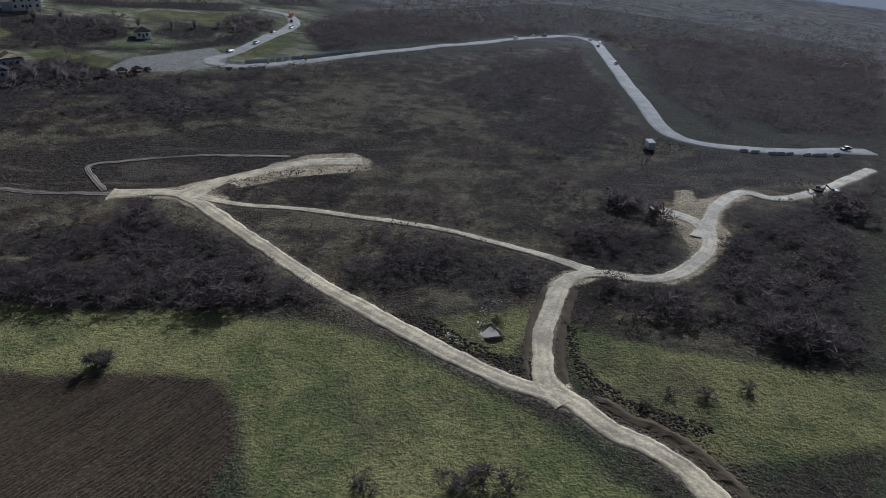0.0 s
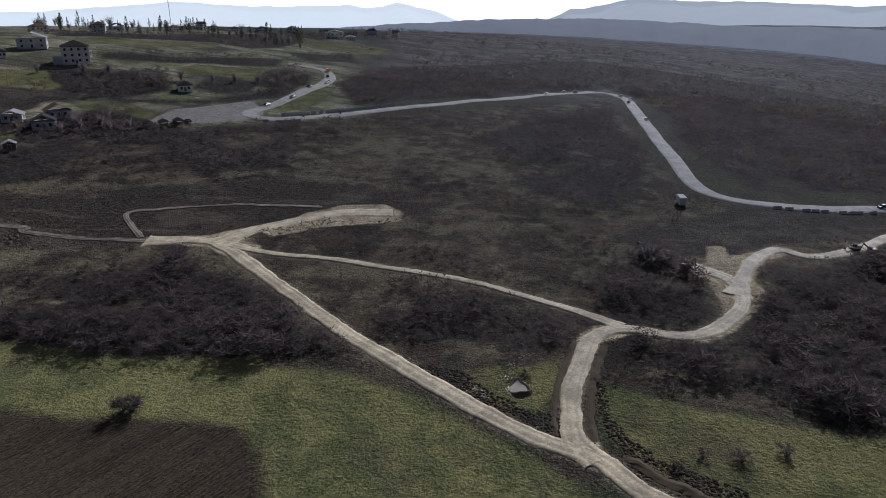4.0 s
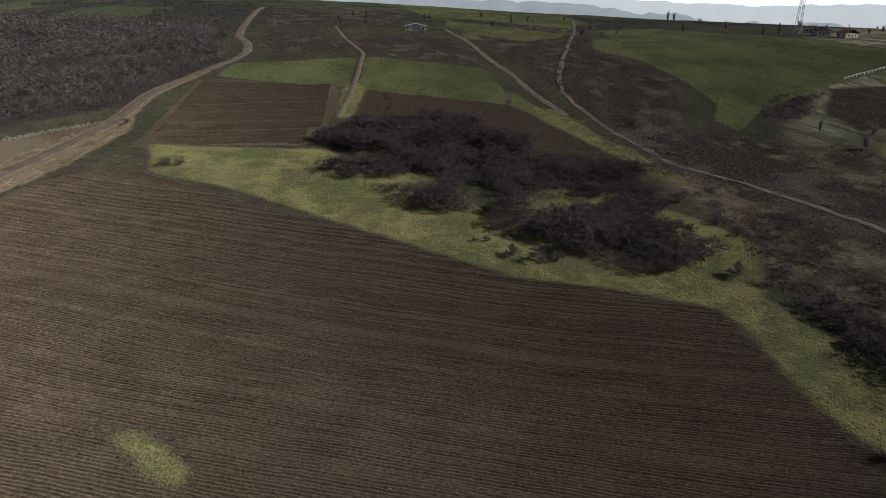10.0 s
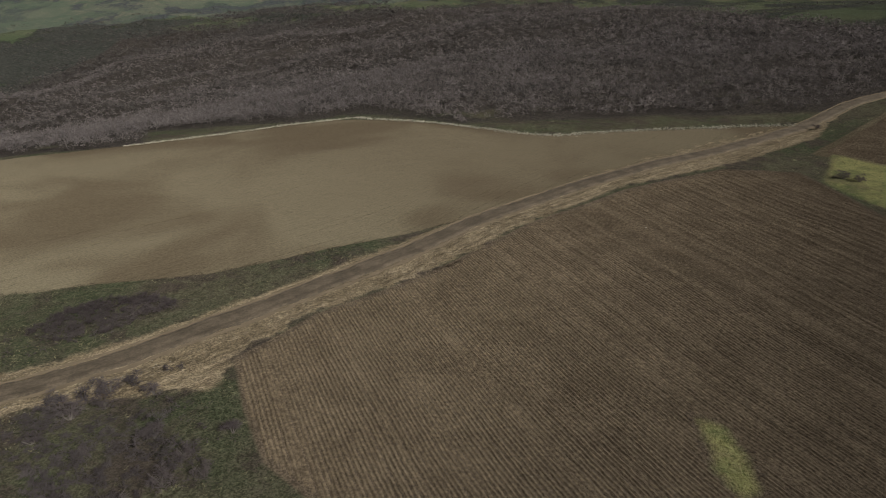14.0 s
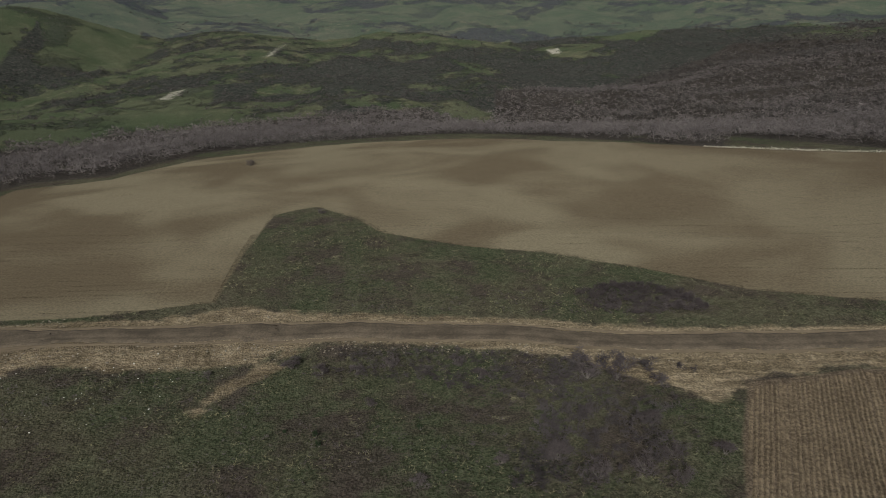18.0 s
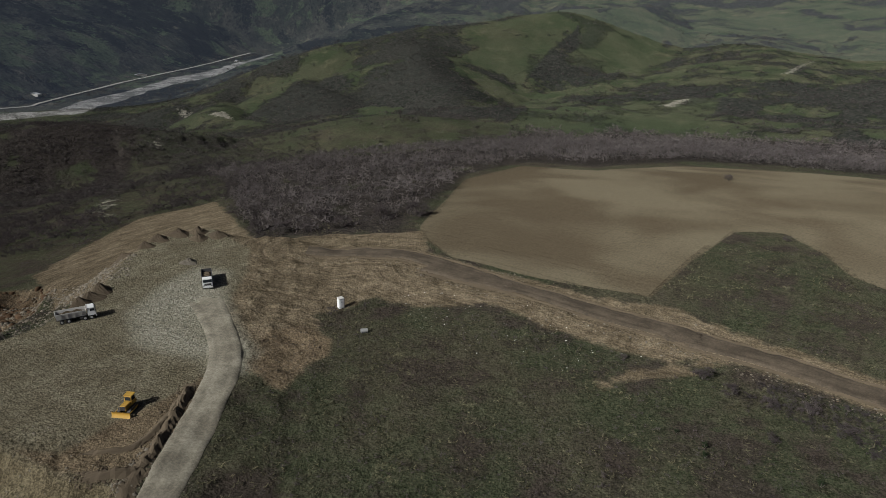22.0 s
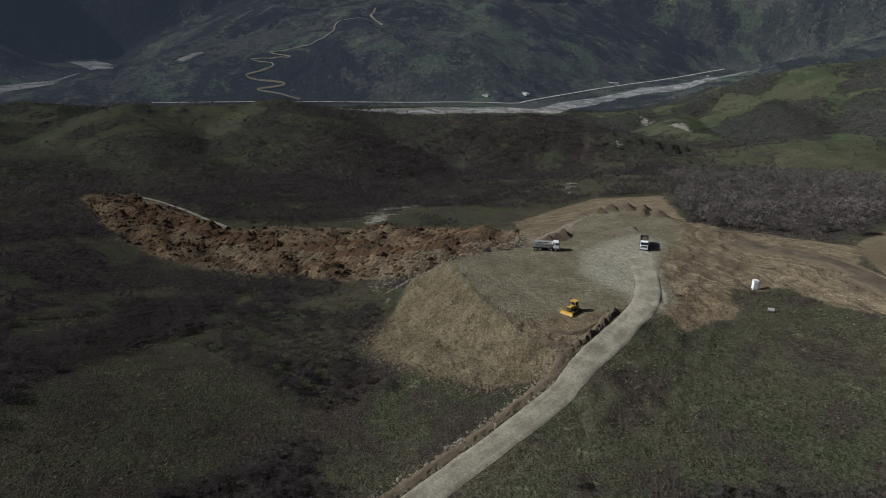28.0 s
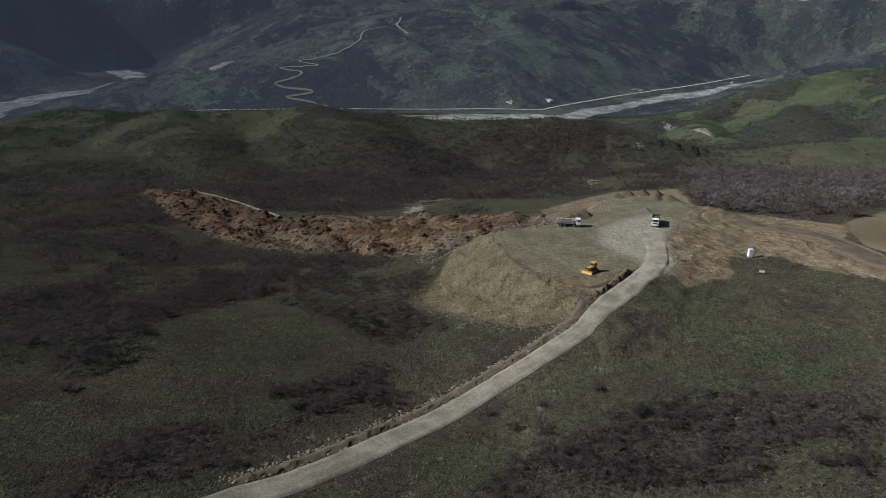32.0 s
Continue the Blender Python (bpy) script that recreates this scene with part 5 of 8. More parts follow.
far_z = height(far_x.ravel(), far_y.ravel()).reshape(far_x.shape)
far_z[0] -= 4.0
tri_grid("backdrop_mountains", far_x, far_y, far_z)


def ribbon(name, line, width, mat, lift, label, category, step=1.2, ragged=0.5, splay=(0.0, 0.0), ruts=0.06, fade=0.0):
    """A road as a strip laid on the land: worn wheel ruts, crumbling edges that sink into the verge, splayed ends."""
    c = smooth_line(line, step)
    d = np.gradient(c, axis=0)
    d /= np.linalg.norm(d, axis=1, keepdims=True) + 1e-9
    side = np.stack([-d[:, 1], d[:, 0]], 1)
    prof = np.array([-0.57, -0.5, -0.36, -0.23, -0.1, 0.0, 0.1, 0.23, 0.36, 0.5, 0.57])
    drop = np.array([-0.3, -0.06, 0.02, -ruts, 0.03, 0.05, 0.03, -ruts, 0.02, -0.06, -0.3])
    g = np.random.RandomState(len(c))
    k = np.arange(len(c))
    run = k * step
    wide = np.ones((2, len(c)))
    for s in (0, 1):
        wide[s] += 0.16 * ragged * swell(run, run * 0 + 40 * s, 9, 3 + len(c)) + 0.14 * ragged * swell(run, run * 0 + 40 * s, 3, 5) + 0.12 * ragged * g.uniform(-1, 1, len(c))
        wide[s] += splay[0] * np.exp(-run / 5.0) + splay[1] * np.exp(-(run[-1] - run) / 5.0)
    w = width * prof[None] * np.where(prof[None] < 0, wide[0][:, None], wide[1][:, None])
    w[:, 1:-1] += g.uniform(-0.05, 0.05, (len(c), len(prof) - 2)) * width * ragged
    p = c[:, None] + side[:, None] * w[..., None]
    z = height(p[..., 0].ravel(), p[..., 1].ravel()).reshape(w.shape) + lift + drop + g.uniform(-0.03, 0.03, w.shape) - fade * np.clip(1 - (run[-1] - run) / 14, 0, 1)[:, None]
    verts = np.concatenate([p, z[..., None]], -1).reshape(-1, 3)
    n = len(prof)
    uvs = np.stack([np.broadcast_to(prof / 1.14 + 0.5, w.shape), np.broadcast_to(run[:, None] / 10, w.shape)], -1).reshape(-1, 2)
    faces = [(i * n + j, (i + 1) * n + j, (i + 1) * n + j + 1, i * n + j + 1) for i in range(len(c) - 1) for j in range(n - 1)]
    me = bpy.data.meshes.new(name)
    me.from_pydata(verts.tolist(), [], faces)
    if sum(f.normal.z for f in me.polygons) < 0:
        me.flip_normals()
    me.polygons.foreach_set("use_smooth", np.ones(len(faces), bool))
    layer = me.uv_layers.new(name="UVMap")
    idx = np.empty(len(me.loops), np.int32)
    me.loops.foreach_get("vertex_index", idx)
    layer.data.foreach_set("uv", uvs[idx].astype(np.float32).ravel())
    me.materials.append(mat)
    return tagged(new(name, me), label, category, kind="structure")


ROAD_LABELS = {
    "chalk": ("road_track", "pale crushed-limestone construction track with worn wheel ruts", "track"),
    "dirt": ("road_dirt", "brown rutted dirt track between ploughed fields", "track"),
    "mud": ("road_mud", "dark muddy farm track with pale worn ruts", "track"),
    "gravel": ("road_gravel", "grey compacted gravel haul road to the tipping ground", "road"),
    "asphalt": ("road_asphalt", "worn grey asphalt country road winding over the hill", "road"),
}
SPLAY = {"track_main": (0.3, 0.9), "track_loop": (0.5, 0.9), "track_cross": (0.8, 0.6), "track_tip": (0.7, 0.25), "track_east": (0.8, 0.0), "pad_road": (0.0, 1.2), "track_old": (0.4, 0.0)}
for n, (key, (width, kind, line)) in enumerate(ROADS.items()):
    nm, label, cat = ROAD_LABELS[kind]
    if kind == "asphalt":
        ribbon(nm, line, width, ROAD_MATS[kind], 0.34, label, cat, 3.0, 0.12, ruts=0.0)
    else:
        ribbon(nm, line, width * (0.9 if kind == "chalk" else 1.0), ROAD_MATS[kind], (0.1 if kind == "mud" else 0.24) + 0.011 * n, label, cat, 1.2, 0.12 if kind == "gravel" else 1.5 if kind == "mud" else 0.7, SPLAY.get(key, (0.0, 0.0)), fade=0.5 if key == "pad_road" else 0.0)
# ---------------------------------------------------------------- helpers for things
def mesh_of(name, verts, faces, mat, smooth=False):
    me = bpy.data.meshes.new(name)
    me.from_pydata([tuple(v) for v in verts], [], [tuple(f) for f in faces])
    me.materials.append(mat)
    if smooth:
        me.polygons.foreach_set("use_smooth", np.ones(len(me.polygons), bool))
    return me


def tri_mesh(name, verts, tris, mat):
    """A large mesh of triangles from arrays."""
    me = bpy.data.meshes.new(name)
    me.vertices.add(len(verts))
    me.vertices.foreach_set("co", np.asarray(verts, np.float32).ravel())
    me.loops.add(tris.size)
    me.loops.foreach_set("vertex_index", tris.astype(np.int32).ravel())
    me.polygons.add(len(tris))
    me.polygons.foreach_set("loop_start", np.arange(len(tris), dtype=np.int32) * 3)
    me.update(calc_edges=True)
    me.materials.append(mat)
    return me


def on_ground(x, y):
    return float(height(np.array([float(x)]), np.array([float(y)]))[0])


# ---------------------------------------------------------------- plants
def brush(seed, blades, spread, tall, width, lean=0.9, stems=5):
    """A leafless crown: blades of twigs that fan out from a few stems. Unit height 1 is 'tall'."""
    g = np.random.RandomState(seed)
    verts = []
    tops = np.stack([g.normal(0, spread * 0.4, stems), g.normal(0, spread * 0.4, stems), g.uniform(0.35, 0.6, stems) * tall], 1)
    for k in range(blades):
        s = tops[k % stems]
        u = g.uniform(0.1, 1.0)
        a = np.array([s[0] * u, s[1] * u, s[2] * u])
        th, up = g.uniform(0, 2 * math.pi), g.uniform(0.15, 1.0)
        d = np.array([math.cos(th) * lean * spread, math.sin(th) * lean * spread, tall * 0.55 * up]) * g.uniform(0.45, 1.0)
        b = a + d
        b[2] = min(max(b[2], 0.12 * tall), tall)
        side = np.cross(d, g.normal(0, 1, 3))
        side *= width * g.uniform(0.6, 1.3) / (np.linalg.norm(side) + 1e-9)
        verts += [a - side, a + side, b]
    v = np.array(verts)
    return v, np.arange(len(v)).reshape(-1, 3)


def scatter_mesh(name, spots, sizes, variants, mat, label, category, seed=1, sink=0.1, vary=1.0):
    """Many plants or stones on the land in one mesh, each turned and scaled on its own."""
    g = np.random.RandomState(seed)
    x, y = spots[:, 0], spots[:, 1]
    z = height(x, y) - sink * sizes
    pick = g.randint(0, len(variants), len(x))
    turn = g.uniform(0, 2 * math.pi, len(x))
    squash = g.uniform(0.8, 1.25, len(x))
    vs, ts, tone, base = [], [], [], 0
    shade = np.clip(0.45 + vary * (0.28 * swell(x, y, 16, seed + 50) + g.normal(0, 0.13, len(x))), 0, 1)
    for k, (v, t) in enumerate(variants):
        who = np.where(pick == k)[0]
        if not len(who):
            continue
        c, s = np.cos(turn[who])[:, None], np.sin(turn[who])[:, None]
        size, q = sizes[who][:, None], squash[who][:, None]
        px = (v[None, :, 0] * c - v[None, :, 1] * s) * size * q + x[who][:, None]
        py = (v[None, :, 0] * s + v[None, :, 1] * c) * size * q + y[who][:, None]
        pz = v[None, :, 2] * size + z[who][:, None]
        vs.append(np.stack([px, py, pz], -1).reshape(-1, 3))
        ts.append((t[None] + (np.arange(len(who)) * len(v))[:, None, None]).reshape(-1, 3) + base)
        tone.append(np.repeat(shade[who], len(v)))
        base += len(who) * len(v)
    if not vs:
        return None
    me = tri_mesh(name, np.concatenate(vs), np.concatenate(ts), mat)
    me.attributes.new("shade", "FLOAT", "POINT").data.foreach_set("value", np.concatenate(tone).astype(np.float32))
    return tagged(new(name, me), label, category, kind="stuff")


def clear_of_roads(x, y, gap):
    ok = np.ones(len(x), bool)
    for width, kind, line in ROADS.values():
        ok &= line_distance(x, y, line) > width * 0.55 + gap
    return ok


def spread_points(x0, x1, y0, y1, step, seed):
    g = np.random.RandomState(seed)
    xs, ys = np.meshgrid(np.arange(x0, x1, step), np.arange(y0, y1, step))
    x, y = xs.ravel() + g.uniform(-0.5, 0.5, xs.size) * step * 1.1, ys.ravel() + g.uniform(-0.5, 0.5, xs.size) * step * 1.1
    return x, y


def inside(x, y, *names):
    ok = np.zeros(len(x), bool)
    loose = np.hypot(x, y) * (0.016 * swell(x, y, 45, 46) + 0.012 * swell(x, y, 17, 47))
    for n in names:
        ok |= signed_distance(x, y, LAND["wood"][n]) < 4 * swell(x, y, 9, 21) + loose
    return ok & (thickness(x, y) > 0)


def bearing(x, y):
    return np.degrees(np.arctan2(-x, y)) % 360


def twig_crown(seed, blades, lobes, wide, width, low=0.3):
    """A leafless crown of unit height: twigs that radiate from a few rounded lobes."""
    g = np.random.RandomState(seed)
    th, rr = g.uniform(0, 2 * math.pi, lobes), wide * np.sqrt(g.uniform(0, 1, lobes)) * 0.62
    size = g.uniform(0.24, 0.36, lobes)
    mid = np.stack([rr * np.cos(th), rr * np.sin(th), np.clip(g.uniform(low, 1 - size * 0.85), 0.2, 1)], 1)
    k = np.arange(blades) % lobes
    d = g.normal(0, 1, (blades, 3))
    d[:, 2] = np.abs(d[:, 2]) * 1.1 - 0.45
    d /= np.linalg.norm(d, axis=1, keepdims=True)
    d *= (size[k] * g.uniform(0.75, 1.15, blades))[:, None] * (wide * 1.5, wide * 1.5, 1.0)
    a, b = mid[k] + d * 0.2, mid[k] + d
    b[:, 2] = np.maximum(b[:, 2], 0.04)
    a[:, 2] = np.maximum(a[:, 2], 0.02)
    side = np.cross(d, g.normal(0, 1, (blades, 3)))
    side *= (width * g.uniform(0.6, 1.3, blades) / (np.linalg.norm(side, axis=1) + 1e-9))[:, None]
    v = np.stack([a - side, a + side, b], 1).reshape(-1, 3)
    t = np.arange(len(v)).reshape(-1, 3)
    return v, t


FAR_CROWN = [twig_crown(340 + s, 14, 4, 0.78, 0.075, 0.25) for s in range(8)]
NEAR_BRUSH = [twig_crown(s, 170, 7, 0.62, 0.015, 0.2) for s in range(6)]
MID_BRUSH = [twig_crown(20 + s, 100, 8, 0.72, 0.019, 0.2) for s in range(8)]
TREE_BRUSH = [twig_crown(40 + s, 36, 6, 0.52, 0.022, 0.36) for s in range(8)]
SLOPE_BRUSH = [twig_crown(140 + s, 42, 6, 0.74, 0.024, 0.2) for s in range(8)]
FAR_BRUSH = [twig_crown(60 + s, 22, 4, 0.74, 0.042, 0.2) for s in range(8)]
TUFT = [brush(80 + s, 10, 0.75, 1.0, 0.06, 0.8, 2) for s in range(6)]

# thickets near the meadows and on the slopes
x, y = spread_points(-300, 260, 60, 250, 2.1, 31)
near = inside(x, y, "scrub_west", "scrub_triangle", "wood_bend", "thicket_d", "wood_east")
r = np.hypot(x, y)
keep = near & (r < 235) & clear_of_roads(x, y, 1.2) & (np.random.RandomState(5).uniform(0, 1, len(x)) < 0.8 + 0.5 * swell(x, y, 11, 22))
p = np.stack([x, y], 1)[keep]
size = np.clip(4.0 + 2.8 * swell(p[:, 0], p[:, 1], 11, 23), 1.6, 8) * np.random.RandomState(6).uniform(0.7, 1.2, len(p))
scatter_mesh("thicket", p, size, MID_BRUSH, TWIGS["scrub"], "dense leafless brown thicket of thorn bushes", "bushes", 7)
x, y = spread_points(-330, 0, 20, 220, 2.3, 32)
keep = inside(x, y, "thicket_a", "thicket_b", "thicket_c") & (np.hypot(x, y) < 330)
p = np.stack([x, y], 1)[keep]
size = np.clip(4.6 + 3.0 * swell(p[:, 0], p[:, 1], 11, 24), 1.8, 8) * np.random.RandomState(8).uniform(0.7, 1.2, len(p))
scatter_mesh("thicket", p, size, MID_BRUSH, TWIGS["scrub"], "dark leafless hedge thicket between green meadows", "bushes", 9)
x, y = spread_points(-260, 330, 180, 560, 3.6, 33)
r = np.hypot(x, y)
keep = (inside(x, y, "slope_west", "slope_mid", "wood_behind", "grove_a", "grove_b", "grove_c", "grove_d") | (inside(x, y, "wood_east") & (r >= 235))) & clear_of_roads(x, y, 2.5)
p = np.stack([x, y], 1)[keep]
size = (5.4 + 1.8 * swell(p[:, 0], p[:, 1], 20, 25)) * np.random.RandomState(10).uniform(0.6, 1.25, len(p))
scatter_mesh("hillside_scrub", p, 0.8 * size, SLOPE_BRUSH, TWIGS["scrub"], "leafless dark brown scrub woodland on a slope", "woodland", 11)
x, y = spread_points(-300, 240, 90, 420, 2.15, 37)
keep = (land_distance(x, y, "heath") < 0) & ~inside(x, y, "scrub_west", "scrub_triangle", "wood_bend", "thicket_d", "wood_east", "slope_west", "slope_mid") & clear_of_roads(x, y, 1.2)
keep &= (land_distance(x, y, "cut") > 1) & (land_distance(x, y, "bare") > 1) & (swell(x, y, 16, 35) + 0.6 * swell(x, y, 5, 36) > 0.05)
p = np.stack([x, y], 1)[keep]
size = (1.9 + 0.9 * swell(p[:, 0], p[:, 1], 12, 37)) * np.random.RandomState(20).uniform(0.5, 1.4, len(p))
scatter_mesh("heath_scrub", p, size, FAR_BRUSH, TWIGS["scrub"], "low dark brown winter scrub between the tracks", "bushes", 21)
# hedges, orchards and garden woods about the village
x, y = spread_points(-480, 60, 230, 960, 4.2, 39)
keep = inside(x, y, *[k for k in LAND["wood"] if k.startswith("village")]) & clear_of_roads(x, y, 3)
p = np.stack([x, y], 1)[keep]
size = (5.6 + 1.8 * swell(p[:, 0], p[:, 1], 20, 43)) * np.random.RandomState(26).uniform(0.5, 1.3, len(p))
scatter_mesh("village_scrub", p, 0.6 * size, SLOPE_BRUSH, TWIGS["scrub"], "leafless hedges and orchard trees on the village hill", "bushes", 27)
# woods beyond the fields
x, y = spread_points(-760, 330, -640, 40, 5.8, 34)
r = np.hypot(x, y)
keep = inside(x, y, "wood_north", "belt", "wood_pad", "forest_west") & (r > 150) & (r < 640) & clear_of_roads(x, y, 3) & (land_distance(x, y, "tan") > 1.5) & (signed_distance(x, y, PAD) > 4)
p = np.stack([x, y], 1)[keep]
size = (8.4 + 2.2 * swell(p[:, 0], p[:, 1], 30, 26)) * np.random.RandomState(12).uniform(0.65, 1.25, len(p))
scatter_mesh("winter_woodland", p, size, TREE_BRUSH, TWIGS["wood"], "grey-brown leafless deciduous woodland behind the fields", "woodland", 13)
x, y = spread_points(-1250, 500, -1150, 300, 10.5, 43)
r = np.hypot(x, y)
keep = inside(x, y, "wood_north", "belt", "forest_west") & (r >= 560) & (r < 1400) & clear_of_roads(x, y, 4)
p = np.stack([x, y], 1)[keep]
size = (9.5 + 2.0 * swell(p[:, 0], p[:, 1], 40, 48)) * np.random.RandomState(30).uniform(0.65, 1.25, len(p))
scatter_mesh("winter_woodland", p, size, FAR_BRUSH, TWIGS["wood"], "grey-brown leafless woodland climbing the far slope", "woodland", 31)
x, y = spread_points(-1900, 100, -2500, -700, 19.0, 44)
r = np.hypot(x, y)
keep = inside(x, y, "forest_west") & (r >= 1380) & (r < 2700)
p = np.stack([x, y], 1)[keep]
scatter_mesh("winter_woodland", p, np.random.RandomState(32).uniform(12, 21, len(p)), FAR_CROWN, TWIGS["distant"], "dark leafless forest on the distant hill", "woodland", 33)
# far woods and scrub on the hills, thinning out with distance
g = np.random.RandomState(41)
a, q = g.uniform(112, 300, 44000), g.uniform(0, 1, 44000)
r = 420 * (2700 / 420) ** q
x, y = -np.sin(np.radians(a)) * r, np.cos(np.radians(a)) * r
lone = (g.uniform(0, 1, len(x)) < 0.25) & ((land_distance(x, y, "lea") > 0) | (g.uniform(0, 1, len(x)) < 0.12))
keep = ((woody(x, y) > 0.02) | lone) & (line_distance(x, y, RIVER) > 90) & (land_distance(x, y, "tan") > 2) & clear_of_roads(x, y, 4)
p = np.stack([x, y], 1)[keep]
size = (3.6 + 0.0030 * np.hypot(p[:, 0], p[:, 1])) * np.random.RandomState(14).uniform(0.55, 1.4, len(p))
scatter_mesh("far_woodland", p, size, FAR_CROWN, TWIGS["distant"], "leafless scrub and woodland over the distant hillsides", "woodland", 15)
# purple-brown scrub that closes over the knoll below the tip
b, q = g.uniform(219, 296, 13000), g.uniform(0, 1, 13000)
r = 330 * (900 / 330) ** q
x, y = -np.sin(np.radians(b)) * r, np.cos(np.radians(b)) * r
keep = (swell(x, y, 60, 75) + 0.7 * swell(x, y, 20, 76) > 0.05) & (land_distance(x, y, "lea") > -5) & (land_distance(x, y, "scar") > 3) & (land_distance(x, y, "bare") > 3) & clear_of_roads(x, y, 4)
p = np.stack([x, y], 1)[keep]
scatter_mesh("knoll_scrub", p, np.random.RandomState(77).uniform(2.2, 5.6, len(p)), FAR_BRUSH, TWIGS["scrub"], "purple-brown leafless scrub over the knoll", "bushes", 78)
a, q = g.uniform(-42, 122, 9000), g.uniform(0, 1, 9000)
r = 520 * (1500 / 520) ** q
x, y = -np.sin(np.radians(a)) * r, np.cos(np.radians(a)) * r
keep = (inside(x, y, "wood_behind", "wood_north") | (woody(x, y) > 0.35)) & ((a < 12) | (a > 84)) & clear_of_roads(x, y, 4)
p = np.stack([x, y], 1)[keep]
scatter_mesh("far_woodland", p, np.random.RandomState(15).uniform(4, 9, len(p)), FAR_CROWN, TWIGS["distant"], "leafless scrub on the plain and the valley slope", "woodland", 16)
# alders and hedges on the valley floor beside the river
g = np.random.RandomState(46)
p = np.concatenate([beside(RIVER[2:], off, 12.0)[::1] + g.normal(0, 22, (len(beside(RIVER[2:], off, 12.0)), 2)) for off in (85, 105, 125, 175, 215, -80)])
p = p[(swell(p[:, 0], p[:, 1], 120, 72) > -0.35) & (height(p[:, 0], p[:, 1]) < VALLEY_FLOOR + 22)]
scatter_mesh("river_trees", p, g.uniform(6, 12, len(p)), FAR_CROWN, TWIGS["distant"], "leafless alders and hedges along the river", "woodland", 47)
# scrub below the tipping ground
x, y = spread_points(40, 620, -420, 260, 3.5, 35)
r = np.hypot(x, y)
a = bearing(x, y)
thick = swell(x, y, 26, 29) + 0.6 * swell(x, y, 9, 30)
keep = (inside(x, y, "scrub_south", "scrub_hill") | ((a > 215) & (a < 310) & (r > 95) & (thick > 0.2))) & clear_of_roads(x, y, 2.5)
keep &= (signed_distance(x, y, PAD) > 12) & (land_distance(x, y, "bare") > 1.0) & (land_distance(x, y, "fill") > 4) & (land_distance(x, y, "tan") > 2)
p = np.stack([x, y], 1)[keep]
size = (4.0 + 1.5 * swell(p[:, 0], p[:, 1], 15, 31)) * np.random.RandomState(16).uniform(0.55, 1.2, len(p))
near = np.hypot(p[:, 0], p[:, 1]) < 210
scatter_mesh("slope_scrub", p[near], size[near], MID_BRUSH, TWIGS["bramble"], "dark leafless scrub on the slope below the tip", "bushes", 22)
p, size = p[~near], size[~near]
scatter_mesh("slope_scrub", p, size, FAR_BRUSH, TWIGS["bramble"], "dark leafless scrub on the slope below the tip", "bushes", 17)
# knee-high tussocks and dwarf shrubs in rough pasture
x, y = spread_points(-150, 230, -210, 170, 1.52, 36)
r = np.hypot(x, y)
clump = swell(x, y, 12, 32) + 0.7 * swell(x, y, 4, 33)
keep = (r > 22) & (r < 230) & (clump > -0.1) & (land_distance(x, y, "soil") > 1) & (land_distance(x, y, "tan") > 0.5) & (land_distance(x, y, "bare") > 0.5)
keep &= (signed_distance(x, y, PAD) > 3) & clear_of_roads(x, y, 0.8) & ((land_distance(x, y, "green") > -1) | (clump > 1.0))
p = np.stack([x, y], 1)[keep]
size = (0.7 + 0.35 * swell(p[:, 0], p[:, 1], 8, 34)) * np.random.RandomState(18).uniform(0.5, 1.5, len(p))
scatter_mesh("tussocks", p, size, TUFT, TWIGS["heath"], "knee-high dry tussocks and dwarf shrubs in rough pasture", "grass", 19, vary=1.5)

x, y = spread_points(-60, 130, -60, 110, 1.9, 38)
thick = swell(x, y, 10, 38) + 0.6 * swell(x, y, 4, 39)
keep = inside(x, y, "scrub_fore", "scrub_fore_l") & (thick > -0.6) & clear_of_roads(x, y, 1.6)
p = np.stack([x, y], 1)[keep]
size = (2.1 + 0.9 * swell(p[:, 0], p[:, 1], 9, 40)) * np.random.RandomState(23).uniform(0.5, 1.3, len(p))
scatter_mesh("rose_scrub", p, size, MID_BRUSH, TWIGS["bramble"], "knee-high to man-high brown rose scrub beside the gravel road", "bushes", 24)
x, y = spread_points(-125, 0, -150, -40, 2.3, 42)
keep = (signed_distance(x, y, BRUSH_CORNER) < 2) & (swell(x, y, 8, 44) + 0.5 * swell(x, y, 3.5, 51) > 0.1)
p = np.stack([x, y], 1)[keep]
size = (3.0 + 1.5 * swell(p[:, 0], p[:, 1], 7, 45)) * np.random.RandomState(28).uniform(0.4, 1.2, len(p))
scatter_mesh("brush_thicket", p, size, NEAR_BRUSH, TWIGS["bramble"], "grey leafless thicket with dry grass below the haul road", "bushes", 29)
x, y = spread_points(-70, 240, -150, 150, 2.3, 45)
keep = (swell(x, y, 14, 49) + 0.8 * swell(x, y, 5, 50) > 0.15) & clear_of_roads(x, y, 1.5) & (signed_distance(x, y, PAD) > 6) & (np.hypot(x, y) > 25)
for kind in ("green", "soil", "tan", "bare", "fill"):
    keep &= land_distance(x, y, kind) > 1.5
p = np.stack([x, y], 1)[keep]
scatter_mesh("dwarf_shrubs", p, np.random.RandomState(34).uniform(0.4, 1.1, len(p)) ** 2 + 0.45, FAR_BRUSH, TWIGS["scrub"], "dwarf brown shrubs dotted over rough pasture", "bushes", 35)
SHRUB_MESHES = []
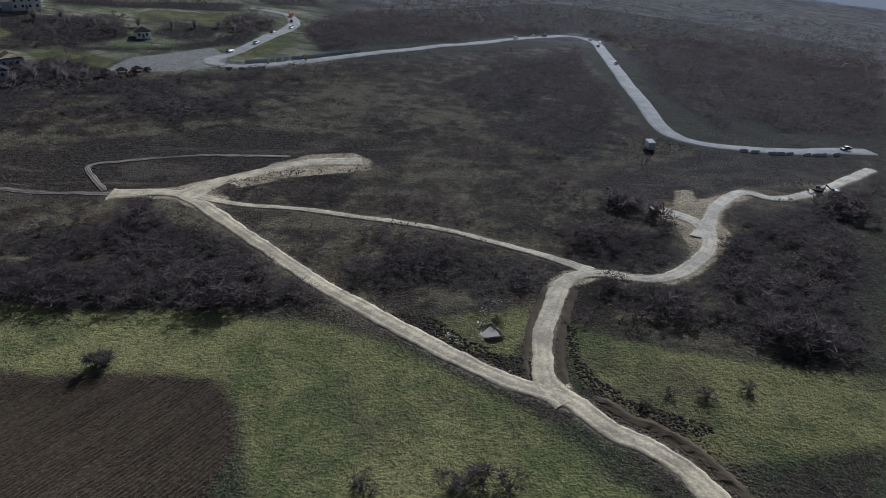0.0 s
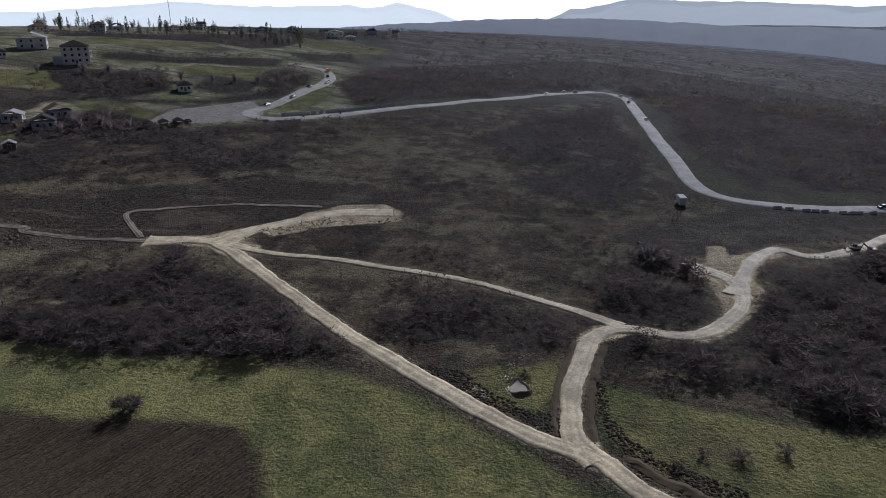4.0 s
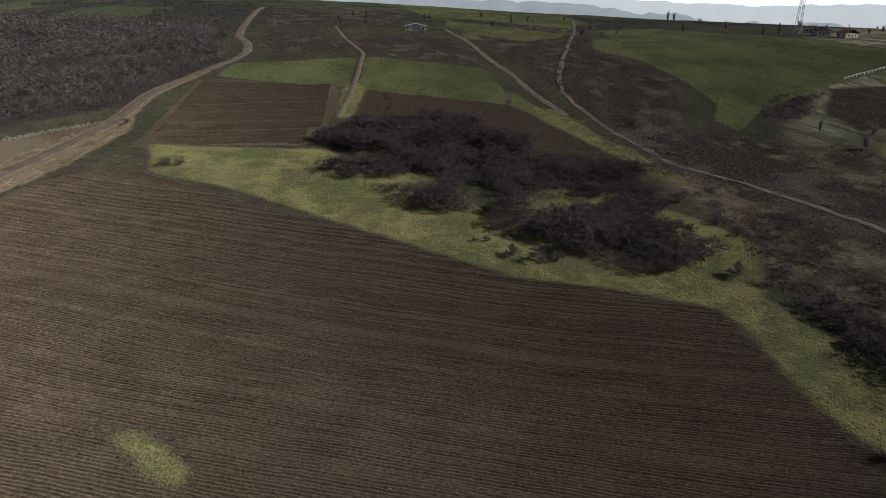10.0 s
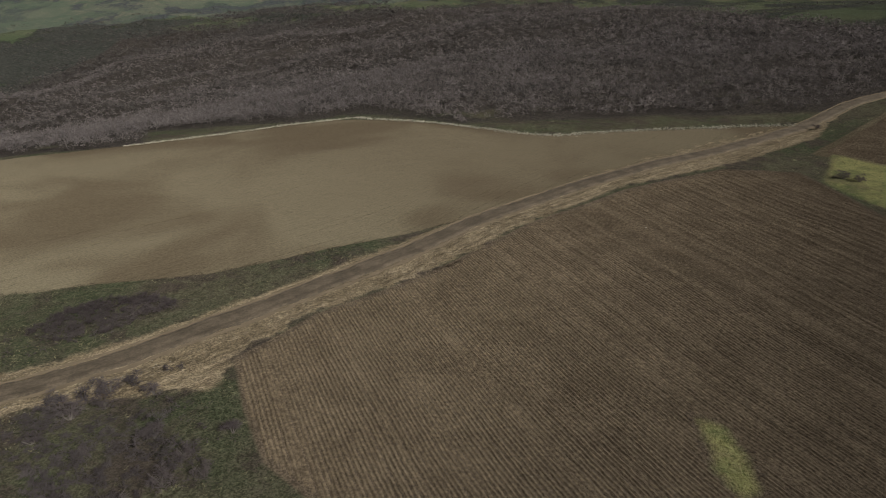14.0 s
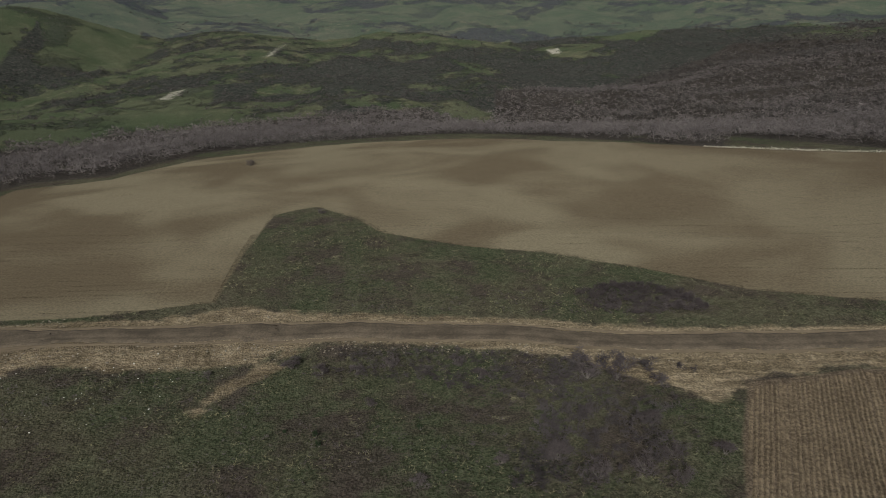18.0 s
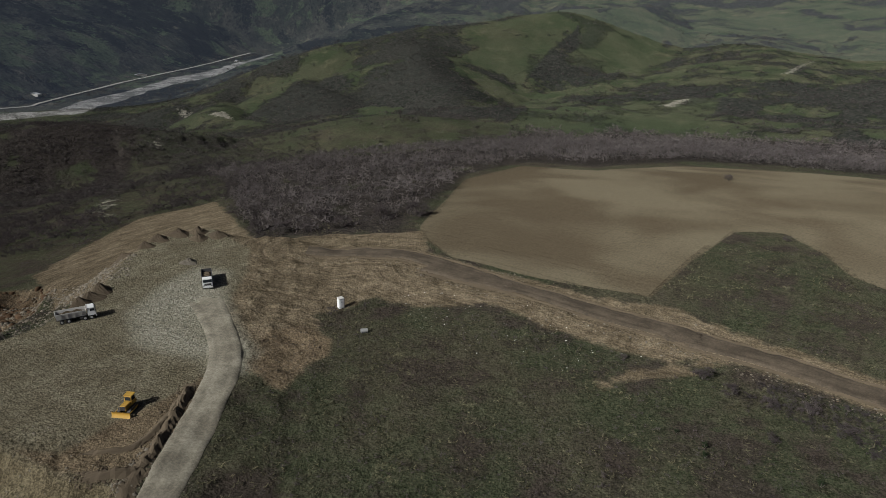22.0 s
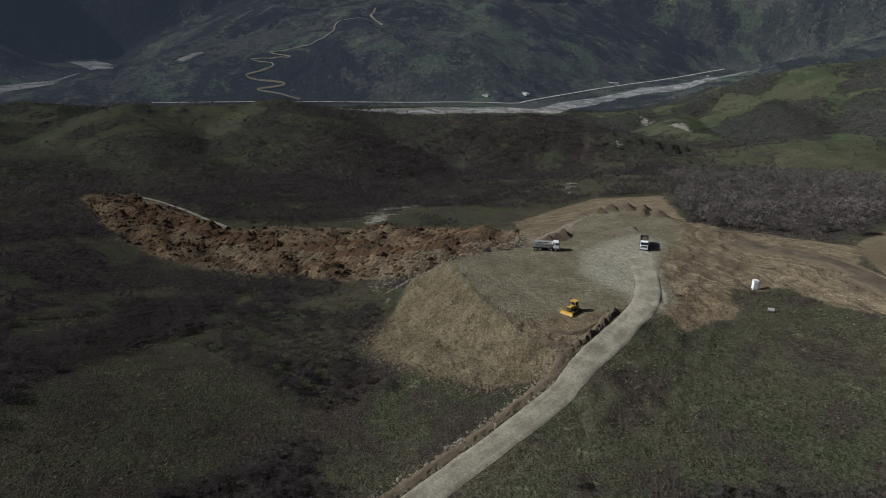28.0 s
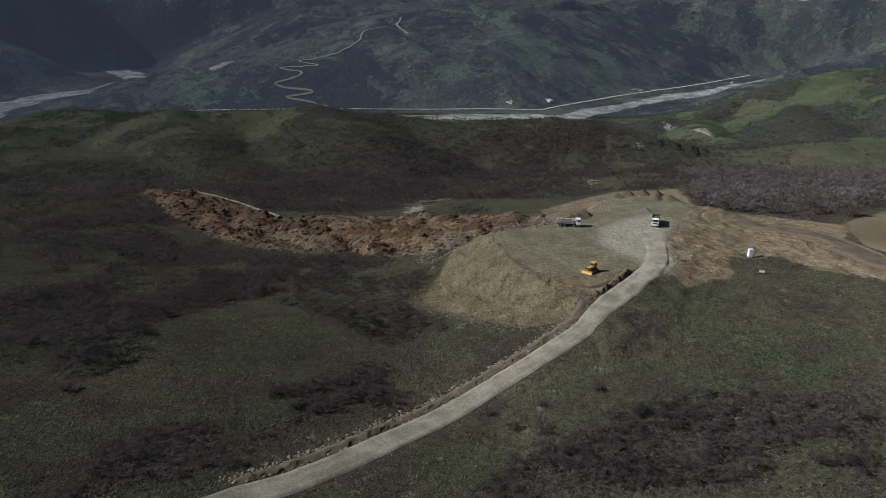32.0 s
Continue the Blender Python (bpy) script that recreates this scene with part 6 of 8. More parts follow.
for s in range(5):
    v, t = twig_crown(100 + s, 480, 11, 0.72, 0.011, 0.2)
    crown = tri_mesh("crown", v, t, TWIGS["scrub"])
    crown.attributes.new("shade", "FLOAT", "POINT").data.foreach_set("value", np.full(len(v), 0.35 + 0.1 * s, np.float32))
    g = np.random.RandomState(200 + s)
    sv, sf = [], []
    for k in range(8):
        e = np.array([g.normal(0, 0.2), g.normal(0, 0.2), g.uniform(0.45, 0.75)])
        for c in range(3):
            th = c * 2.1
            sv.append((0.03 * math.cos(th) + e[0] * 0.05, 0.03 * math.sin(th) + e[1] * 0.05, -0.08))
        sv.append(tuple(e))
        b = len(sv) - 4
        sf += [(b, b + 1, b + 3), (b + 1, b + 2, b + 3), (b + 2, b, b + 3)]
    SHRUB_MESHES.append((mesh_of("stems", sv, sf, BARK), crown))


def shrub(x, y, size, label="lone leafless thorn bush in the meadow", name="shrub", wide=1.15, group=""):
    k = int(abs(x * 7 + y * 3)) % len(SHRUB_MESHES)
    ob = new(name, SHRUB_MESHES[k][0])
    crown = new("crown", SHRUB_MESHES[k][1])
    crown.parent = ob
    ob.matrix_world = Matrix.LocRotScale((x, y, on_ground(x, y)), Euler((0, 0, (x * 3.7 + y) % 6.28)), (size * wide * 1.5, size * wide * 1.5, size * 1.25))
    return tagged(ob, label, "bush", group)


# ---------------------------------------------------------------- bushes that stand alone
SHRUBS = [(-53.5, -108.3, 3.4), (-58.8, -106.7, 2.6), (-58.0, -92.0, 2.6), (-65.9, -82.1, 2.2), (-51.3, -81.3, 2.8), (-38.8, -86.8, 2.8), (-43.7, -81.3, 2.8), (-55.9, -77.4, 2.2), (-49.2, -97.7, 1.6), (-57.5, -83.7, 2.2), (1.9, -126.5, 2.4), (-3.8, -123.1, 2), (-10.5, -121.7, 1.8), (-17.4, -122.7, 2.2), (-30.7, -120.8, 2.2), (-23.7, -119.2, 1.6), (18.1, -127.0, 1.2), (-33.6, -114.0, 2), (-11.7, -109.9, 1.4), (-46.3, -107.1, 2.4), (-62.5, -110.4, 2.6), (-66.4, -103.3, 2.2), (-38.7, -87.5, 2.6), (-16.5, -86.3, 1.8), (-30.0, -88.2, 1.6), (42.6, 93.9, 2.0), (50.3, 95.9, 2.0), (31.7, 91.3, 1.5), (-61.4, 104.1, 3.0), (-11.2, 73.0, 2.6)]
SHRUBS += [(1.1, 72.8, 2.6), (5.0, 74.2, 2.8), (8.8, 73.2, 2.6), (36.8, 94.5, 1.2), (-59.7, 103.9, 3.0), (-180.8, 151.5, 3.6), (-162.2, 151.9, 3), (-152.0, 151.1, 2.2), (-130.5, 132.1, 3.6), (-159.3, 88.2, 3.6), (-164.9, 84.0, 3), (-157.7, 93.6, 2.8), (-186.5, 95.3, 2.6), (-173.9, 136.6, 2), (-177.4, 81.3, 1.4), (-178.3, 78.2, 1.2), (-280.0, -6.4, 3.0), (-278.7, -1.2, 2.6), (-347.9, -22.1, 2.0), (72.6, 24.7, 2.2), (74.6, 19.0, 2.4), (67.1, 16.2, 2), (64.9, 31.6, 2.2), (71.4, 34.7, 2), (61.2, 27.9, 1.8), (42.0, -28.0, 1.5), (31.4, -29.7, 1.6), (30.7, -47.1, 1.8), (23.8, -46.2, 2), (17.9, -48.9, 2)]
SHRUBS += [(18.6, -60.9, 1.8), (10.3, -59.8, 2), (46.9, -4.9, 1.4), (38.9, -5.4, 1.6), (26.3, -8.4, 1.8), (42.7, -14.4, 1.3), (15.7, -32.1, 2.2), (8.4, -35.3, 2.2), (4.3, -47.3, 2.2), (10.9, -67.2, 2), (140.0, 59.7, 2.2), (119.3, 66.7, 2), (87.8, 73.1, 2), (136.5, 49.5, 2), (121.1, 81.7, 2.6), (15.2, -323.5, 2.6), (-10.3, -220.9, 1.6), (141.5, -168.8, 4.5), (133.1, -170.8, 4), (124.1, -178.4, 4), (115.3, -190.1, 4.5), (105.6, -197.2, 5), (155.6, -172.9, 4), (138.4, -184.4, 4.5)]
CONIFERS = [(-1.7, -99.9, 1.7), (-19.1, -100.3, 1.6), (3.7, -105.1, 1.2), (-1.3, -102.6, 1.6), (8.9, -108.1, 0.9)]
MOUNTAIN_TRACK = [(2340, -656), (2396, -606), (2451, -540), (2436, -632), (2530, -520), (2546, -625), (2653, -571), (2595, -699), (2691, -660), (2700, -846), (2780, -930), (2875, -1003), (2850, -1119), (2789, -1150), (2930, -1158), (3006, -1211)]
SLIP_EDGE = [(455.9, 39.3), (440.7, 14.0), (396.3, -5.5), (353.3, -15.3), (317.7, -22.5)]
VALLEY_SHEDS = [(2125.1, -1423.3), (2122.9, -1260.8), (2296.1, -1982.6), (2399.0, -2646.3)]
for x, y, s in SHRUBS:
    shrub(x, y, s, "leafless grey-brown thorn bush on rough grass", group="lone bushes")
for x, y, s in CONIFERS:
    v, t = brush(int(x * 10) % 900, 150, 0.45, 1.0, 0.035, 0.9, 6)
    stem, _ = SHRUB_MESHES[0]
    ob = new("small_pine", stem)
    crown = new("crown", tri_mesh("crown", v, t, TWIGS["evergreen"]))
    crown.parent = ob
    ob.matrix_world = Matrix.LocRotScale((x, y, on_ground(x, y)), None, (s, s, s))
    tagged(ob, "young dark green conifer in rough pasture", "tree", "young conifers")


# pale tracks and roads on the far side of the valley
ribbon("road_mountain", MOUNTAIN_TRACK, 7.5, ROAD_MATS["gravel"], 4.0, "pale zigzag track up the far mountain", "track", 12.0, 0.5)
bank = beside(RIVER[3:], 150, 40.0)
ribbon("road_valley", [tuple(q) for q in bank[::4]], 9.0, ROAD_MATS["asphalt"], 3.0, "grey valley road beside the river", "road", 20.0, 0.2)
ribbon("road_slip", SLIP_EDGE, 1.8, ROAD_MATS["gravel"], 0.5, "pale scraped edge above the tipped soil", "track", 1.5, 0.9)
# ---------------------------------------------------------------- furrows
def furrows(name, poly, turn, spacing, wide, tall, step, wobble, seed, label, inner=0.0, reach=400.0):
    """Ridges of turned soil running across a field, each a low prism that follows the land."""
    n = np.array((math.cos(radians(turn)), math.sin(radians(turn))))
    d = np.array((-n[1], n[0]))
    q = np.array(poly)
    s0, s1 = (q @ n).min(), (q @ n).max()
    u0, u1 = (q @ d).min(), (q @ d).max()
    s, u = np.meshgrid(np.arange(s0, s1, spacing), np.arange(u0, u1, step), indexing="ij")
    g = np.random.RandomState(seed)
    s = s + g.uniform(-0.12, 0.12, s.shape) * spacing + wobble * swell(u, s, 70, seed) + g.uniform(-0.12, 0.12, (len(s), 1)) * spacing
    px, py = s * n[0] + u * d[0], s * n[1] + u * d[1]
    ok = (signed_distance(px.ravel(), py.ravel(), poly) < -inner - 0.4).reshape(s.shape) & (np.hypot(px, py) < reach) & (land_distance(px.ravel(), py.ravel(), "green") > 1.0).reshape(s.shape)
    up = tall * (0.75 + 0.5 * g.uniform(0, 1, s.shape)) * g.choice((0.45, 0.9, 1.0, 1.15), (len(s), 1)) * (1 + 0.16 * swell(px, py, 9, seed + 1))
    rows = []
    for off, rise in ((-0.5, -0.06), (0.06, 1.0), (0.5, -0.06)):
        x, y = px + n[0] * off * wide, py + n[1] * off * wide
        rows.append(np.stack([x, y, height(x.ravel(), y.ravel()).reshape(x.shape) + up * rise + 0.02], -1))
    v = np.stack(rows, 2)
    m, k = s.shape
    idx = np.arange(m * k * 3).reshape(m, k, 3)
    use = ok[:, :-1] & ok[:, 1:]
    a, b, c = (idx[:, :-1, j][use] for j in range(3))
    a2, b2, c2 = (idx[:, 1:, j][use] for j in range(3))
    tris = np.concatenate([np.stack(t, 1) for t in ((a, b, b2), (a, b2, a2), (b, c, c2), (b, c2, b2))])
    v = v.reshape(-1, 3)
    keep = np.unique(tris)
    remap = np.zeros(len(v), np.int64)
    remap[keep] = np.arange(len(keep))
    ob = new(name, tri_mesh(name, v[keep], remap[tris], SOIL if "tan" not in name else TAN_SOIL))
    ob.name = "furrows"
    ob.data.polygons.foreach_set("use_smooth", np.zeros(len(ob.data.polygons), bool))
    return tagged(ob, label, "furrows", kind="stuff")


n = Nodes("turned_soil", 0.95)
lie = n.node("SeparateXYZ")
n.put(lie.inputs[0], n.place())
# darker towards +y, as on the ground below the furrows
y_tone = n.ramp(n.math("MULTIPLY_ADD", n.noise(40, 3.0), 60.0, lie.outputs[1]), -60.0, 95.0, 0.0, 0.72)
crumb = n.grey(n.ramp(n.noise(0.7, 3.0, rough=0.7), 0.36, 0.64, 0.76, 1.26))
SOIL = n.finish(n.mix(1.0, n.mix(y_tone, n.mix(n.ramp(n.math("MULTIPLY_ADD", n.noise(0.9, 4.0, rough=0.65), 0.7, n.math("MULTIPLY", n.noise(11, 3.0), 0.3)), 0.38, 0.64), (0.072, 0.054, 0.034), (0.128, 0.098, 0.063)), (0.036, 0.028, 0.02)), crumb, "MULTIPLY"), n.noise(0.5, 4.0, rough=0.7), 1.0, 0.35)
n = Nodes("tilled_tan_soil", 0.95)
sep = n.node("SeparateXYZ")
n.put(sep.inputs[0], n.place())
west = n.ramp(n.math("MULTIPLY_ADD", n.noise(70, 3.0), 90.0, sep.outputs[0]), -40.0, -200.0, 0.0, 0.45)
crumb = n.grey(n.ramp(n.noise(0.6, 2.0, rough=0.7), 0.38, 0.62, 0.86, 1.13))
TAN_SOIL = n.finish(n.mix(1.0, n.mix(west, n.mix(n.ramp(n.noise(62, 2.0, warp=0.6), 0.38, 0.62), (0.074, 0.058, 0.036), (0.116, 0.097, 0.062)), (0.062, 0.047, 0.03)), crumb, "MULTIPLY"), n.noise(0.25, 3.0), 0.9, 0.08)
furrows("furrows", LAND["soil"]["plough_near"], -35, 0.82, 0.68, 0.15, 1.7, 4.0, 601, "parallel furrows of dark ploughed soil", 0.6, 330)
furrows("furrows", LAND["tan"]["plough_far"], 165, 2.2, 1.9, 0.45, 6.0, 3.0, 603, "broad furrows of a ploughed field by the track", 1.5, 600)
furrows("furrows_tan", LAND["tan"]["field_upper"], 80, 1.5, 1.4, 0.045, 2.4, 5.0, 605, "fine drill rows in a tan tilled field", -0.2, 420)

# ---------------------------------------------------------------- spoil, rubble and stones
def rock_shape(seed, flat=0.7):
    bm = bmesh.new()
    bmesh.ops.create_icosphere(bm, subdivisions=1, radius=0.5)
    g = np.random.RandomState(seed)
    v = np.array([p.co for p in bm.verts]) * g.uniform(0.62, 1.25, (len(bm.verts), 1)) * (1, g.uniform(0.6, 1), flat)
    t = np.array([[q.index for q in f.verts] for f in bm.faces])
    bm.free()
    return v, t


ROCKS = [rock_shape(300 + s) for s in range(7)]


def stone_band(name, line, off, spread, count, lo, hi, mat, label, seed, part_of=(0.0, 1.0)):
    g = np.random.RandomState(seed)
    c = beside(line, off)
    k = (g.uniform(part_of[0], part_of[1], count) * (len(c) - 1)).astype(int)
    p = c[k] + g.normal(0, spread, (count, 2))
    size = lo + (hi - lo) * g.uniform(0, 1, count) ** 2.5
    return scatter_mesh(name, p, size, ROCKS, mat, label, "rubble", seed, 0.1)


def stone_patch(name, poly, count, lo, hi, mat, label, seed, category="rubble"):
    g = np.random.RandomState(seed)
    q = np.array(poly)
    p = g.uniform(q.min(0), q.max(0), (count * 4, 2))
    p = p[signed_distance(p[:, 0], p[:, 1], poly) < 1.5 * swell(p[:, 0], p[:, 1], 4, seed)][:count]
    size = lo + (hi - lo) * g.uniform(0, 1, len(p)) ** 2.2
    return scatter_mesh(name, p, size, ROCKS, mat, label, category, seed, 0.12)


def ridge(name, line, width, tall, mat, label, seed, step=0.7):
    """A bank of pushed-up earth with an uneven crest."""
    c = smooth_line(line, step)
    d = np.gradient(c, axis=0)
    d /= np.linalg.norm(d, axis=1, keepdims=True) + 1e-9
    side = np.stack([-d[:, 1], d[:, 0]], 1)
    prof = np.array([-0.5, -0.32, -0.14, 0.0, 0.14, 0.32, 0.5])
    rise = np.array([-0.15, 0.4, 0.85, 1.0, 0.85, 0.4, -0.15])
    shake = np.random.RandomState(seed).uniform(0.72, 1.3, (len(c), len(prof), 1))
    pts = (c[:, None] + side[:, None] * prof[None, :, None] * shake * width).reshape(-1, 2)
    end = np.clip(np.minimum(np.arange(len(c)), np.arange(len(c))[::-1]) / 4, 0, 1)
    up = (rise[None] * end[:, None] * (1 + 0.6 * swell(pts[:, 0], pts[:, 1], 2.3, seed).reshape(len(c), -1)) * tall).ravel()
    z = height(pts[:, 0], pts[:, 1]) + up + 0.5 * swell(pts[:, 0], pts[:, 1], 0.8, seed + 1) * tall * np.clip(up, 0, 1) - 0.05
    n = len(prof)
    faces = [(k * n + j, (k + 1) * n + j, (k + 1) * n + j + 1, k * n + j + 1) for k in range(len(c) - 1) for j in range(n - 1)]
    ob = new(name, mesh_of(name, np.column_stack([pts, z]), faces, mat))
    return tagged(ob, label, "bank")


R_ = {k: v[2] for k, v in ROADS.items()}
ridge("spoil_bank", beside(R_["track_main"][:6], -4.4, 4), 2.8, 0.45, CLOD, "bank of dark broken earth beside the limestone track", 51)
ridge("spoil_bank", beside(R_["track_loop"][1:6], -3.2, 4), 2.0, 0.4, CLOD, "dark earth bank along the curving limestone track", 53)
ridge("spoil_bank", beside(R_["track_loop"][1:6], 2.9, 4), 1.4, 0.3, CLOD, "dark earth bank along the curving limestone track", 55)
ridge("rubble_bank", beside(R_["pad_road"][1:9], 5.0, 4), 3.0, 0.5, CLOD, "bank of broken rock along the gravel haul road", 61)
ridge("earth_berm", [(84.5, -48.2), (78.4, -53.0), (81.2, -61.0), (89.6, -76.6)], 2.6, 0.9, CLOD, "safety berm of pushed earth at the edge of the tip", 63)
ridge("earth_berm", [(90.0, -52.0), (83.5, -57.0), (85.0, -66.0), (88.0, -72.0)], 2.0, 0.5, CLOD, "low windrow of graded soil on the tip", 65)
for s, off in ((67, 3.9), (69, -3.9)):
    ridge("verge_bank", beside(R_["haul_road"][5:], off, 5), 1.3, 0.3, CLOD, "crumbling earth bank along the dirt haul road", s, 1.0)
stone_band("rubble", R_["track_main"][:6], -5.0, 1.3, 900, 0.2, 0.9, CLOD, "dark clods of broken earth beside the track", 71)
stone_patch("wet_clods", [(23.0, 115.5), (24.4, 114.4), (23.8, 106.8), (25.2, 98.7), (28.6, 93.9), (35.4, 89.5), (40.9, 85.8), (36.0, 85.1), (29.5, 90.4), (24.8, 94.6), (22.6, 101.5), (22.4, 108.4)], 1500, 0.2, 1.0, WET_CLOD, "black wet clods pushed up beside the track", 101)
stone_patch("wet_clods", [(-10.3, 119.2), (-1.7, 117.3), (1.5, 112.2), (6.4, 108.8), (14.3, 102.8), (15.7, 97.2), (12.8, 98.5), (4.4, 103.7), (-3.5, 111.4)], 1500, 0.2, 1.0, WET_CLOD, "black wet clods pushed up beside the track", 102)
stone_band("rubble", R_["track_loop"][1:7], -3.6, 0.9, 500, 0.15, 0.6, CLOD, "dark clods of broken earth beside the track", 72)
stone_band("rubble", R_["track_loop"][1:7], 3.2, 0.6, 350, 0.15, 0.5, CLOD, "dark clods of broken earth beside the track", 73)
stone_band("rubble", R_["track_main"], -2.6, 0.45, 900, 0.1, 0.4, CLOD, "small clods along the track edge", 74)
stone_band("rubble", R_["track_main"], 2.5, 0.45, 900, 0.1, 0.4, CLOD, "small clods along the track edge", 75)
stone_band("rubble", R_["pad_road"][1:9], 5.4, 1.1, 2600, 0.2, 1.2, STONE, "broken limestone rubble along the gravel road", 76)
stone_band("rubble", R_["pad_road"][1:9], -4.2, 0.7, 300, 0.1, 0.4, STONE, "scattered stones beside the gravel road", 77)
stone_band("rubble", R_["haul_road"][6:], 4.0, 0.8, 1600, 0.12, 0.55, CLOD, "earth clods along the dirt haul road", 78)
stone_band("rubble", R_["haul_road"][6:], -4.4, 1.0, 1600, 0.12, 0.6, CLOD, "earth clods along the dirt haul road", 79)
stone_band("rubble", R_["haul_road"][12:], 7.5, 1.6, 1000, 0.15, 0.7, STONE, "stones on the scraped verge of the haul road", 80)
stone_patch("landslip_clods", LAND["bare"]["slip"], 4200, 0.5, 3.2, RUST, "rust-brown clods of tipped soil down the slope", 81)
stone_band("berm_clods", [(84.5, -48.2), (78.4, -53.0), (81.2, -61.0), (89.6, -76.6)], 0.0, 1.1, 1300, 0.2, 1.0, CLOD, "dark clods tumbled along the safety berm", 98)
stone_band("verge_clods", beside(R_["haul_road"][14:], 6.2, 3), 0.0, 0.8, 1200, 0.15, 0.7, CLOD, "broken earth along the cut edge of the haul road", 99)
SLIP = LAND["bare"]["slip"]
mid = np.array(SLIP).mean(0)
for k in range(7):
    a, b = np.array(SLIP[1 + k % 5]), np.array(SLIP[-1 - k % 5])
    q = a + (b - a) * (0.25 + 0.07 * k)
    ridge("spoil_ridge", [tuple(q + (mid - q) * u + np.array((3.0 * math.sin(5 * u + k), 3.0 * math.cos(4 * u + k)))) for u in (0.0, 0.25, 0.5, 0.75)], 5.0, 1.6, RUST, "ridge of rust-brown tipped soil on the slope", 620 + 2 * k, 1.0)
RUBBLE = [(140, -42), (150, -40), (173, -41), (182, -58), (188, -73), (193, -110), (170, -120), (160, -125), (146, -112), (141, -88), (136, -60)]
stone_patch("tipped_rubble", RUBBLE, 4200, 0.3, 1.5, STONE, "grey tipped rock and rubble on the shoulder of the tip", 82)
stone_patch("tipped_rubble", LAND["fill"]["face"], 700, 0.15, 0.7, STONE, "loose stones on the face of the tip", 83)
stone_patch("churned_soil", [(97.5, -102.1), (83.2, -110.2), (76.0, -100.7), (73.8, -86.0), (83.2, -84.4)], 900, 0.2, 0.8, CLOD, "churned brown soil beside the haul road", 84)
stone_patch("pale_stones", [(78.6, -140.1), (17.0, -138.8), (11.2, -126.8), (32.7, -111.0), (65.0, -117.6)], 130, 0.14, 0.42, PALE_STONE, "pale stones scattered in the grass", 85, "stones")
stone_patch("tipped_rubble", [(112, -96), (150, -120), (160, -140), (140, -146), (110, -128)], 260, 0.12, 0.5, STONE, "stones strewn over the graded tip", 86)
stone_band("toe_rocks", LAND["fill"]["face"][1:7], 0.0, 1.5, 1500, 0.25, 1.2, CLOD, "clods and boulders along the foot of the tip", 87)
stone_patch("field_stones", LAND["soil"]["plough_near"], 120, 0.1, 0.3, PALE_STONE, "pale stones lying on the ploughed field", 89, "stones")


def heap(x, y, wide, tall, mat, label, seed):
    """One tipped load: a rough cone with a soft foot."""
    bm = bmesh.new()
    rings, seg = 6, 18
    g = np.random.RandomState(seed)
    rows = []
    for i in range(rings + 1):
        u = i / rings
        row = []
        for j in range(seg):
            th = 2 * math.pi * j / seg
            rr = wide * 0.5 * u * (1 + 0.16 * math.sin(3 * th + seed) + g.uniform(-0.07, 0.07))
            px, py = x + rr * math.cos(th) * 1.15, y + rr * math.sin(th)
            row.append(bm.verts.new((px, py, on_ground(px, py) + tall * (1 - u) ** 1.15 * g.uniform(0.86, 1.1) - 0.06)))
        rows.append(row)
    for a, b in zip(rows, rows[1:]):
        for j in range(seg):
            bm.faces.new((a[j], b[j], b[(j + 1) % seg], a[(j + 1) % seg]))
    me = bpy.data.meshes.new("soil_mound")
    bm.to_mesh(me)
    bm.free()
    me.materials.append(mat)
    return tagged(new("soil_mound", me), label, "heap", "tipped heaps")


for k, (x, y) in enumerate([(157, -126), (158, -132), (156, -138), (152, -142), (145, -143), (140, -94), (139, -90.5), (141.5, -98), (160, -120), (148, -138)]):
    heap(x, y, 5.4 + 0.6 * (k % 3), 1.7 + 0.2 * (k % 4), CLOD, "dark heap of tipped soil at the rim of the tip", 400 + k)
heap(136.5, -122.5, 4.6, 1.5, STONE, "pale heap of tipped gravel on the graded tip", 420)


# a small pool of muddy water ringed with pale stones, fed by a trickle
POND = [(6.9, 111.2), (7.6, 113.2), (8.3, 114.6), (9.2, 114.9), (9.4, 113.0), (10.5, 111.8), (10.4, 110.0), (8.9, 109.4), (7.3, 109.8)]
wm = Nodes("muddy_water", 0.75)
WATER = wm.finish(wm.mix(wm.noise(1.5), (0.08, 0.068, 0.05), (0.115, 0.1, 0.076)), wm.noise(0.5), 0.1, 0.02)
wm.bsdf.inputs["Specular IOR Level"].default_value = 0.15
ring = smooth_line(POND + POND[:1], 0.6)
level = on_ground(8.8, 112.0) + 0.1
pool = new("pool", mesh_of("pool", [(px, py, level) for px, py in ring[:-1]], [tuple(range(len(ring) - 1))], WATER))
if pool.data.polygons[0].normal.z < 0:
    pool.data.flip_normals()
tagged(pool, "shallow muddy pool below the track", "pool", kind="structure")
ridge("pool_bank", [tuple(q) for q in ring[::3]], 1.2, 0.5, CLOD, "low earth bank round the muddy pool", 91, 0.6)
stone_band("pool_stones", [tuple(q) for q in ring[::3]], 0.0, 0.35, 260, 0.15, 0.5, PALE_STONE, "pale stones ringing the pool", 92)
stone_band("pool_stones", [(6.9, 115), (7.8, 119), (8.3, 122), (11.5, 124), (13, 125)], 0.0, 0.5, 120, 0.12, 0.45, PALE_STONE, "pale stones along a trickle of water", 93)
stone_band("pool_stones", [(0, 112), (2.5, 110), (4.5, 108.6)], 0.0, 0.8, 110, 0.12, 0.45, PALE_STONE, "pale stones beside the pool", 94)

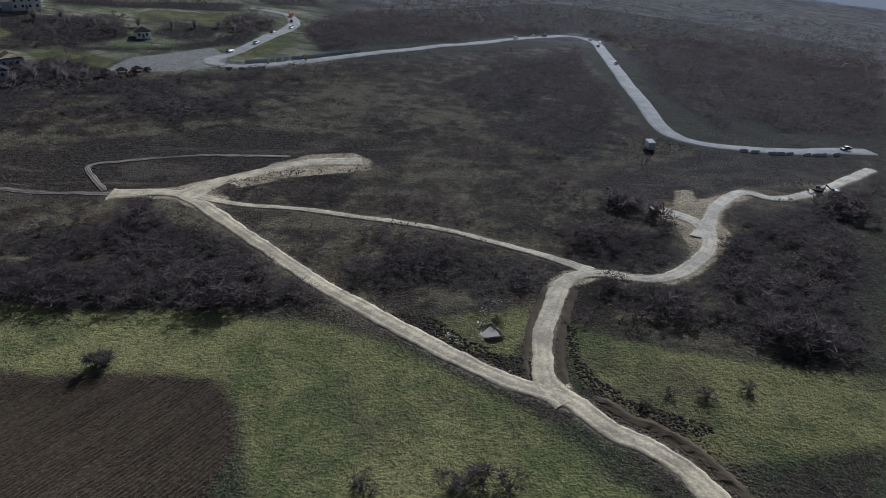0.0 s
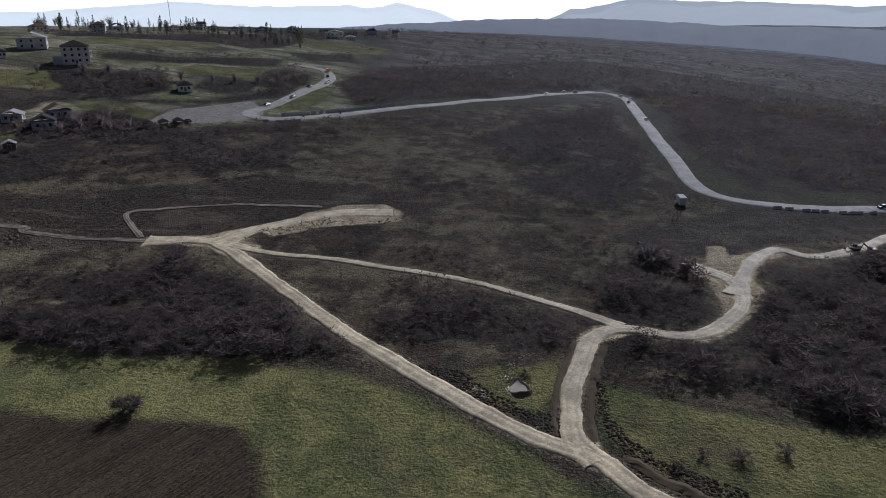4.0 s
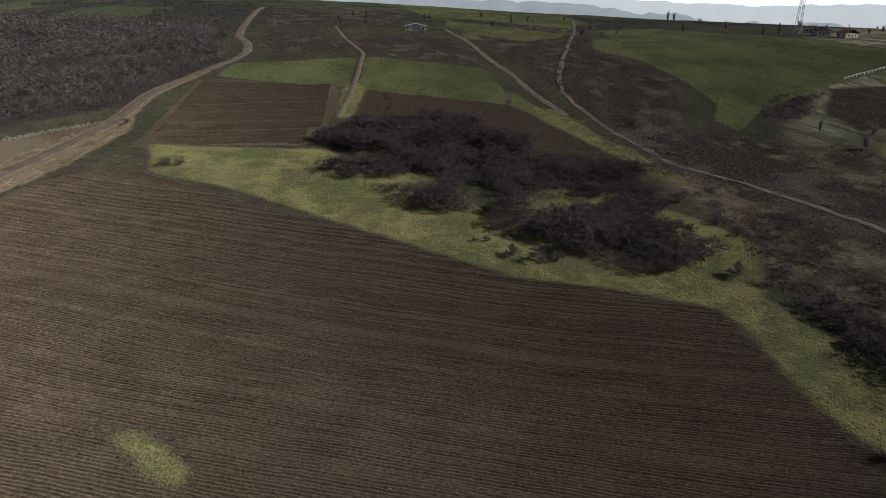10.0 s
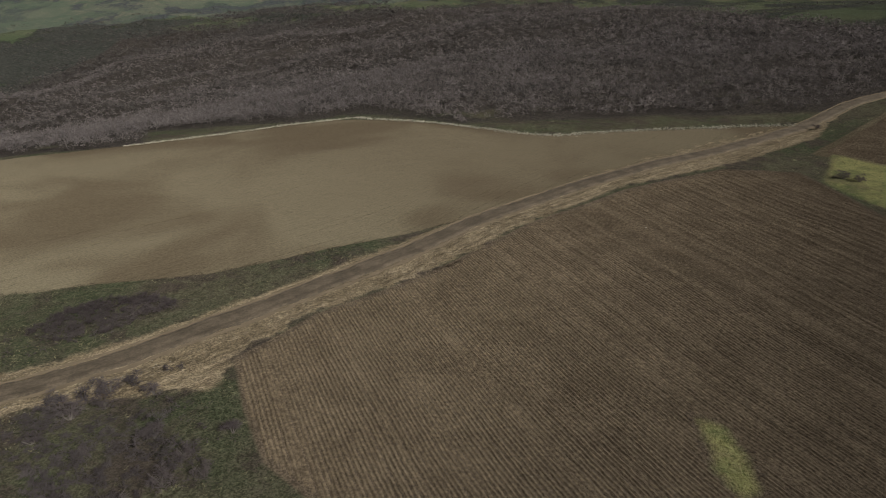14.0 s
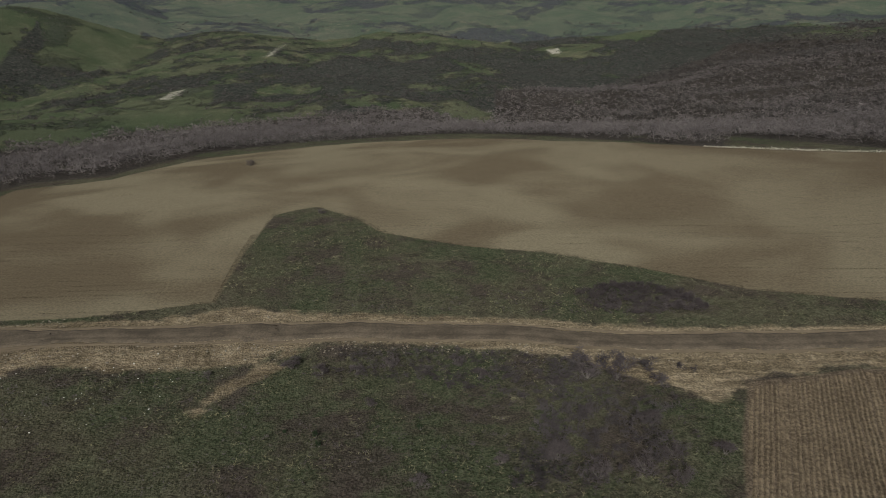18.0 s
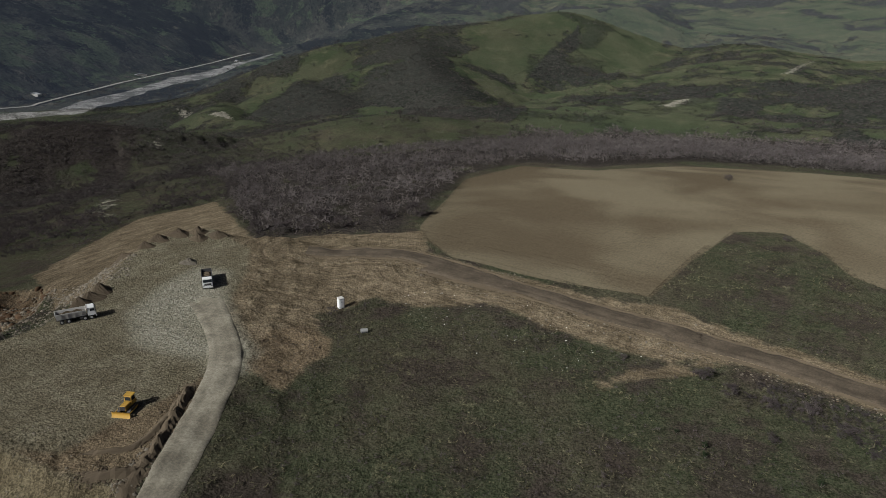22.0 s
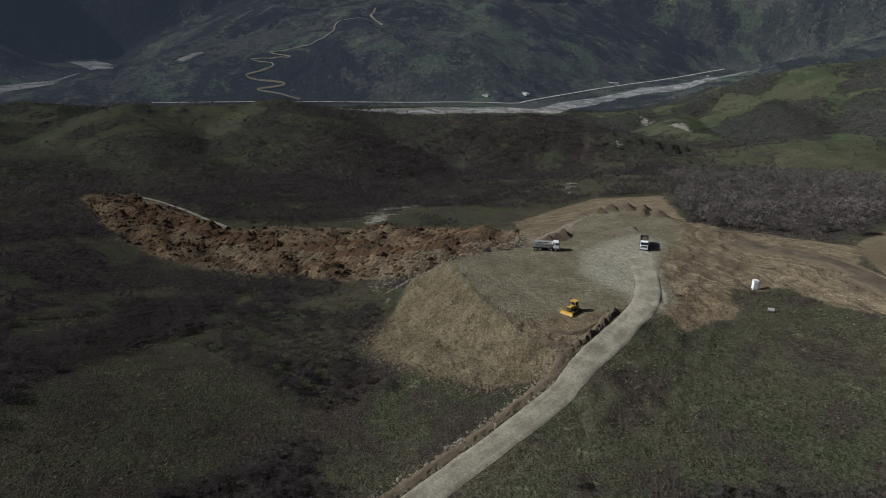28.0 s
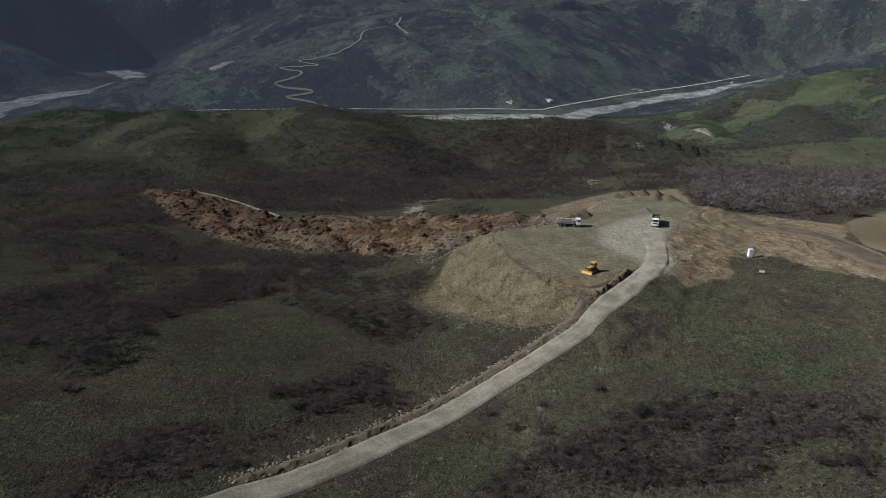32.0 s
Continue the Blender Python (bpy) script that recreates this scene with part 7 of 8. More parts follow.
# hedge patch and heath on the bank above the haul road
for nm, poly, lo, hi, mat, lab, seed in (
    ("bramble_patch", [(-66.4, -143.3), (-74.5, -147.1), (-83.9, -145.6), (-91.9, -137.1), (-93.4, -128.3), (-86.1, -129.6), (-77.2, -130.5), (-68.2, -132.8)], 1.0, 2.6, "scrub", "grey bramble patch above the haul road", 95),
    ("heath_patch", [(3.3, -213.6), (-13.0, -217.1), (-31.0, -178.2), (-30.6, -162.9), (-12.6, -151.7), (1.6, -158.0)], 0.3, 0.8, "scrub", "purple-brown dry heath on the grassy bank", 96),
    ("bramble_patch", [(-8, -132), (-30, -126), (-52, -115), (-58, -101), (-44, -100), (-28, -112), (-6, -122)], 0.8, 1.8, "bramble", "leafless bramble scrub below the haul road", 97),
):
    g = np.random.RandomState(seed)
    q = np.array(poly)
    p = g.uniform(q.min(0), q.max(0), (2200, 2))
    p = p[(signed_distance(p[:, 0], p[:, 1], poly) < 0) & clear_of_roads(p[:, 0], p[:, 1], 3)][:330]
    scatter_mesh(nm, p, g.uniform(lo, hi, len(p)), TUFT if hi < 1 else MID_BRUSH, TWIGS[mat], lab, "bushes", seed)


# bleached grass along the upper edge of the tilled field
n = Nodes("bleached_grass", 0.95)
STRAW = n.finish(n.mix(n.island(), (0.2, 0.18, 0.13), (0.42, 0.39, 0.31)))
edge = beside(LAND["tan"]["field_upper"][-7:] + LAND["tan"]["field_upper"][:1], 0.0, 1.0)
g = np.random.RandomState(611)
p = edge[g.randint(0, len(edge), 2600)] + g.normal(0, 1.3, (2600, 2))
scatter_mesh("dry_grass", p, g.uniform(0.5, 1.3, len(p)), TUFT, STRAW, "bleached dry grass along the field edge", "grass", 612)

# churned clods beside the muddy farm track
for k, (i, j, off) in enumerate(((1, 8, 4.0), (2, 9, -4.5), (5, 12, 7.5), (6, 12, -8.0))):
    stone_band("rubble", R_["track_old"][i:j], off, 2.6, 700, 0.3, 1.5, CLOD, "dark clods beside the muddy farm track", 650 + k)
# ---------------------------------------------------------------- vehicles and machines
def part(name, bm, material, parent, label=""):
    me = bpy.data.meshes.new(name)
    bm.to_mesh(me)
    bm.free()
    me.materials.append(material)
    ob = new(name, me)
    ob.parent = parent
    return tagged(ob, label)


def block(cx, cy, cz, sx, sy, sz, bevel=0.0, top=(1.0, 1.0), shift=(0.0, 0.0), tilt=None):
    """A box whose top may be narrower and shifted, with rounded edges."""
    bm = bmesh.new()
    bmesh.ops.create_cube(bm, size=1.0)
    for v in bm.verts:
        up = v.co.z > 0
        v.co = Vector((v.co.x * sx * (top[0] if up else 1) + (shift[0] if up else 0), v.co.y * sy * (top[1] if up else 1) + (shift[1] if up else 0), v.co.z * sz))
    if bevel:
        bmesh.ops.bevel(bm, geom=bm.edges[:], offset=bevel, segments=1, affect="EDGES")
    if tilt:
        bmesh.ops.rotate(bm, verts=bm.verts[:], cent=(0, 0, 0), matrix=Euler([radians(a) for a in tilt]).to_matrix())
    bmesh.ops.translate(bm, verts=bm.verts[:], vec=(cx, cy, cz))
    return bm


def drum(cx, cy, cz, radius, wide, axis="x", seg=14, inner=0.0):
    bm = bmesh.new()
    bmesh.ops.create_cone(bm, cap_ends=True, segments=seg, radius1=radius, radius2=radius, depth=wide)
    if axis != "z":
        bmesh.ops.rotate(bm, verts=bm.verts[:], cent=(0, 0, 0), matrix=Euler((0, radians(90), 0) if axis == "x" else (radians(90), 0, 0)).to_matrix())
    bmesh.ops.bevel(bm, geom=[e for e in bm.edges if e.calc_length() < radius * 0.9], offset=radius * 0.08, segments=1, affect="EDGES")
    bmesh.ops.translate(bm, verts=bm.verts[:], vec=(cx, cy, cz))
    return bm


def merge(*parts):
    out = bmesh.new()
    for b in parts:
        me = bpy.data.meshes.new("tmp")
        b.to_mesh(me)
        b.free()
        out.from_mesh(me)
        bpy.data.meshes.remove(me)
    return out


def root(name, label, category, group=""):
    return tagged(new(name), label, category, group)


def stand(ob, x, y, heading, lift=0.0):
    """Set a thing on the land; heading in degrees turning left from +y."""
    size = ob.scale.copy()
    ob.matrix_world = pose(x, y, on_ground(x, y) + lift, 0, 0, heading)
    ob.scale = size
    return ob


WHITE = plain("white_paint", (0.6, 0.59, 0.56), 0.8, vary=0.15)
DIRTY_WHITE = plain("dirty_white_paint", (0.42, 0.4, 0.36), 0.8, vary=0.25)
YELLOW = plain("yellow_machine_paint", (0.42, 0.25, 0.04), 0.6, vary=0.25)
GREY_STEEL = plain("grey_steel", (0.3, 0.29, 0.27), 0.55, 0.3)
DARK_STEEL = plain("dark_steel", (0.05, 0.047, 0.045), 0.6, 0.3)
RUBBER = plain("tyre_rubber", (0.028, 0.027, 0.026), 0.9)
GLASS = plain("tinted_glass", (0.02, 0.024, 0.028), 0.08)
RED = plain("red_paint", (0.4, 0.05, 0.035), 0.5)
CONCRETE = plain("weathered_concrete", (0.34, 0.32, 0.29), 0.9, size=1.0)
PLASTER = plain("grey_render_wall", (0.46, 0.44, 0.4), 0.9, size=1.6)
BRICK = plain("pale_block_wall", (0.6, 0.56, 0.49), 0.9, size=1.2)
ROOF_DARK = plain("dark_roof_sheet", (0.045, 0.04, 0.04), 0.9, size=1.5)
ROOF_GREY = plain("grey_roof_sheet", (0.3, 0.3, 0.3), 0.8, size=1.5)
ROOF_TILE = plain("brown_roof_tile", (0.13, 0.075, 0.05), 0.8, size=1.0)
TIMBER = plain("weathered_timber", (0.16, 0.12, 0.08), 0.85, size=0.4)
CAR_PAINT = {k: plain(k + "_car_paint", c, 0.3, vary=0.06) for k, c in
             {"white": (0.7, 0.7, 0.68), "black": (0.02, 0.02, 0.022), "grey": (0.22, 0.225, 0.23), "red": (0.35, 0.04, 0.03), "blue": (0.04, 0.07, 0.16), "orange": (0.5, 0.16, 0.03)}.items()}


def wheels(owner, xs, ys, radius, wide, rim=GREY_STEEL):
    for y in ys:
        for x in xs:
            w = part("wheel", drum(x, y, radius, radius, wide), RUBBER, owner)
            part("rim", drum(x + (0.04 if x > 0 else -0.04), y, radius, radius * 0.52, wide), rim, w)


def dump_truck(bed, cab_mat, label, loaded=True):
    """A four-axle tipper, 8.4 m long, nose towards +y."""
    t = root("dump_truck", label, "truck", "tipper trucks")
    part("chassis", merge(block(0.4, 0, 0.85, 0.16, 8.0, 0.3), block(-0.4, 0, 0.85, 0.16, 8.0, 0.3), block(0, 1.2, 0.7, 2.2, 0.9, 0.45, 0.04)), DARK_STEEL, t)
    cab = part("cab", block(0, 3.25, 1.95, 2.45, 1.75, 1.95, 0.1, (0.94, 0.86), (0, -0.08)), cab_mat, t)
    part("windscreen", block(0, 4.06, 2.35, 2.05, 0.06, 0.8, 0.01, tilt=(-6, 0, 0)), GLASS, cab)
    for s in (-1, 1):
        part("side_window", block(s * 1.2, 3.35, 2.35, 0.05, 0.9, 0.62), GLASS, cab)
        part("mirror", block(s * 1.42, 3.95, 2.3, 0.14, 0.12, 0.5, 0.02), DARK_STEEL, cab)
        part("headlight", block(s * 0.92, 4.12, 1.15, 0.36, 0.08, 0.2), GLASS, cab)
    part("bumper", block(0, 4.12, 0.78, 2.4, 0.22, 0.42, 0.04), cab_mat, t)
    part("grille", block(0, 4.13, 1.45, 1.6, 0.05, 0.5), DARK_STEEL, cab)
    body = bmesh.new()
    lo, hi = [(-1.1, -3.9), (1.1, -3.9), (1.1, 2.1), (-1.1, 2.1)], [(-1.28, -4.15), (1.28, -4.15), (1.28, 2.2), (-1.28, 2.2)]
    a = [body.verts.new((x, y, 1.15)) for x, y in lo]
    b = [body.verts.new((x, y, 2.55)) for x, y in hi]
    c = [body.verts.new((x * 0.93, y * 0.97, 2.55)) for x, y in hi]
    d = [body.verts.new((x * 0.92, y * 0.95, 1.3)) for x, y in lo]
    body.faces.new(a[::-1])
    body.faces.new(d)
    for k in range(4):
        n = (k + 1) % 4
        body.faces.new((a[k], a[n], b[n], b[k]))
        body.faces.new((b[k], b[n], c[n], c[k]))
        body.faces.new((c[k], c[n], d[n], d[k]))
    skip = part("tipper_body", body, bed, t)
    for y in (-3.0, -1.6, -0.2, 1.2):
        for s in (-1, 1):
            part("rib", block(s * 1.24, y, 1.85, 0.1, 0.12, 1.3, tilt=(0, s * 6, 0)), bed, skip)
    part("headboard", block(0, 2.35, 2.75, 2.5, 0.1, 0.5), bed, skip)
    if loaded:
        load = heap_mesh(0, -0.9, 2.3, 5.6, 1.75, 0.6)
        part("load", load, CLOD, t, "dark soil load")
    wheels(t, (-1.05, 1.05), (3.1, 1.75, -1.55, -2.95), 0.52, 0.34)
    return t


def heap_mesh(cx, cy, sx, sy, z, tall):
    bm = bmesh.new()
    bmesh.ops.create_grid(bm, x_segments=8, y_segments=14, size=0.5)
    for v in bm.verts:
        e = max(0.0, 1 - max(abs(v.co.x), abs(v.co.y)) * 2)
        v.co.z = z + tall * min(1, e * 2.2) * (0.8 + 0.35 * math.sin(v.co.y * 17 + v.co.x * 9))
        v.co.x, v.co.y = cx + v.co.x * sx, cy + v.co.y * sy
    return bm


def bulldozer():
    """A crawler dozer, 5.2 m over the blade, nose towards +y."""
    t = root("bulldozer", "yellow crawler bulldozer working on the tip", "bulldozer")
    for s in (-1, 1):
        loop = bmesh.new()
        ring = []
        for k in range(28):
            u = k / 28 * 2 * math.pi
            y, z = math.copysign(abs(math.cos(u)) ** 0.55, math.cos(u)) * 1.65, 0.5 + math.copysign(abs(math.sin(u)) ** 0.8, math.sin(u)) * 0.5
            ring.append((y, z))
        va = [loop.verts.new((s * 0.95 - 0.28, y - 0.3, z)) for y, z in ring]
        vb = [loop.verts.new((s * 0.95 + 0.28, y - 0.3, z)) for y, z in ring]
        for k in range(28):
            loop.faces.new((va[k], va[(k + 1) % 28], vb[(k + 1) % 28], vb[k]))
        loop.faces.new(va)
        loop.faces.new(vb[::-1])
        track = part("track", loop, DARK_STEEL, t)
        part("track_frame", block(s * 0.95, -0.3, 0.5, 0.6, 2.2, 0.4, 0.05), YELLOW, track)
        part("push_arm", block(s * 1.36, 0.7, 0.6, 0.14, 2.6, 0.24, 0.02), YELLOW, t)
    hood = part("hood", block(0, 0.55, 1.35, 1.25, 1.9, 0.95, 0.08, (0.92, 0.96)), YELLOW, t)
    part("grille", block(0, 1.5, 1.35, 0.95, 0.06, 0.75), DARK_STEEL, hood)
    part("exhaust", drum(0.35, 0.6, 2.15, 0.07, 0.75, "z", 10), DARK_STEEL, hood)
    part("body", block(0, -1.1, 1.1, 1.5, 1.6, 0.9, 0.06), YELLOW, t)
    cab = part("cab", block(0, -1.05, 2.1, 1.45, 1.35, 1.2, 0.05, (0.9, 0.9)), YELLOW, t)
    for s in (-1, 1):
        part("side_window", block(s * 0.71, -1.05, 2.2, 0.05, 0.95, 0.7), GLASS, cab)
    part("windscreen", block(0, -0.37, 2.2, 1.05, 0.05, 0.7), GLASS, cab)
    part("cab_roof", block(0, -1.05, 2.78, 1.6, 1.55, 0.14, 0.04), YELLOW, cab)
    blade = bmesh.new()
    prev = None
    for k in range(7):
        u = k / 6
        y, z = 2.25 + 0.28 * (2 * u - 1) ** 2, 0.08 + 1.15 * u
        row = [blade.verts.new((x, y + dy, z)) for x in (-1.7, 1.7) for dy in (0, -0.1)]
        if prev:
            blade.faces.new((prev[0], prev[2], row[2], row[0]))
            blade.faces.new((prev[3], prev[1], row[1], row[3]))
            blade.faces.new((prev[0], row[0], row[1], prev[1]))
            blade.faces.new((prev[2], prev[3], row[3], row[2]))
        prev = row
    part("blade", blade, YELLOW, t)
    part("ripper", merge(block(0, -2.15, 0.9, 1.2, 0.2, 0.3, 0.03), block(0, -2.4, 0.55, 0.12, 0.2, 1.0, tilt=(12, 0, 0))), DARK_STEEL, t)
    return t


def excavator(paint, arm_up, label):
    t = root("excavator", label, "excavator", "machines on the track works")
    for s in (-1, 1):
        part("track", block(s * 1.05, 0, 0.45, 0.55, 3.6, 0.9, 0.3), DARK_STEEL, t)
    part("undercarriage", block(0, 0, 0.6, 1.6, 1.6, 0.5, 0.08), DARK_STEEL, t)
    part("house", block(0.1, -0.6, 1.55, 2.5, 2.6, 1.1, 0.12), paint, t)
    cab = part("cab", block(-0.8, 0.6, 2.1, 0.95, 1.5, 1.6, 0.08, (0.92, 0.85)), paint, t)
    part("windscreen", block(-0.8, 1.33, 2.3, 0.75, 0.05, 0.9), GLASS, cab)
    part("side_window", block(-1.28, 0.6, 2.35, 0.05, 1.0, 0.75), GLASS, cab)
    a, b = (58, -55) if arm_up else (35, -75)
    y1, z1 = 1.0 + 2.6 * math.cos(radians(a)), 1.9 + 2.6 * math.sin(radians(a))
    boom = part("boom", block(0.25, 1.0 + 1.3 * math.cos(radians(a)), 1.9 + 1.3 * math.sin(radians(a)), 0.4, 2.9, 0.5, 0.05, tilt=(a, 0, 0)), paint, t)
    y2, z2 = y1 + 2.2 * math.cos(radians(b + 50 if arm_up else b)), z1 + 2.2 * math.sin(radians(b + 50 if arm_up else b))
    part("arm", block(0.25, (y1 + y2) / 2, (z1 + z2) / 2, 0.3, 2.5, 0.36, 0.04, tilt=(b + 50 if arm_up else b, 0, 0)), paint, boom)
    part("bucket", block(0.25, y2 + 0.1, z2 - 0.35, 0.9, 0.7, 0.75, 0.12, (0.9, 0.6)), DARK_STEEL, boom)
    t.scale = (0.78, 0.78, 0.78)
    return t


def car(paint, label, long=4.3):
    t = root("car", label, "car", "cars along the country road")
    body = part("body", block(0, 0, 0.62, 1.74, long, 0.62, 0.12), paint, t)
    part("cabin", block(0, -0.15, 1.16, 1.6, long * 0.56, 0.52, 0.08, (0.84, 0.66)), GLASS, body)
    part("roof", block(0, -0.15, 1.43, 1.3, long * 0.36, 0.06, 0.02), paint, body)
    for s in (-1, 1):
        part("headlight", block(s * 0.62, long / 2, 0.68, 0.34, 0.06, 0.16), WHITE, body)
        part("tail_light", block(s * 0.66, -long / 2, 0.72, 0.26, 0.06, 0.16), RED, body)
    wheels(t, (-0.78, 0.78), (long * 0.31, -long * 0.31), 0.32, 0.2)
    return t


def van(paint, label):
    t = root("van", label, "van", "cars along the country road")
    body = part("body", block(0, -0.3, 1.3, 1.95, 4.6, 1.9, 0.12, (0.92, 0.96)), paint, t)
    part("nose", block(0, 2.2, 0.85, 1.9, 0.9, 0.9, 0.12), paint, body)
    part("windscreen", block(0, 2.02, 1.75, 1.6, 0.06, 0.7, tilt=(-20, 0, 0)), GLASS, body)
    for s in (-1, 1):
        part("side_window", block(s * 0.95, 1.3, 1.75, 0.05, 0.8, 0.5), GLASS, body)
    wheels(t, (-0.85, 0.85), (1.7, -1.7), 0.36, 0.22)
    return t


def along(key, x, y):
    """Heading of a road near a place."""
    c = smooth_line(ROADS[key][2], 3)
    k = int(np.argmin(np.hypot(c[:, 0] - x, c[:, 1] - y)))
    k = min(max(k, 1), len(c) - 2)
    d = c[k + 1] - c[k - 1]
    return math.degrees(math.atan2(-d[0], d[1])), c[k]


stand(dump_truck(DIRTY_WHITE, WHITE, "white tipper truck with a pale body loaded with soil"), 132.5, -84.5, 147)
stand(dump_truck(DARK_STEEL, WHITE, "white tipper truck driving across the tip"), 121.5, -114.0, 46)
stand(bulldozer(), 92.8, -64.3, 20)
stand(excavator(DIRTY_WHITE, True, "white excavator with its boom raised beside the dark cutting"), 46.3, 180.7, 20)
stand(excavator(DIRTY_WHITE, False, "small white excavator beside the dark cutting"), 52.0, 179.1, 80)
stand(excavator(DARK_STEEL, False, "dark excavator at the end of the limestone track"), 55.6, 172.9, -60)
stand(excavator(DIRTY_WHITE, False, "pale excavator working beside the track"), 111.4, 198.5, 100)
stand(excavator(DARK_STEEL, False, "dark tracked machine beside the track"), 116.0, 197.5, 60)
for k, (x, y, col) in enumerate([(-105.8, 348.8, "black"), (-97.2, 368.3, "grey"), (-90.8, 397.7, "black"), (-89.3, 421.6, "white"), (-91.5, 441.3, "black"), (-86, 424, "grey"),
                                 (50.2, 470.8, "white"), (68.3, 490.2, "grey"), (76.0, 497.5, "black"), (82.4, 500.9, "black"), (90.2, 502.0, "grey"), (98, 487, "white"), (97.3, 470.5, "black"), (95.3, 397.6, "black")]):
    h, c = along("main_road", x, y)
    nx, ny = math.cos(radians(h)), math.sin(radians(h))
    s = 1.5 if k % 2 else -1.5
    names = {"black": "black", "grey": "silver-grey", "white": "white"}
    stand(car(CAR_PAINT[col], names[col] + " car on the winding country road"), c[0] + nx * s, c[1] + ny * s, h + (180 if k % 2 else 0), 0.45)
h, c = along("main_road", -99.2, 458.5)
stand(van(CAR_PAINT["orange"], "orange van on the bend of the road"), c[0], c[1], h, 0.45)
for x, y, col in ((-133, 306, "red"), (-128, 308, "black"), (150, 246, "black")):
    near = along("main_road", x, y)
    on_road = x > 0
    stand(car(CAR_PAINT[col], col + " car parked beside the country road"), near[1][0] if on_road else x, near[1][1] if on_road else y, near[0], 0.45 if on_road else 0.1)


# ---------------------------------------------------------------- small structures by the tracks
def cabin():
    t = root("site_cabin", "narrow white site cabin on bare earth", "cabin")
    body = part("walls", block(0, 0, 1.35, 1.35, 1.35, 2.5, 0.04), WHITE, t)
    part("roof", block(0, 0, 2.72, 1.55, 1.55, 0.22, 0.05, (0.8, 0.8)), DIRTY_WHITE, t)
    part("door", block(0, 0.7, 1.2, 0.8, 0.05, 1.95), WHITE, body)
    part("vent", block(0, 0.735, 1.85, 0.34, 0.03, 0.16), DARK_STEEL, body)
    part("base", block(0, 0, 0.06, 1.45, 1.45, 0.14, 0.02), DARK_STEEL, t)
    return t


stand(cabin(), 85.4, -120.8, 60)
t = root("water_tank", "grey steel tank lying on the grass", "tank")
part("shell", drum(0, 0, 0.55, 0.5, 1.6, "x", 16), GREY_STEEL, t)
part("saddle", merge(block(0.5, 0, 0.15, 0.2, 0.9, 0.4), block(-0.5, 0, 0.15, 0.2, 0.9, 0.4)), DARK_STEEL, t)
stand(t, 73.1, -112.0, 40)
t = root("box_trailer", "white box trailer parked by the road", "trailer")
b = part("box", block(0, 0, 1.9, 2.4, 5.0, 2.5, 0.05), WHITE, t)
part("rear_door", block(0, -2.52, 1.9, 2.1, 0.05, 2.2), DIRTY_WHITE, b)
part("frame", block(0, 0, 0.55, 1.4, 5.4, 0.2), DARK_STEEL, t)
wheels(t, (-1.0, 1.0), (-1.2, -0.2), 0.42, 0.26)
stand(t, 70.4, 233.6, 0)
curve = bpy.data.curves.new("pipe", "CURVE")
curve.dimensions, curve.bevel_depth, curve.bevel_resolution = "3D", 0.16, 3
sp = curve.splines.new("POLY")
sp.points.add(8)
for k in range(9):
    th = math.pi * k / 8
    sp.points[k].co = (0.9 - 0.9 * math.cos(th), 0, -0.3 + 2.4 * math.sin(th), 1)
curve.materials.append(DIRTY_WHITE)
pipe = tagged(new("bent_pipe", curve), "pale bent pipe rising from the dark cutting", "pipe")
pipe.matrix_world = pose(63.5, 217.5, on_ground(64.7, 217.5), 0, 0, 15)


def barrier():
    bm = bmesh.new()
    prof = [(-0.4, 0), (-0.4, 0.15), (-0.18, 0.4), (-0.12, 1.0), (0.12, 1.0), (0.18, 0.4), (0.4, 0.15), (0.4, 0)]
    a, b = ([bm.verts.new((x, y, z)) for x, z in prof] for y in (-1.4, 1.4))
    for k in range(8):
        bm.faces.new((a[k], a[(k + 1) % 8], b[(k + 1) % 8], b[k]))
    bm.faces.new(a[::-1])
    bm.faces.new(b)
    me = bpy.data.meshes.new("road_barrier")
    bm.to_mesh(me)
    bm.free()
    me.materials.append(PLASTER)
    return me


BARRIER = barrier()
for (x0, y0), (x1, y1), count in (((-98, 311.5), (-80, 320.5), 9), ((104, 232.6), (140, 240.2), 9)):
    for k in range(count):
        u = k / (count - 1)
        x, y = x0 + (x1 - x0) * u, y0 + (y1 - y0) * u
        h, c = along("main_road", x, y)
        ob = new("road_barrier", BARRIER)
        nx, ny = math.cos(radians(h)), math.sin(radians(h))
        s = 1 if (x - c[0]) * nx + (y - c[1]) * ny > 0 else -1
        stand(ob, c[0] + nx * s * 4.6, c[1] + ny * s * 4.6, h, 0.05)
        tagged(ob, "grey weathered concrete barrier block on the road edge", "barrier", "road barriers")

# long low wall of concrete panels above the road
wall = root("panel_wall", "long grey-blue wall of concrete panels above the road", "wall")
PANEL = plain("blue_grey_concrete", (0.27, 0.29, 0.31), 0.85, size=1.2)
line = beside(ROADS["main_road"][2], 0.0, 3.0)
pick = [q for q in line if -88 < q[0] < -38 and q[1] < 385]
d = np.gradient(np.array(pick), axis=0)
pm = block(0, 0, 0.75, 0.16, 2.9, 1.7, 0.02)
pme = bpy.data.meshes.new("panel")
pm.to_mesh(pme)
pm.free()
pme.materials.append(PANEL)
for q, dd in zip(pick, d):
    h = math.degrees(math.atan2(-dd[0], dd[1]))
    ob = new("panel", pme)
    ob.parent = wall
    nx, ny = math.cos(radians(h)), math.sin(radians(h))
    s = 6.0 if ny * 1.0 > 0 else -6.0
    x, y = q[0] + nx * s, q[1] + ny * s
    ob.matrix_world = pose(x, y, on_ground(x, y), 0, 0, h)

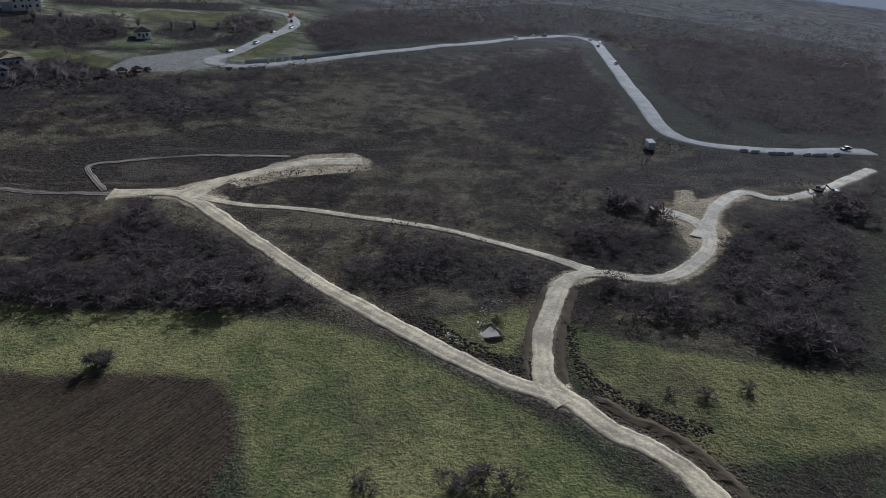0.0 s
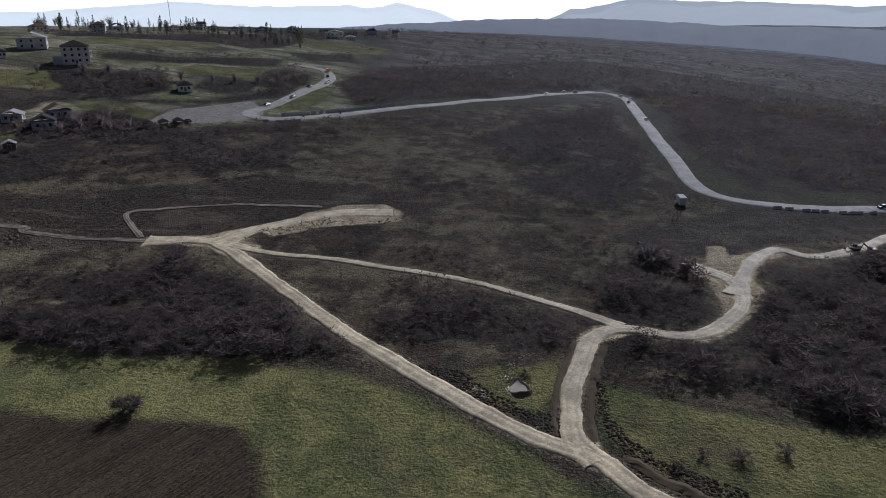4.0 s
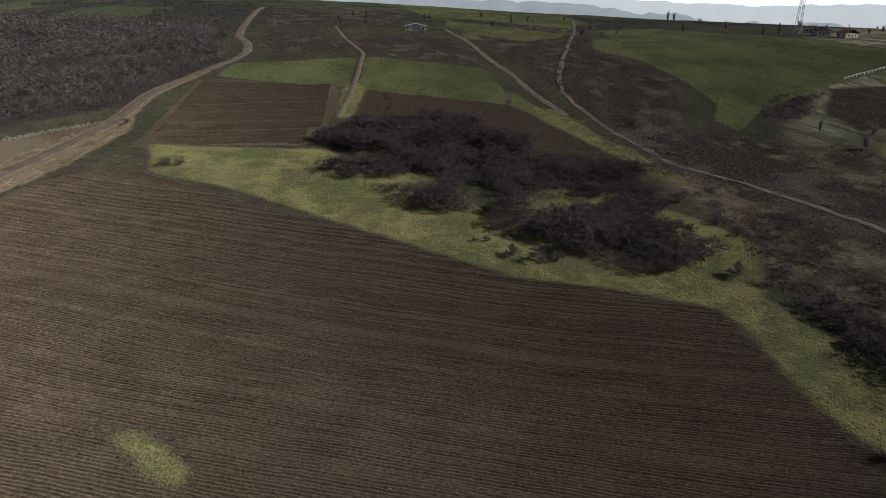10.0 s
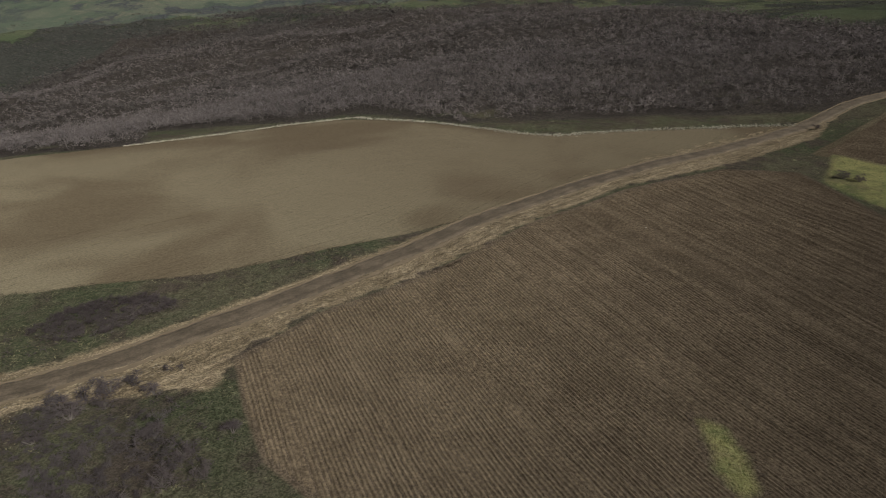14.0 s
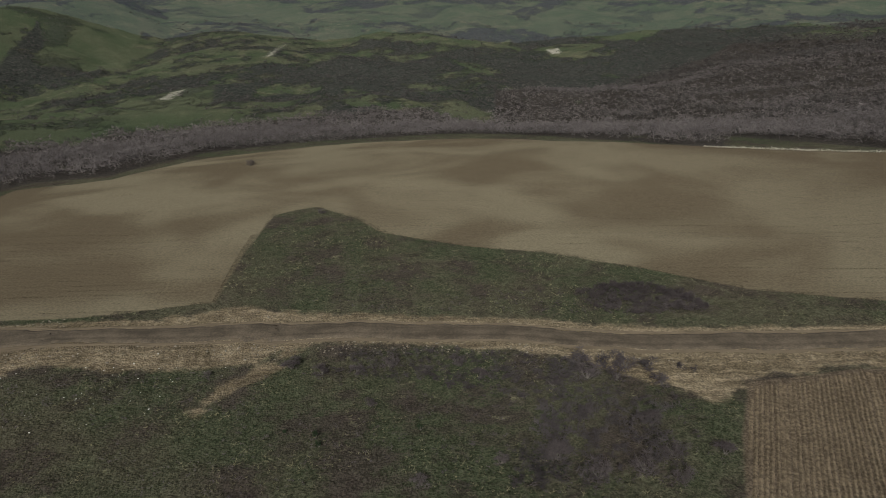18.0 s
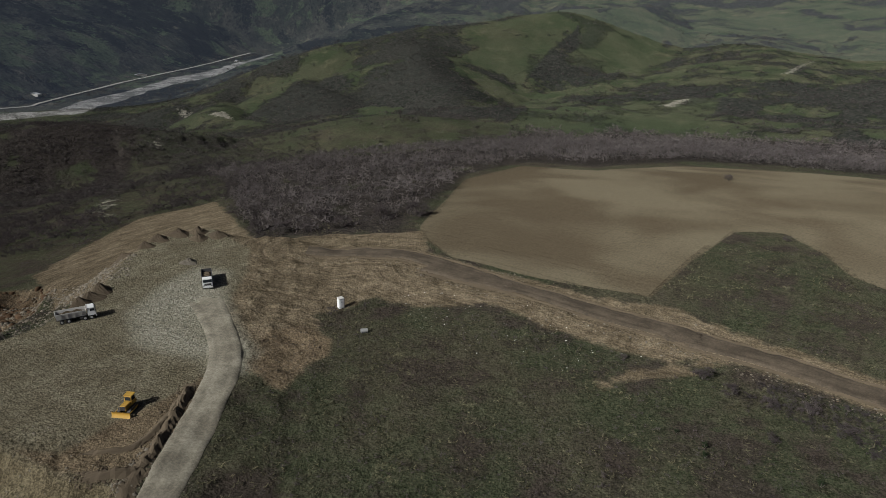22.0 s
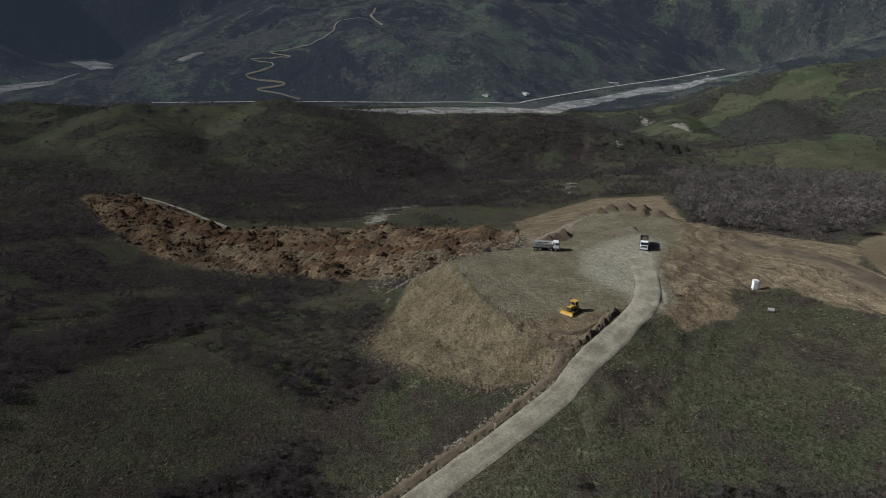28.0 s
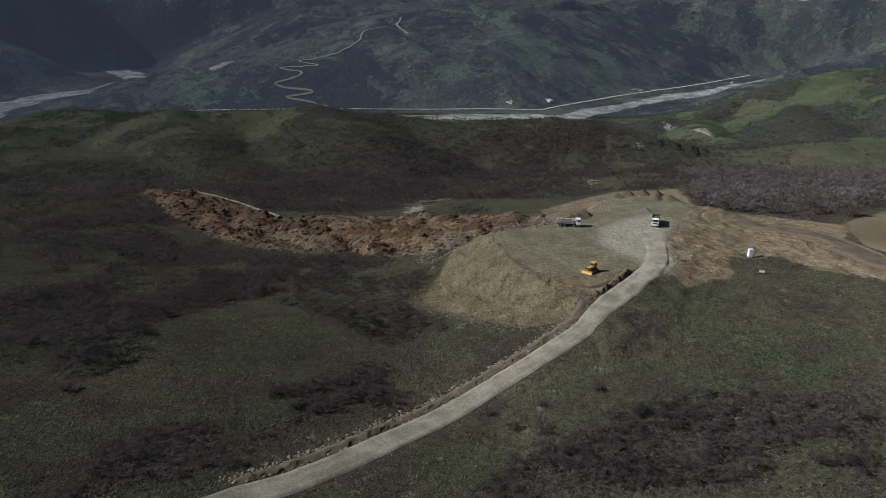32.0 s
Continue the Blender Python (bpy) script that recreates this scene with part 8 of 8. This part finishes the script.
# ---------------------------------------------------------------- village on the hill
WINDOW_DARK = plain("dark_window_opening", (0.025, 0.025, 0.027), 0.3)
FRAME = plain("window_frame", (0.6, 0.58, 0.54), 0.6)


def gable_roof(w, d, z, rise, over):
    bm = bmesh.new()
    x, y = w / 2 + over, d / 2 + over
    pts = [(-x, -y, z), (x, -y, z), (x, y, z), (-x, y, z), (0, -y, z + rise), (0, y, z + rise)]
    low = [(a, b, c - 0.18) for a, b, c in pts]
    v = [bm.verts.new(p) for p in pts + low]
    for f in ((0, 4, 5, 3), (4, 1, 2, 5), (6, 9, 11, 10), (10, 11, 8, 7), (0, 3, 9, 6), (1, 7, 8, 2), (0, 6, 10, 4), (4, 10, 7, 1), (3, 5, 11, 9), (5, 2, 8, 11)):
        bm.faces.new([v[k] for k in f])
    return bm


def hip_roof(w, d, z, rise, over):
    bm = bmesh.new()
    x, y = w / 2 + over, d / 2 + over
    run = max(0.0, y - x * 0.9)
    pts = [(-x, -y, z), (x, -y, z), (x, y, z), (-x, y, z), (0, -run, z + rise), (0, run, z + rise)]
    v = [bm.verts.new(p) for p in pts]
    u = [bm.verts.new((a, b, z - 0.22)) for a, b, _ in pts[:4]]
    for f in ((v[0], v[1], v[4]), (v[1], v[2], v[5], v[4]), (v[2], v[3], v[5]), (v[3], v[0], v[4], v[5])):
        bm.faces.new(f)
    for k in range(4):
        bm.faces.new((v[k], u[k], u[(k + 1) % 4], v[(k + 1) % 4]))
    bm.faces.new(u[::-1])
    return bm


def house(x, y, heading, w, d, floors, roof, walls, roof_mat, label, across=3, side=3, tall=2.9, rise=2.4, sink=0.6, name="house", group="village houses"):
    """A house with its wall, roof and windows on all four sides; its front faces -y before turning."""
    t = root(name, label, "house", group)
    high = floors * tall
    wall = part("wall", block(0, 0, high / 2 - sink / 2, w, d, high + sink, 0.03), walls, t)
    part("roof", (hip_roof if roof == "hip" else gable_roof)(w, d, high + 0.2, rise, 0.55), roof_mat, t)
    for f in range(floors):
        z = f * tall + 1.6
        for count, size, where in ((across, w, "fb"), (side, d, "lr")):
            for k in range(count):
                u = (k + 0.5) / count * size - size / 2
                for s in (-1, 1):
                    cx, cy, sx, sy = (u, s * (d / 2 + 0.02), 1.15, 0.1) if where == "fb" else (s * (w / 2 + 0.02), u, 0.1, 1.15)
                    win = part("window", block(cx, cy, z, sx + (0.24 if sx > sy else 0.02), sy + (0.24 if sy > sx else 0.02), 1.6), FRAME, t)
                    part("pane", block(cx * (1.0 if sx > sy else 1.006), cy * (1.006 if sx > sy else 1.0), z, sx, sy, 1.32), WINDOW_DARK, win)
    part("door", block(0, -d / 2 - 0.05, 1.0, 1.0, 0.1, 2.0), TIMBER, t)
    return stand(t, x, y, heading)


big = house(-219.1, 388.0, 30, 13.5, 11.0, 3, "hip", BRICK, ROOF_DARK, "unfinished three-storey block house with a dark hipped roof", 4, 3, 2.9, 3.2)
for s in (-1, 1):
    part("balcony", block(7.4, s * 3.4, 3.0, 1.6, 3.0, 0.25), CONCRETE, big)
    part("balcony", block(7.4, s * 3.4, 5.9, 1.6, 3.0, 0.25), CONCRETE, big)
part("annexe", block(-9.0, -1.0, 1.6, 4.8, 6.5, 4.0, 0.03), PLASTER, big)
house(-258.6, 380.0, 35, 9.5, 7.0, 1, "hip", WHITE, ROOF_DARK, "low white house with a dark hipped roof", 5, 2, 3.0, 2.6)
house(-257.0, 412.0, 25, 15.0, 10.0, 2, "gable", PLASTER, ROOF_GREY, "large house with pale sheet roofing", 3, 2, 2.8, 3.2)
house(-283.0, 404.0, 25, 14.0, 9.0, 1, "gable", PLASTER, ROOF_DARK, "long dark-roofed farm building", 3, 2, 3.2, 3.4)
house(-149.3, 361.0, 24, 7.0, 6.0, 1, "hip", WHITE, ROOF_DARK, "small white house with a dark roof above the junction", 2, 2, 2.8, 2.2)
house(-178.9, 284.0, 30, 9.0, 7.0, 1, "gable", PLASTER, ROOF_DARK, "dark-roofed cottage among bare trees", 2, 2, 2.8, 2.6)
house(-182.0, 300.0, 38, 10.0, 7.0, 1, "gable", PLASTER, ROOF_TILE, "brown-roofed cottage among bare trees", 2, 2, 2.8, 2.8)
house(-195.0, 289.0, 20, 8.0, 6.0, 1, "gable", BRICK, ROOF_GREY, "low outbuilding with a pale sheet roof", 2, 1, 2.6, 1.8)
house(-175.1, 254.0, 32, 4.2, 3.4, 1, "gable", TIMBER, ROOF_GREY, "little shed with a pale roof at the edge of the scrub", 1, 1, 2.3, 1.2)
house(-149.5, 766.9, 10, 17.0, 10.0, 2, "gable", WHITE, ROOF_GREY, "white two-storey building with a pale roof", 4, 2, 3.2, 2.6)
house(-134.0, 772.0, 10, 10.0, 7.0, 1, "gable", WHITE, ROOF_GREY, "low white annexe beside a larger building", 2, 1, 3.0, 1.6)
house(-595.0, 198.0, 74, 18.0, 7.0, 1, "gable", WHITE, ROOF_GREY, "long white farm shed between dark fields", 4, 1, 3.2, 2.0)
for k, (x, y) in enumerate(VALLEY_SHEDS):
    house(x, y, 30 * k, 48.0 if k % 2 == 0 else 22.0, 14.0, 1, "gable", PLASTER, ROOF_GREY, "long white shed on the valley floor", 6, 2, 4.0, 3.0, 3.0, group="valley sheds")
VILLAGE = [(-280.7, 534.7, 1), (-300, 600, 0), (-268, 640, 1), (-282.5, 742.9, 0), (-254.8, 763.1, 1), (-236, 800, 0), (-206, 812, 1), (-176, 836, 0), (-147.6, 852.5, 1), (-126.6, 878.9, 0),
           (-386.4, 426.1, 0), (-360.0, 420.0, 1), (-334.0, 446.0, 0), (-420.0, 452.0, 0), (-318.0, 520.0, 1), (-98.0, 884.0, 0), (-110, 860, 1)]
for k, (x, y, tile) in enumerate(VILLAGE):
    house(x, y, 20 + 23 * (k % 4), 9.0 + k % 3, 7.5, 1 + (k % 3 == 0), "gable" if k % 2 else "hip", (PLASTER, WHITE, BRICK)[k % 3], (ROOF_DARK, ROOF_TILE)[tile],
          ("dark-roofed" if not tile else "brown-tiled") + " village house among trees on the ridge", 2, 2)


def gazebo(x, y, heading, label, size=3.6):
    t = root("gazebo", label, "gazebo", "gazebos")
    for sx in (-1, 1):
        for sy in (-1, 1):
            part("post", block(sx * size * 0.42, sy * size * 0.42, 1.1, 0.16, 0.16, 2.5), TIMBER, t)
    part("roof", hip_roof(size, size, 2.3, 1.3, 0.4), ROOF_DARK, t)
    part("rail", merge(*[block(0, s * size * 0.42, 0.8, size * 0.84, 0.08, 0.5) for s in (-1, 1)]), TIMBER, t)
    return stand(t, x, y, heading)


for x, y in ((-140.8, 296.0), (-135.4, 299.5), (-130.3, 303.0)):
    gazebo(x, y, 30, "open timber gazebo with a dark roof beside the lay-by")
gazebo(-240.4, 348.0, 35, "brown timber gazebo in a garden", 5.0)


def lattice_mast(x, y, tall, wide, label):
    t = root("radio_mast", label, "mast")
    for sx in (-1, 1):
        for sy in (-1, 1):
            part("leg", block(sx * wide / 2, sy * wide / 2, tall / 2 - 0.5, 0.22, 0.22, tall + 1, 0, (1, 1), (-sx * wide * 0.36, -sy * wide * 0.36)), GREY_STEEL, t)
    n = int(tall / 3)
    for k in range(n):
        z0, z1 = k * tall / n, (k + 1) * tall / n
        w0 = wide * (1 - 0.72 * z0 / tall)
        h = z1 - z0
        tilt = math.degrees(math.atan2(w0, h)) * (1 if k % 2 else -1)
        length = math.hypot(w0, h)
        for s in (-1, 1):
            part("brace", block(0, s * w0 / 2, (z0 + z1) / 2, 0.12, 0.12, length, tilt=(0, tilt, 0)), GREY_STEEL, t)
            part("brace", block(s * w0 / 2, 0, (z0 + z1) / 2, 0.12, 0.12, length, tilt=(tilt, 0, 0)), GREY_STEEL, t)
    for z in (tall - 3, tall - 7):
        for k in range(3):
            th = k * 2.09
            part("antenna", block(0.8 * math.cos(th), 0.8 * math.sin(th), z, 0.3, 0.3, 2.2, 0.05), DIRTY_WHITE, t)
    return stand(t, x, y, 20)


lattice_mast(-412.2, 430.8, 38, 4.0, "grey steel lattice radio mast on the skyline")
t = root("antenna_pole", "tall thin steel antenna pole on the wooded ridge", "mast")
part("pole", block(0, 0, 15, 0.5, 0.5, 32, 0.1, (0.5, 0.5)), GREY_STEEL, t)
part("antenna", merge(block(0.4, 0, 28, 0.4, 0.4, 3, 0.05), block(-0.4, 0, 25, 0.4, 0.4, 3, 0.05)), DIRTY_WHITE, t)
stand(t, -270.3, 640.0, 0)

# garden fence up the hill
fence = root("garden_fence", "pale post-and-rail garden fence climbing the hill", "fence")
fa, fb = np.array((-267.7, 316.9)), np.array((-276.1, 386.1))
pm = block(0, 0, 0.7, 0.22, 0.22, 1.8, 0.02)
POST = bpy.data.meshes.new("post")
pm.to_mesh(POST)
pm.free()
POST.materials.append(FRAME)
for k in range(24):
    x, y = fa + (fb - fa) * k / 23
    ob = new("post", POST)
    ob.parent = fence
    ob.matrix_world = pose(x, y, on_ground(x, y), 0, 0, 7)
    if k < 23:
        x2, y2 = fa + (fb - fa) * (k + 1) / 23
        z1, z2 = on_ground(x, y), on_ground(x2, y2)
        bm = bmesh.new()
        a = [bm.verts.new((x + dx, y, z1 + 1.2 + dz)) for dx in (-0.05, 0.05) for dz in (-0.1, 0.1)]
        b = [bm.verts.new((x2 + dx, y2, z2 + 1.2 + dz)) for dx in (-0.05, 0.05) for dz in (-0.1, 0.1)]
        for i, j in ((0, 1), (1, 3), (3, 2), (2, 0)):
            bm.faces.new((a[i], a[j], b[j], b[i]))
        part("rail", bm, FRAME, fence)


# ---------------------------------------------------------------- trees about the village
def tree_meshes(seed, slim):
    v, t = brush(seed, 200, 0.12 if slim else 0.3, 1.0, 0.011, 0.9, 7)
    crown = tri_mesh("crown", v, t, TWIGS["wood"])
    crown.attributes.new("shade", "FLOAT", "POINT").data.foreach_set("value", np.full(len(v), 0.5, np.float32))
    bm = bmesh.new()
    bmesh.ops.create_cone(bm, cap_ends=True, segments=7, radius1=0.025, radius2=0.008, depth=0.7)
    bmesh.ops.translate(bm, verts=bm.verts[:], vec=(0, 0, 0.3))
    for k in range(6):
        th, el = k * 1.1 + seed, 0.6 + 0.1 * (k % 4)
        b2 = bmesh.ops.create_cone(bm, cap_ends=False, segments=4, radius1=0.01, radius2=0.002, depth=0.4)["verts"]
        bmesh.ops.rotate(bm, verts=b2, cent=(0, 0, 0), matrix=Euler((0.35 if slim else 0.8, 0, th)).to_matrix())
        bmesh.ops.translate(bm, verts=b2, vec=(-math.sin(th + 3.14) * 0.1, -math.cos(th) * 0.1, 0.3 + 0.06 * k))
    trunk = bpy.data.meshes.new("trunk")
    bm.to_mesh(trunk)
    bm.free()
    trunk.materials.append(BARK)
    return trunk, crown


def cypress_meshes(seed):
    g = np.random.RandomState(seed)
    verts = []
    for k in range(170):
        z = g.uniform(0.04, 0.97)
        rr = 0.11 * math.sin(min(1, z * 2.6) * 1.57) * (1 - max(0, z - 0.35) / 0.66) ** 0.7
        th = g.uniform(0, 6.28)
        c = np.array((rr * math.cos(th), rr * math.sin(th), z))
        verts += [c + g.normal(0, 0.02, 3), c + g.normal(0, 0.02, 3), c * (1.25, 1.25, 1) + (0, 0, 0.07)]
    v = np.array(verts)
    return tri_mesh("crown", v, np.arange(len(v)).reshape(-1, 3), TWIGS["evergreen"])


BARE = [tree_meshes(500 + k, False) for k in range(4)]
SLIM = [tree_meshes(520 + k, True) for k in range(2)]
CYPRESS = [cypress_meshes(540 + k) for k in range(3)]


def tree(x, y, tall, kind, k, label, group):
    trunk, crown = {"bare": BARE, "slim": SLIM}.get(kind, BARE)[k % 2]
    if kind == "cypress":
        crown = CYPRESS[k % 3]
    ob = new({"bare": "bare_tree", "slim": "poplar", "cypress": "cypress"}[kind], trunk)
    c = new("crown", crown)
    c.parent = ob
    ob.matrix_world = Matrix.LocRotScale((x, y, on_ground(x, y) - 0.1), Euler((0, 0, k * 1.3)), (tall, tall, tall))
    return tagged(ob, label, "tree", group)


g = np.random.RandomState(77)
for k in range(96):
    a, r = radians(g.uniform(13.5, 31.5)), g.uniform(610, 800)
    x, y = -math.sin(a) * r, math.cos(a) * r
    tree(x, y, g.uniform(6, 13), "cypress" if g.uniform() < 0.55 else "bare", k, "tree on the wooded village ridge", "ridge trees")
for k, (x, y, s, kind) in enumerate([(-192, 246, 8, "bare"), (-216, 247.8, 7, "slim"), (-203, 262, 6, "bare"), (-170, 290, 8, "bare"), (-164, 284, 9, "bare"), (-158, 290, 8, "bare"), (-168, 276, 7.5, "bare"),
                                     (-152, 285, 8, "bare"), (-146, 290, 7, "bare"), (-160, 300, 8, "bare"), (-186, 276, 7, "bare"), (-206, 370, 8, "bare"), (-196, 376, 8, "bare"), (-188, 366, 7, "bare"),
                                     (-178, 372, 8, "bare"), (-168, 368, 7, "bare"), (-158, 378, 8, "bare"), (-143, 384, 7, "bare"), (-132, 388, 8, "bare"), (-122, 396, 7, "bare"), (-113, 392, 6, "bare"), (-226, 362, 7, "bare"),
                                     (-108, 404, 7, "bare"), (-116, 412, 7, "bare"), (-104, 416, 6, "bare"), (-66, 343, 5, "bare"), (-778, 595, 17, "slim"), (-772, 600, 14, "slim"), (-768, 588, 12, "slim")]):
    tree(x, y, s, kind, k, {"bare": "leafless garden tree below the village", "slim": "tall slender poplar on the plain"}[kind], "village trees")
for k in range(60):
    a = radians(g.uniform(16, 78))
    r = g.uniform(520, 900)
    x, y = -math.sin(a) * r, math.cos(a) * r
    tree(x, y, g.uniform(4, 9), "cypress" if g.uniform() < 0.2 else "bare", k, "leafless tree on the plain beyond the village", "plain trees")

# ---------------------------------------------------------------- distance: ridges that glow to stand in for haze, and the bright horizon
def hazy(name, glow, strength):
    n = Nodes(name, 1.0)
    # distance haze painted in as emission of the ridge surface
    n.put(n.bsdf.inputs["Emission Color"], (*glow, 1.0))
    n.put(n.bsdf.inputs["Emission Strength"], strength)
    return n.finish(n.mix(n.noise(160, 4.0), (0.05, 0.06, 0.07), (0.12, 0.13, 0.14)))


def far_ridge(name, radius, crest, foot, mat, seed, label, rough=0.05):
    """A distant ridge: bearing and elevation of its crest in degrees, seen from the hovering point, sloping down to its foot."""
    at = np.arange(crest[0][0], crest[-1][0] + 0.01, 0.2)
    el = np.interp(at, [q[0] for q in crest], [q[1] for q in crest]) + rough * swell(at, at * 0, 0.9, seed) + rough * 0.5 * swell(at, at * 0, 0.35, seed + 1)
    verts, faces, rows = [], [], 6
    for k, (a, e) in enumerate(zip(np.radians(at), el)):
        for j in range(rows):
            u = j / (rows - 1)
            r = radius * (1 - 0.14 * u) + (radius * 0.012 * float(swell(at[k] * 1.0, u * 2.0, 1.3, seed + 2)) if j else 0)
            z = CAM_Z + r * math.tan(radians(e + (foot - e) * u ** 1.3))
            verts.append((-math.sin(a) * r, math.cos(a) * r, z))
        if k:
            b = k * rows
            faces += [(b - rows + j, b + j, b + j + 1, b - rows + j + 1) for j in range(rows - 1)]
    me = mesh_of(name, verts, faces, mat, True)
    if sum(f.normal.z for f in me.polygons) < 0:
        me.flip_normals()
    return tagged(new(name, me), label, "mountains", kind="structure")


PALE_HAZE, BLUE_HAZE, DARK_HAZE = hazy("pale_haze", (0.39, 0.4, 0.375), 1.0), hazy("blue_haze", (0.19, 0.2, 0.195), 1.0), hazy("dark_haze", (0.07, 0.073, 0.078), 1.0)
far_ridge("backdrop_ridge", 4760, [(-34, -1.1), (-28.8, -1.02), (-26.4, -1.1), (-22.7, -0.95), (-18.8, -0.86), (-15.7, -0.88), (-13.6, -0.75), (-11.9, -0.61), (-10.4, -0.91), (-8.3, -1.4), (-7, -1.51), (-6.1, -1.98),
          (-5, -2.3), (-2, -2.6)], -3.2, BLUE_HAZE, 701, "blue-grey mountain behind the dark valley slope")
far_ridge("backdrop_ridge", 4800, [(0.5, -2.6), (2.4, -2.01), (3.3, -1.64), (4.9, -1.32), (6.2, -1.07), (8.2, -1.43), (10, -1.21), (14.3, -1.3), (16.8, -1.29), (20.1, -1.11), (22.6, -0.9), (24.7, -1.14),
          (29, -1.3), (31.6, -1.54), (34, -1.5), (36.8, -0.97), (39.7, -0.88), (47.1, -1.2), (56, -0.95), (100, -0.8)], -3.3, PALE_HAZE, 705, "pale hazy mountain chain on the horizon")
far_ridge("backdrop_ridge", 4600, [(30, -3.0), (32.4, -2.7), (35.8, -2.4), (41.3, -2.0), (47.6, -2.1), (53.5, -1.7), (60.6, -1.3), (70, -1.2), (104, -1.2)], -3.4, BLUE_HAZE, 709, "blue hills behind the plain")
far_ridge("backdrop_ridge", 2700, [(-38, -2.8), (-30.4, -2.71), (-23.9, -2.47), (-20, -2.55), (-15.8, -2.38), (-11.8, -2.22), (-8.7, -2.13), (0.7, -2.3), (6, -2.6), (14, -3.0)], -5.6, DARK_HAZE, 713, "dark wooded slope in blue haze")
# glowing ring added behind the ridges in place of the bright low sky
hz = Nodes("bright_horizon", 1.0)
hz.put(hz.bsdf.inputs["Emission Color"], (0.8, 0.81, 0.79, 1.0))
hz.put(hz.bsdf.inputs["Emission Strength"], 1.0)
ring = [(4900 * math.cos(k * math.pi / 60), 4900 * math.sin(k * math.pi / 60)) for k in range(120)]
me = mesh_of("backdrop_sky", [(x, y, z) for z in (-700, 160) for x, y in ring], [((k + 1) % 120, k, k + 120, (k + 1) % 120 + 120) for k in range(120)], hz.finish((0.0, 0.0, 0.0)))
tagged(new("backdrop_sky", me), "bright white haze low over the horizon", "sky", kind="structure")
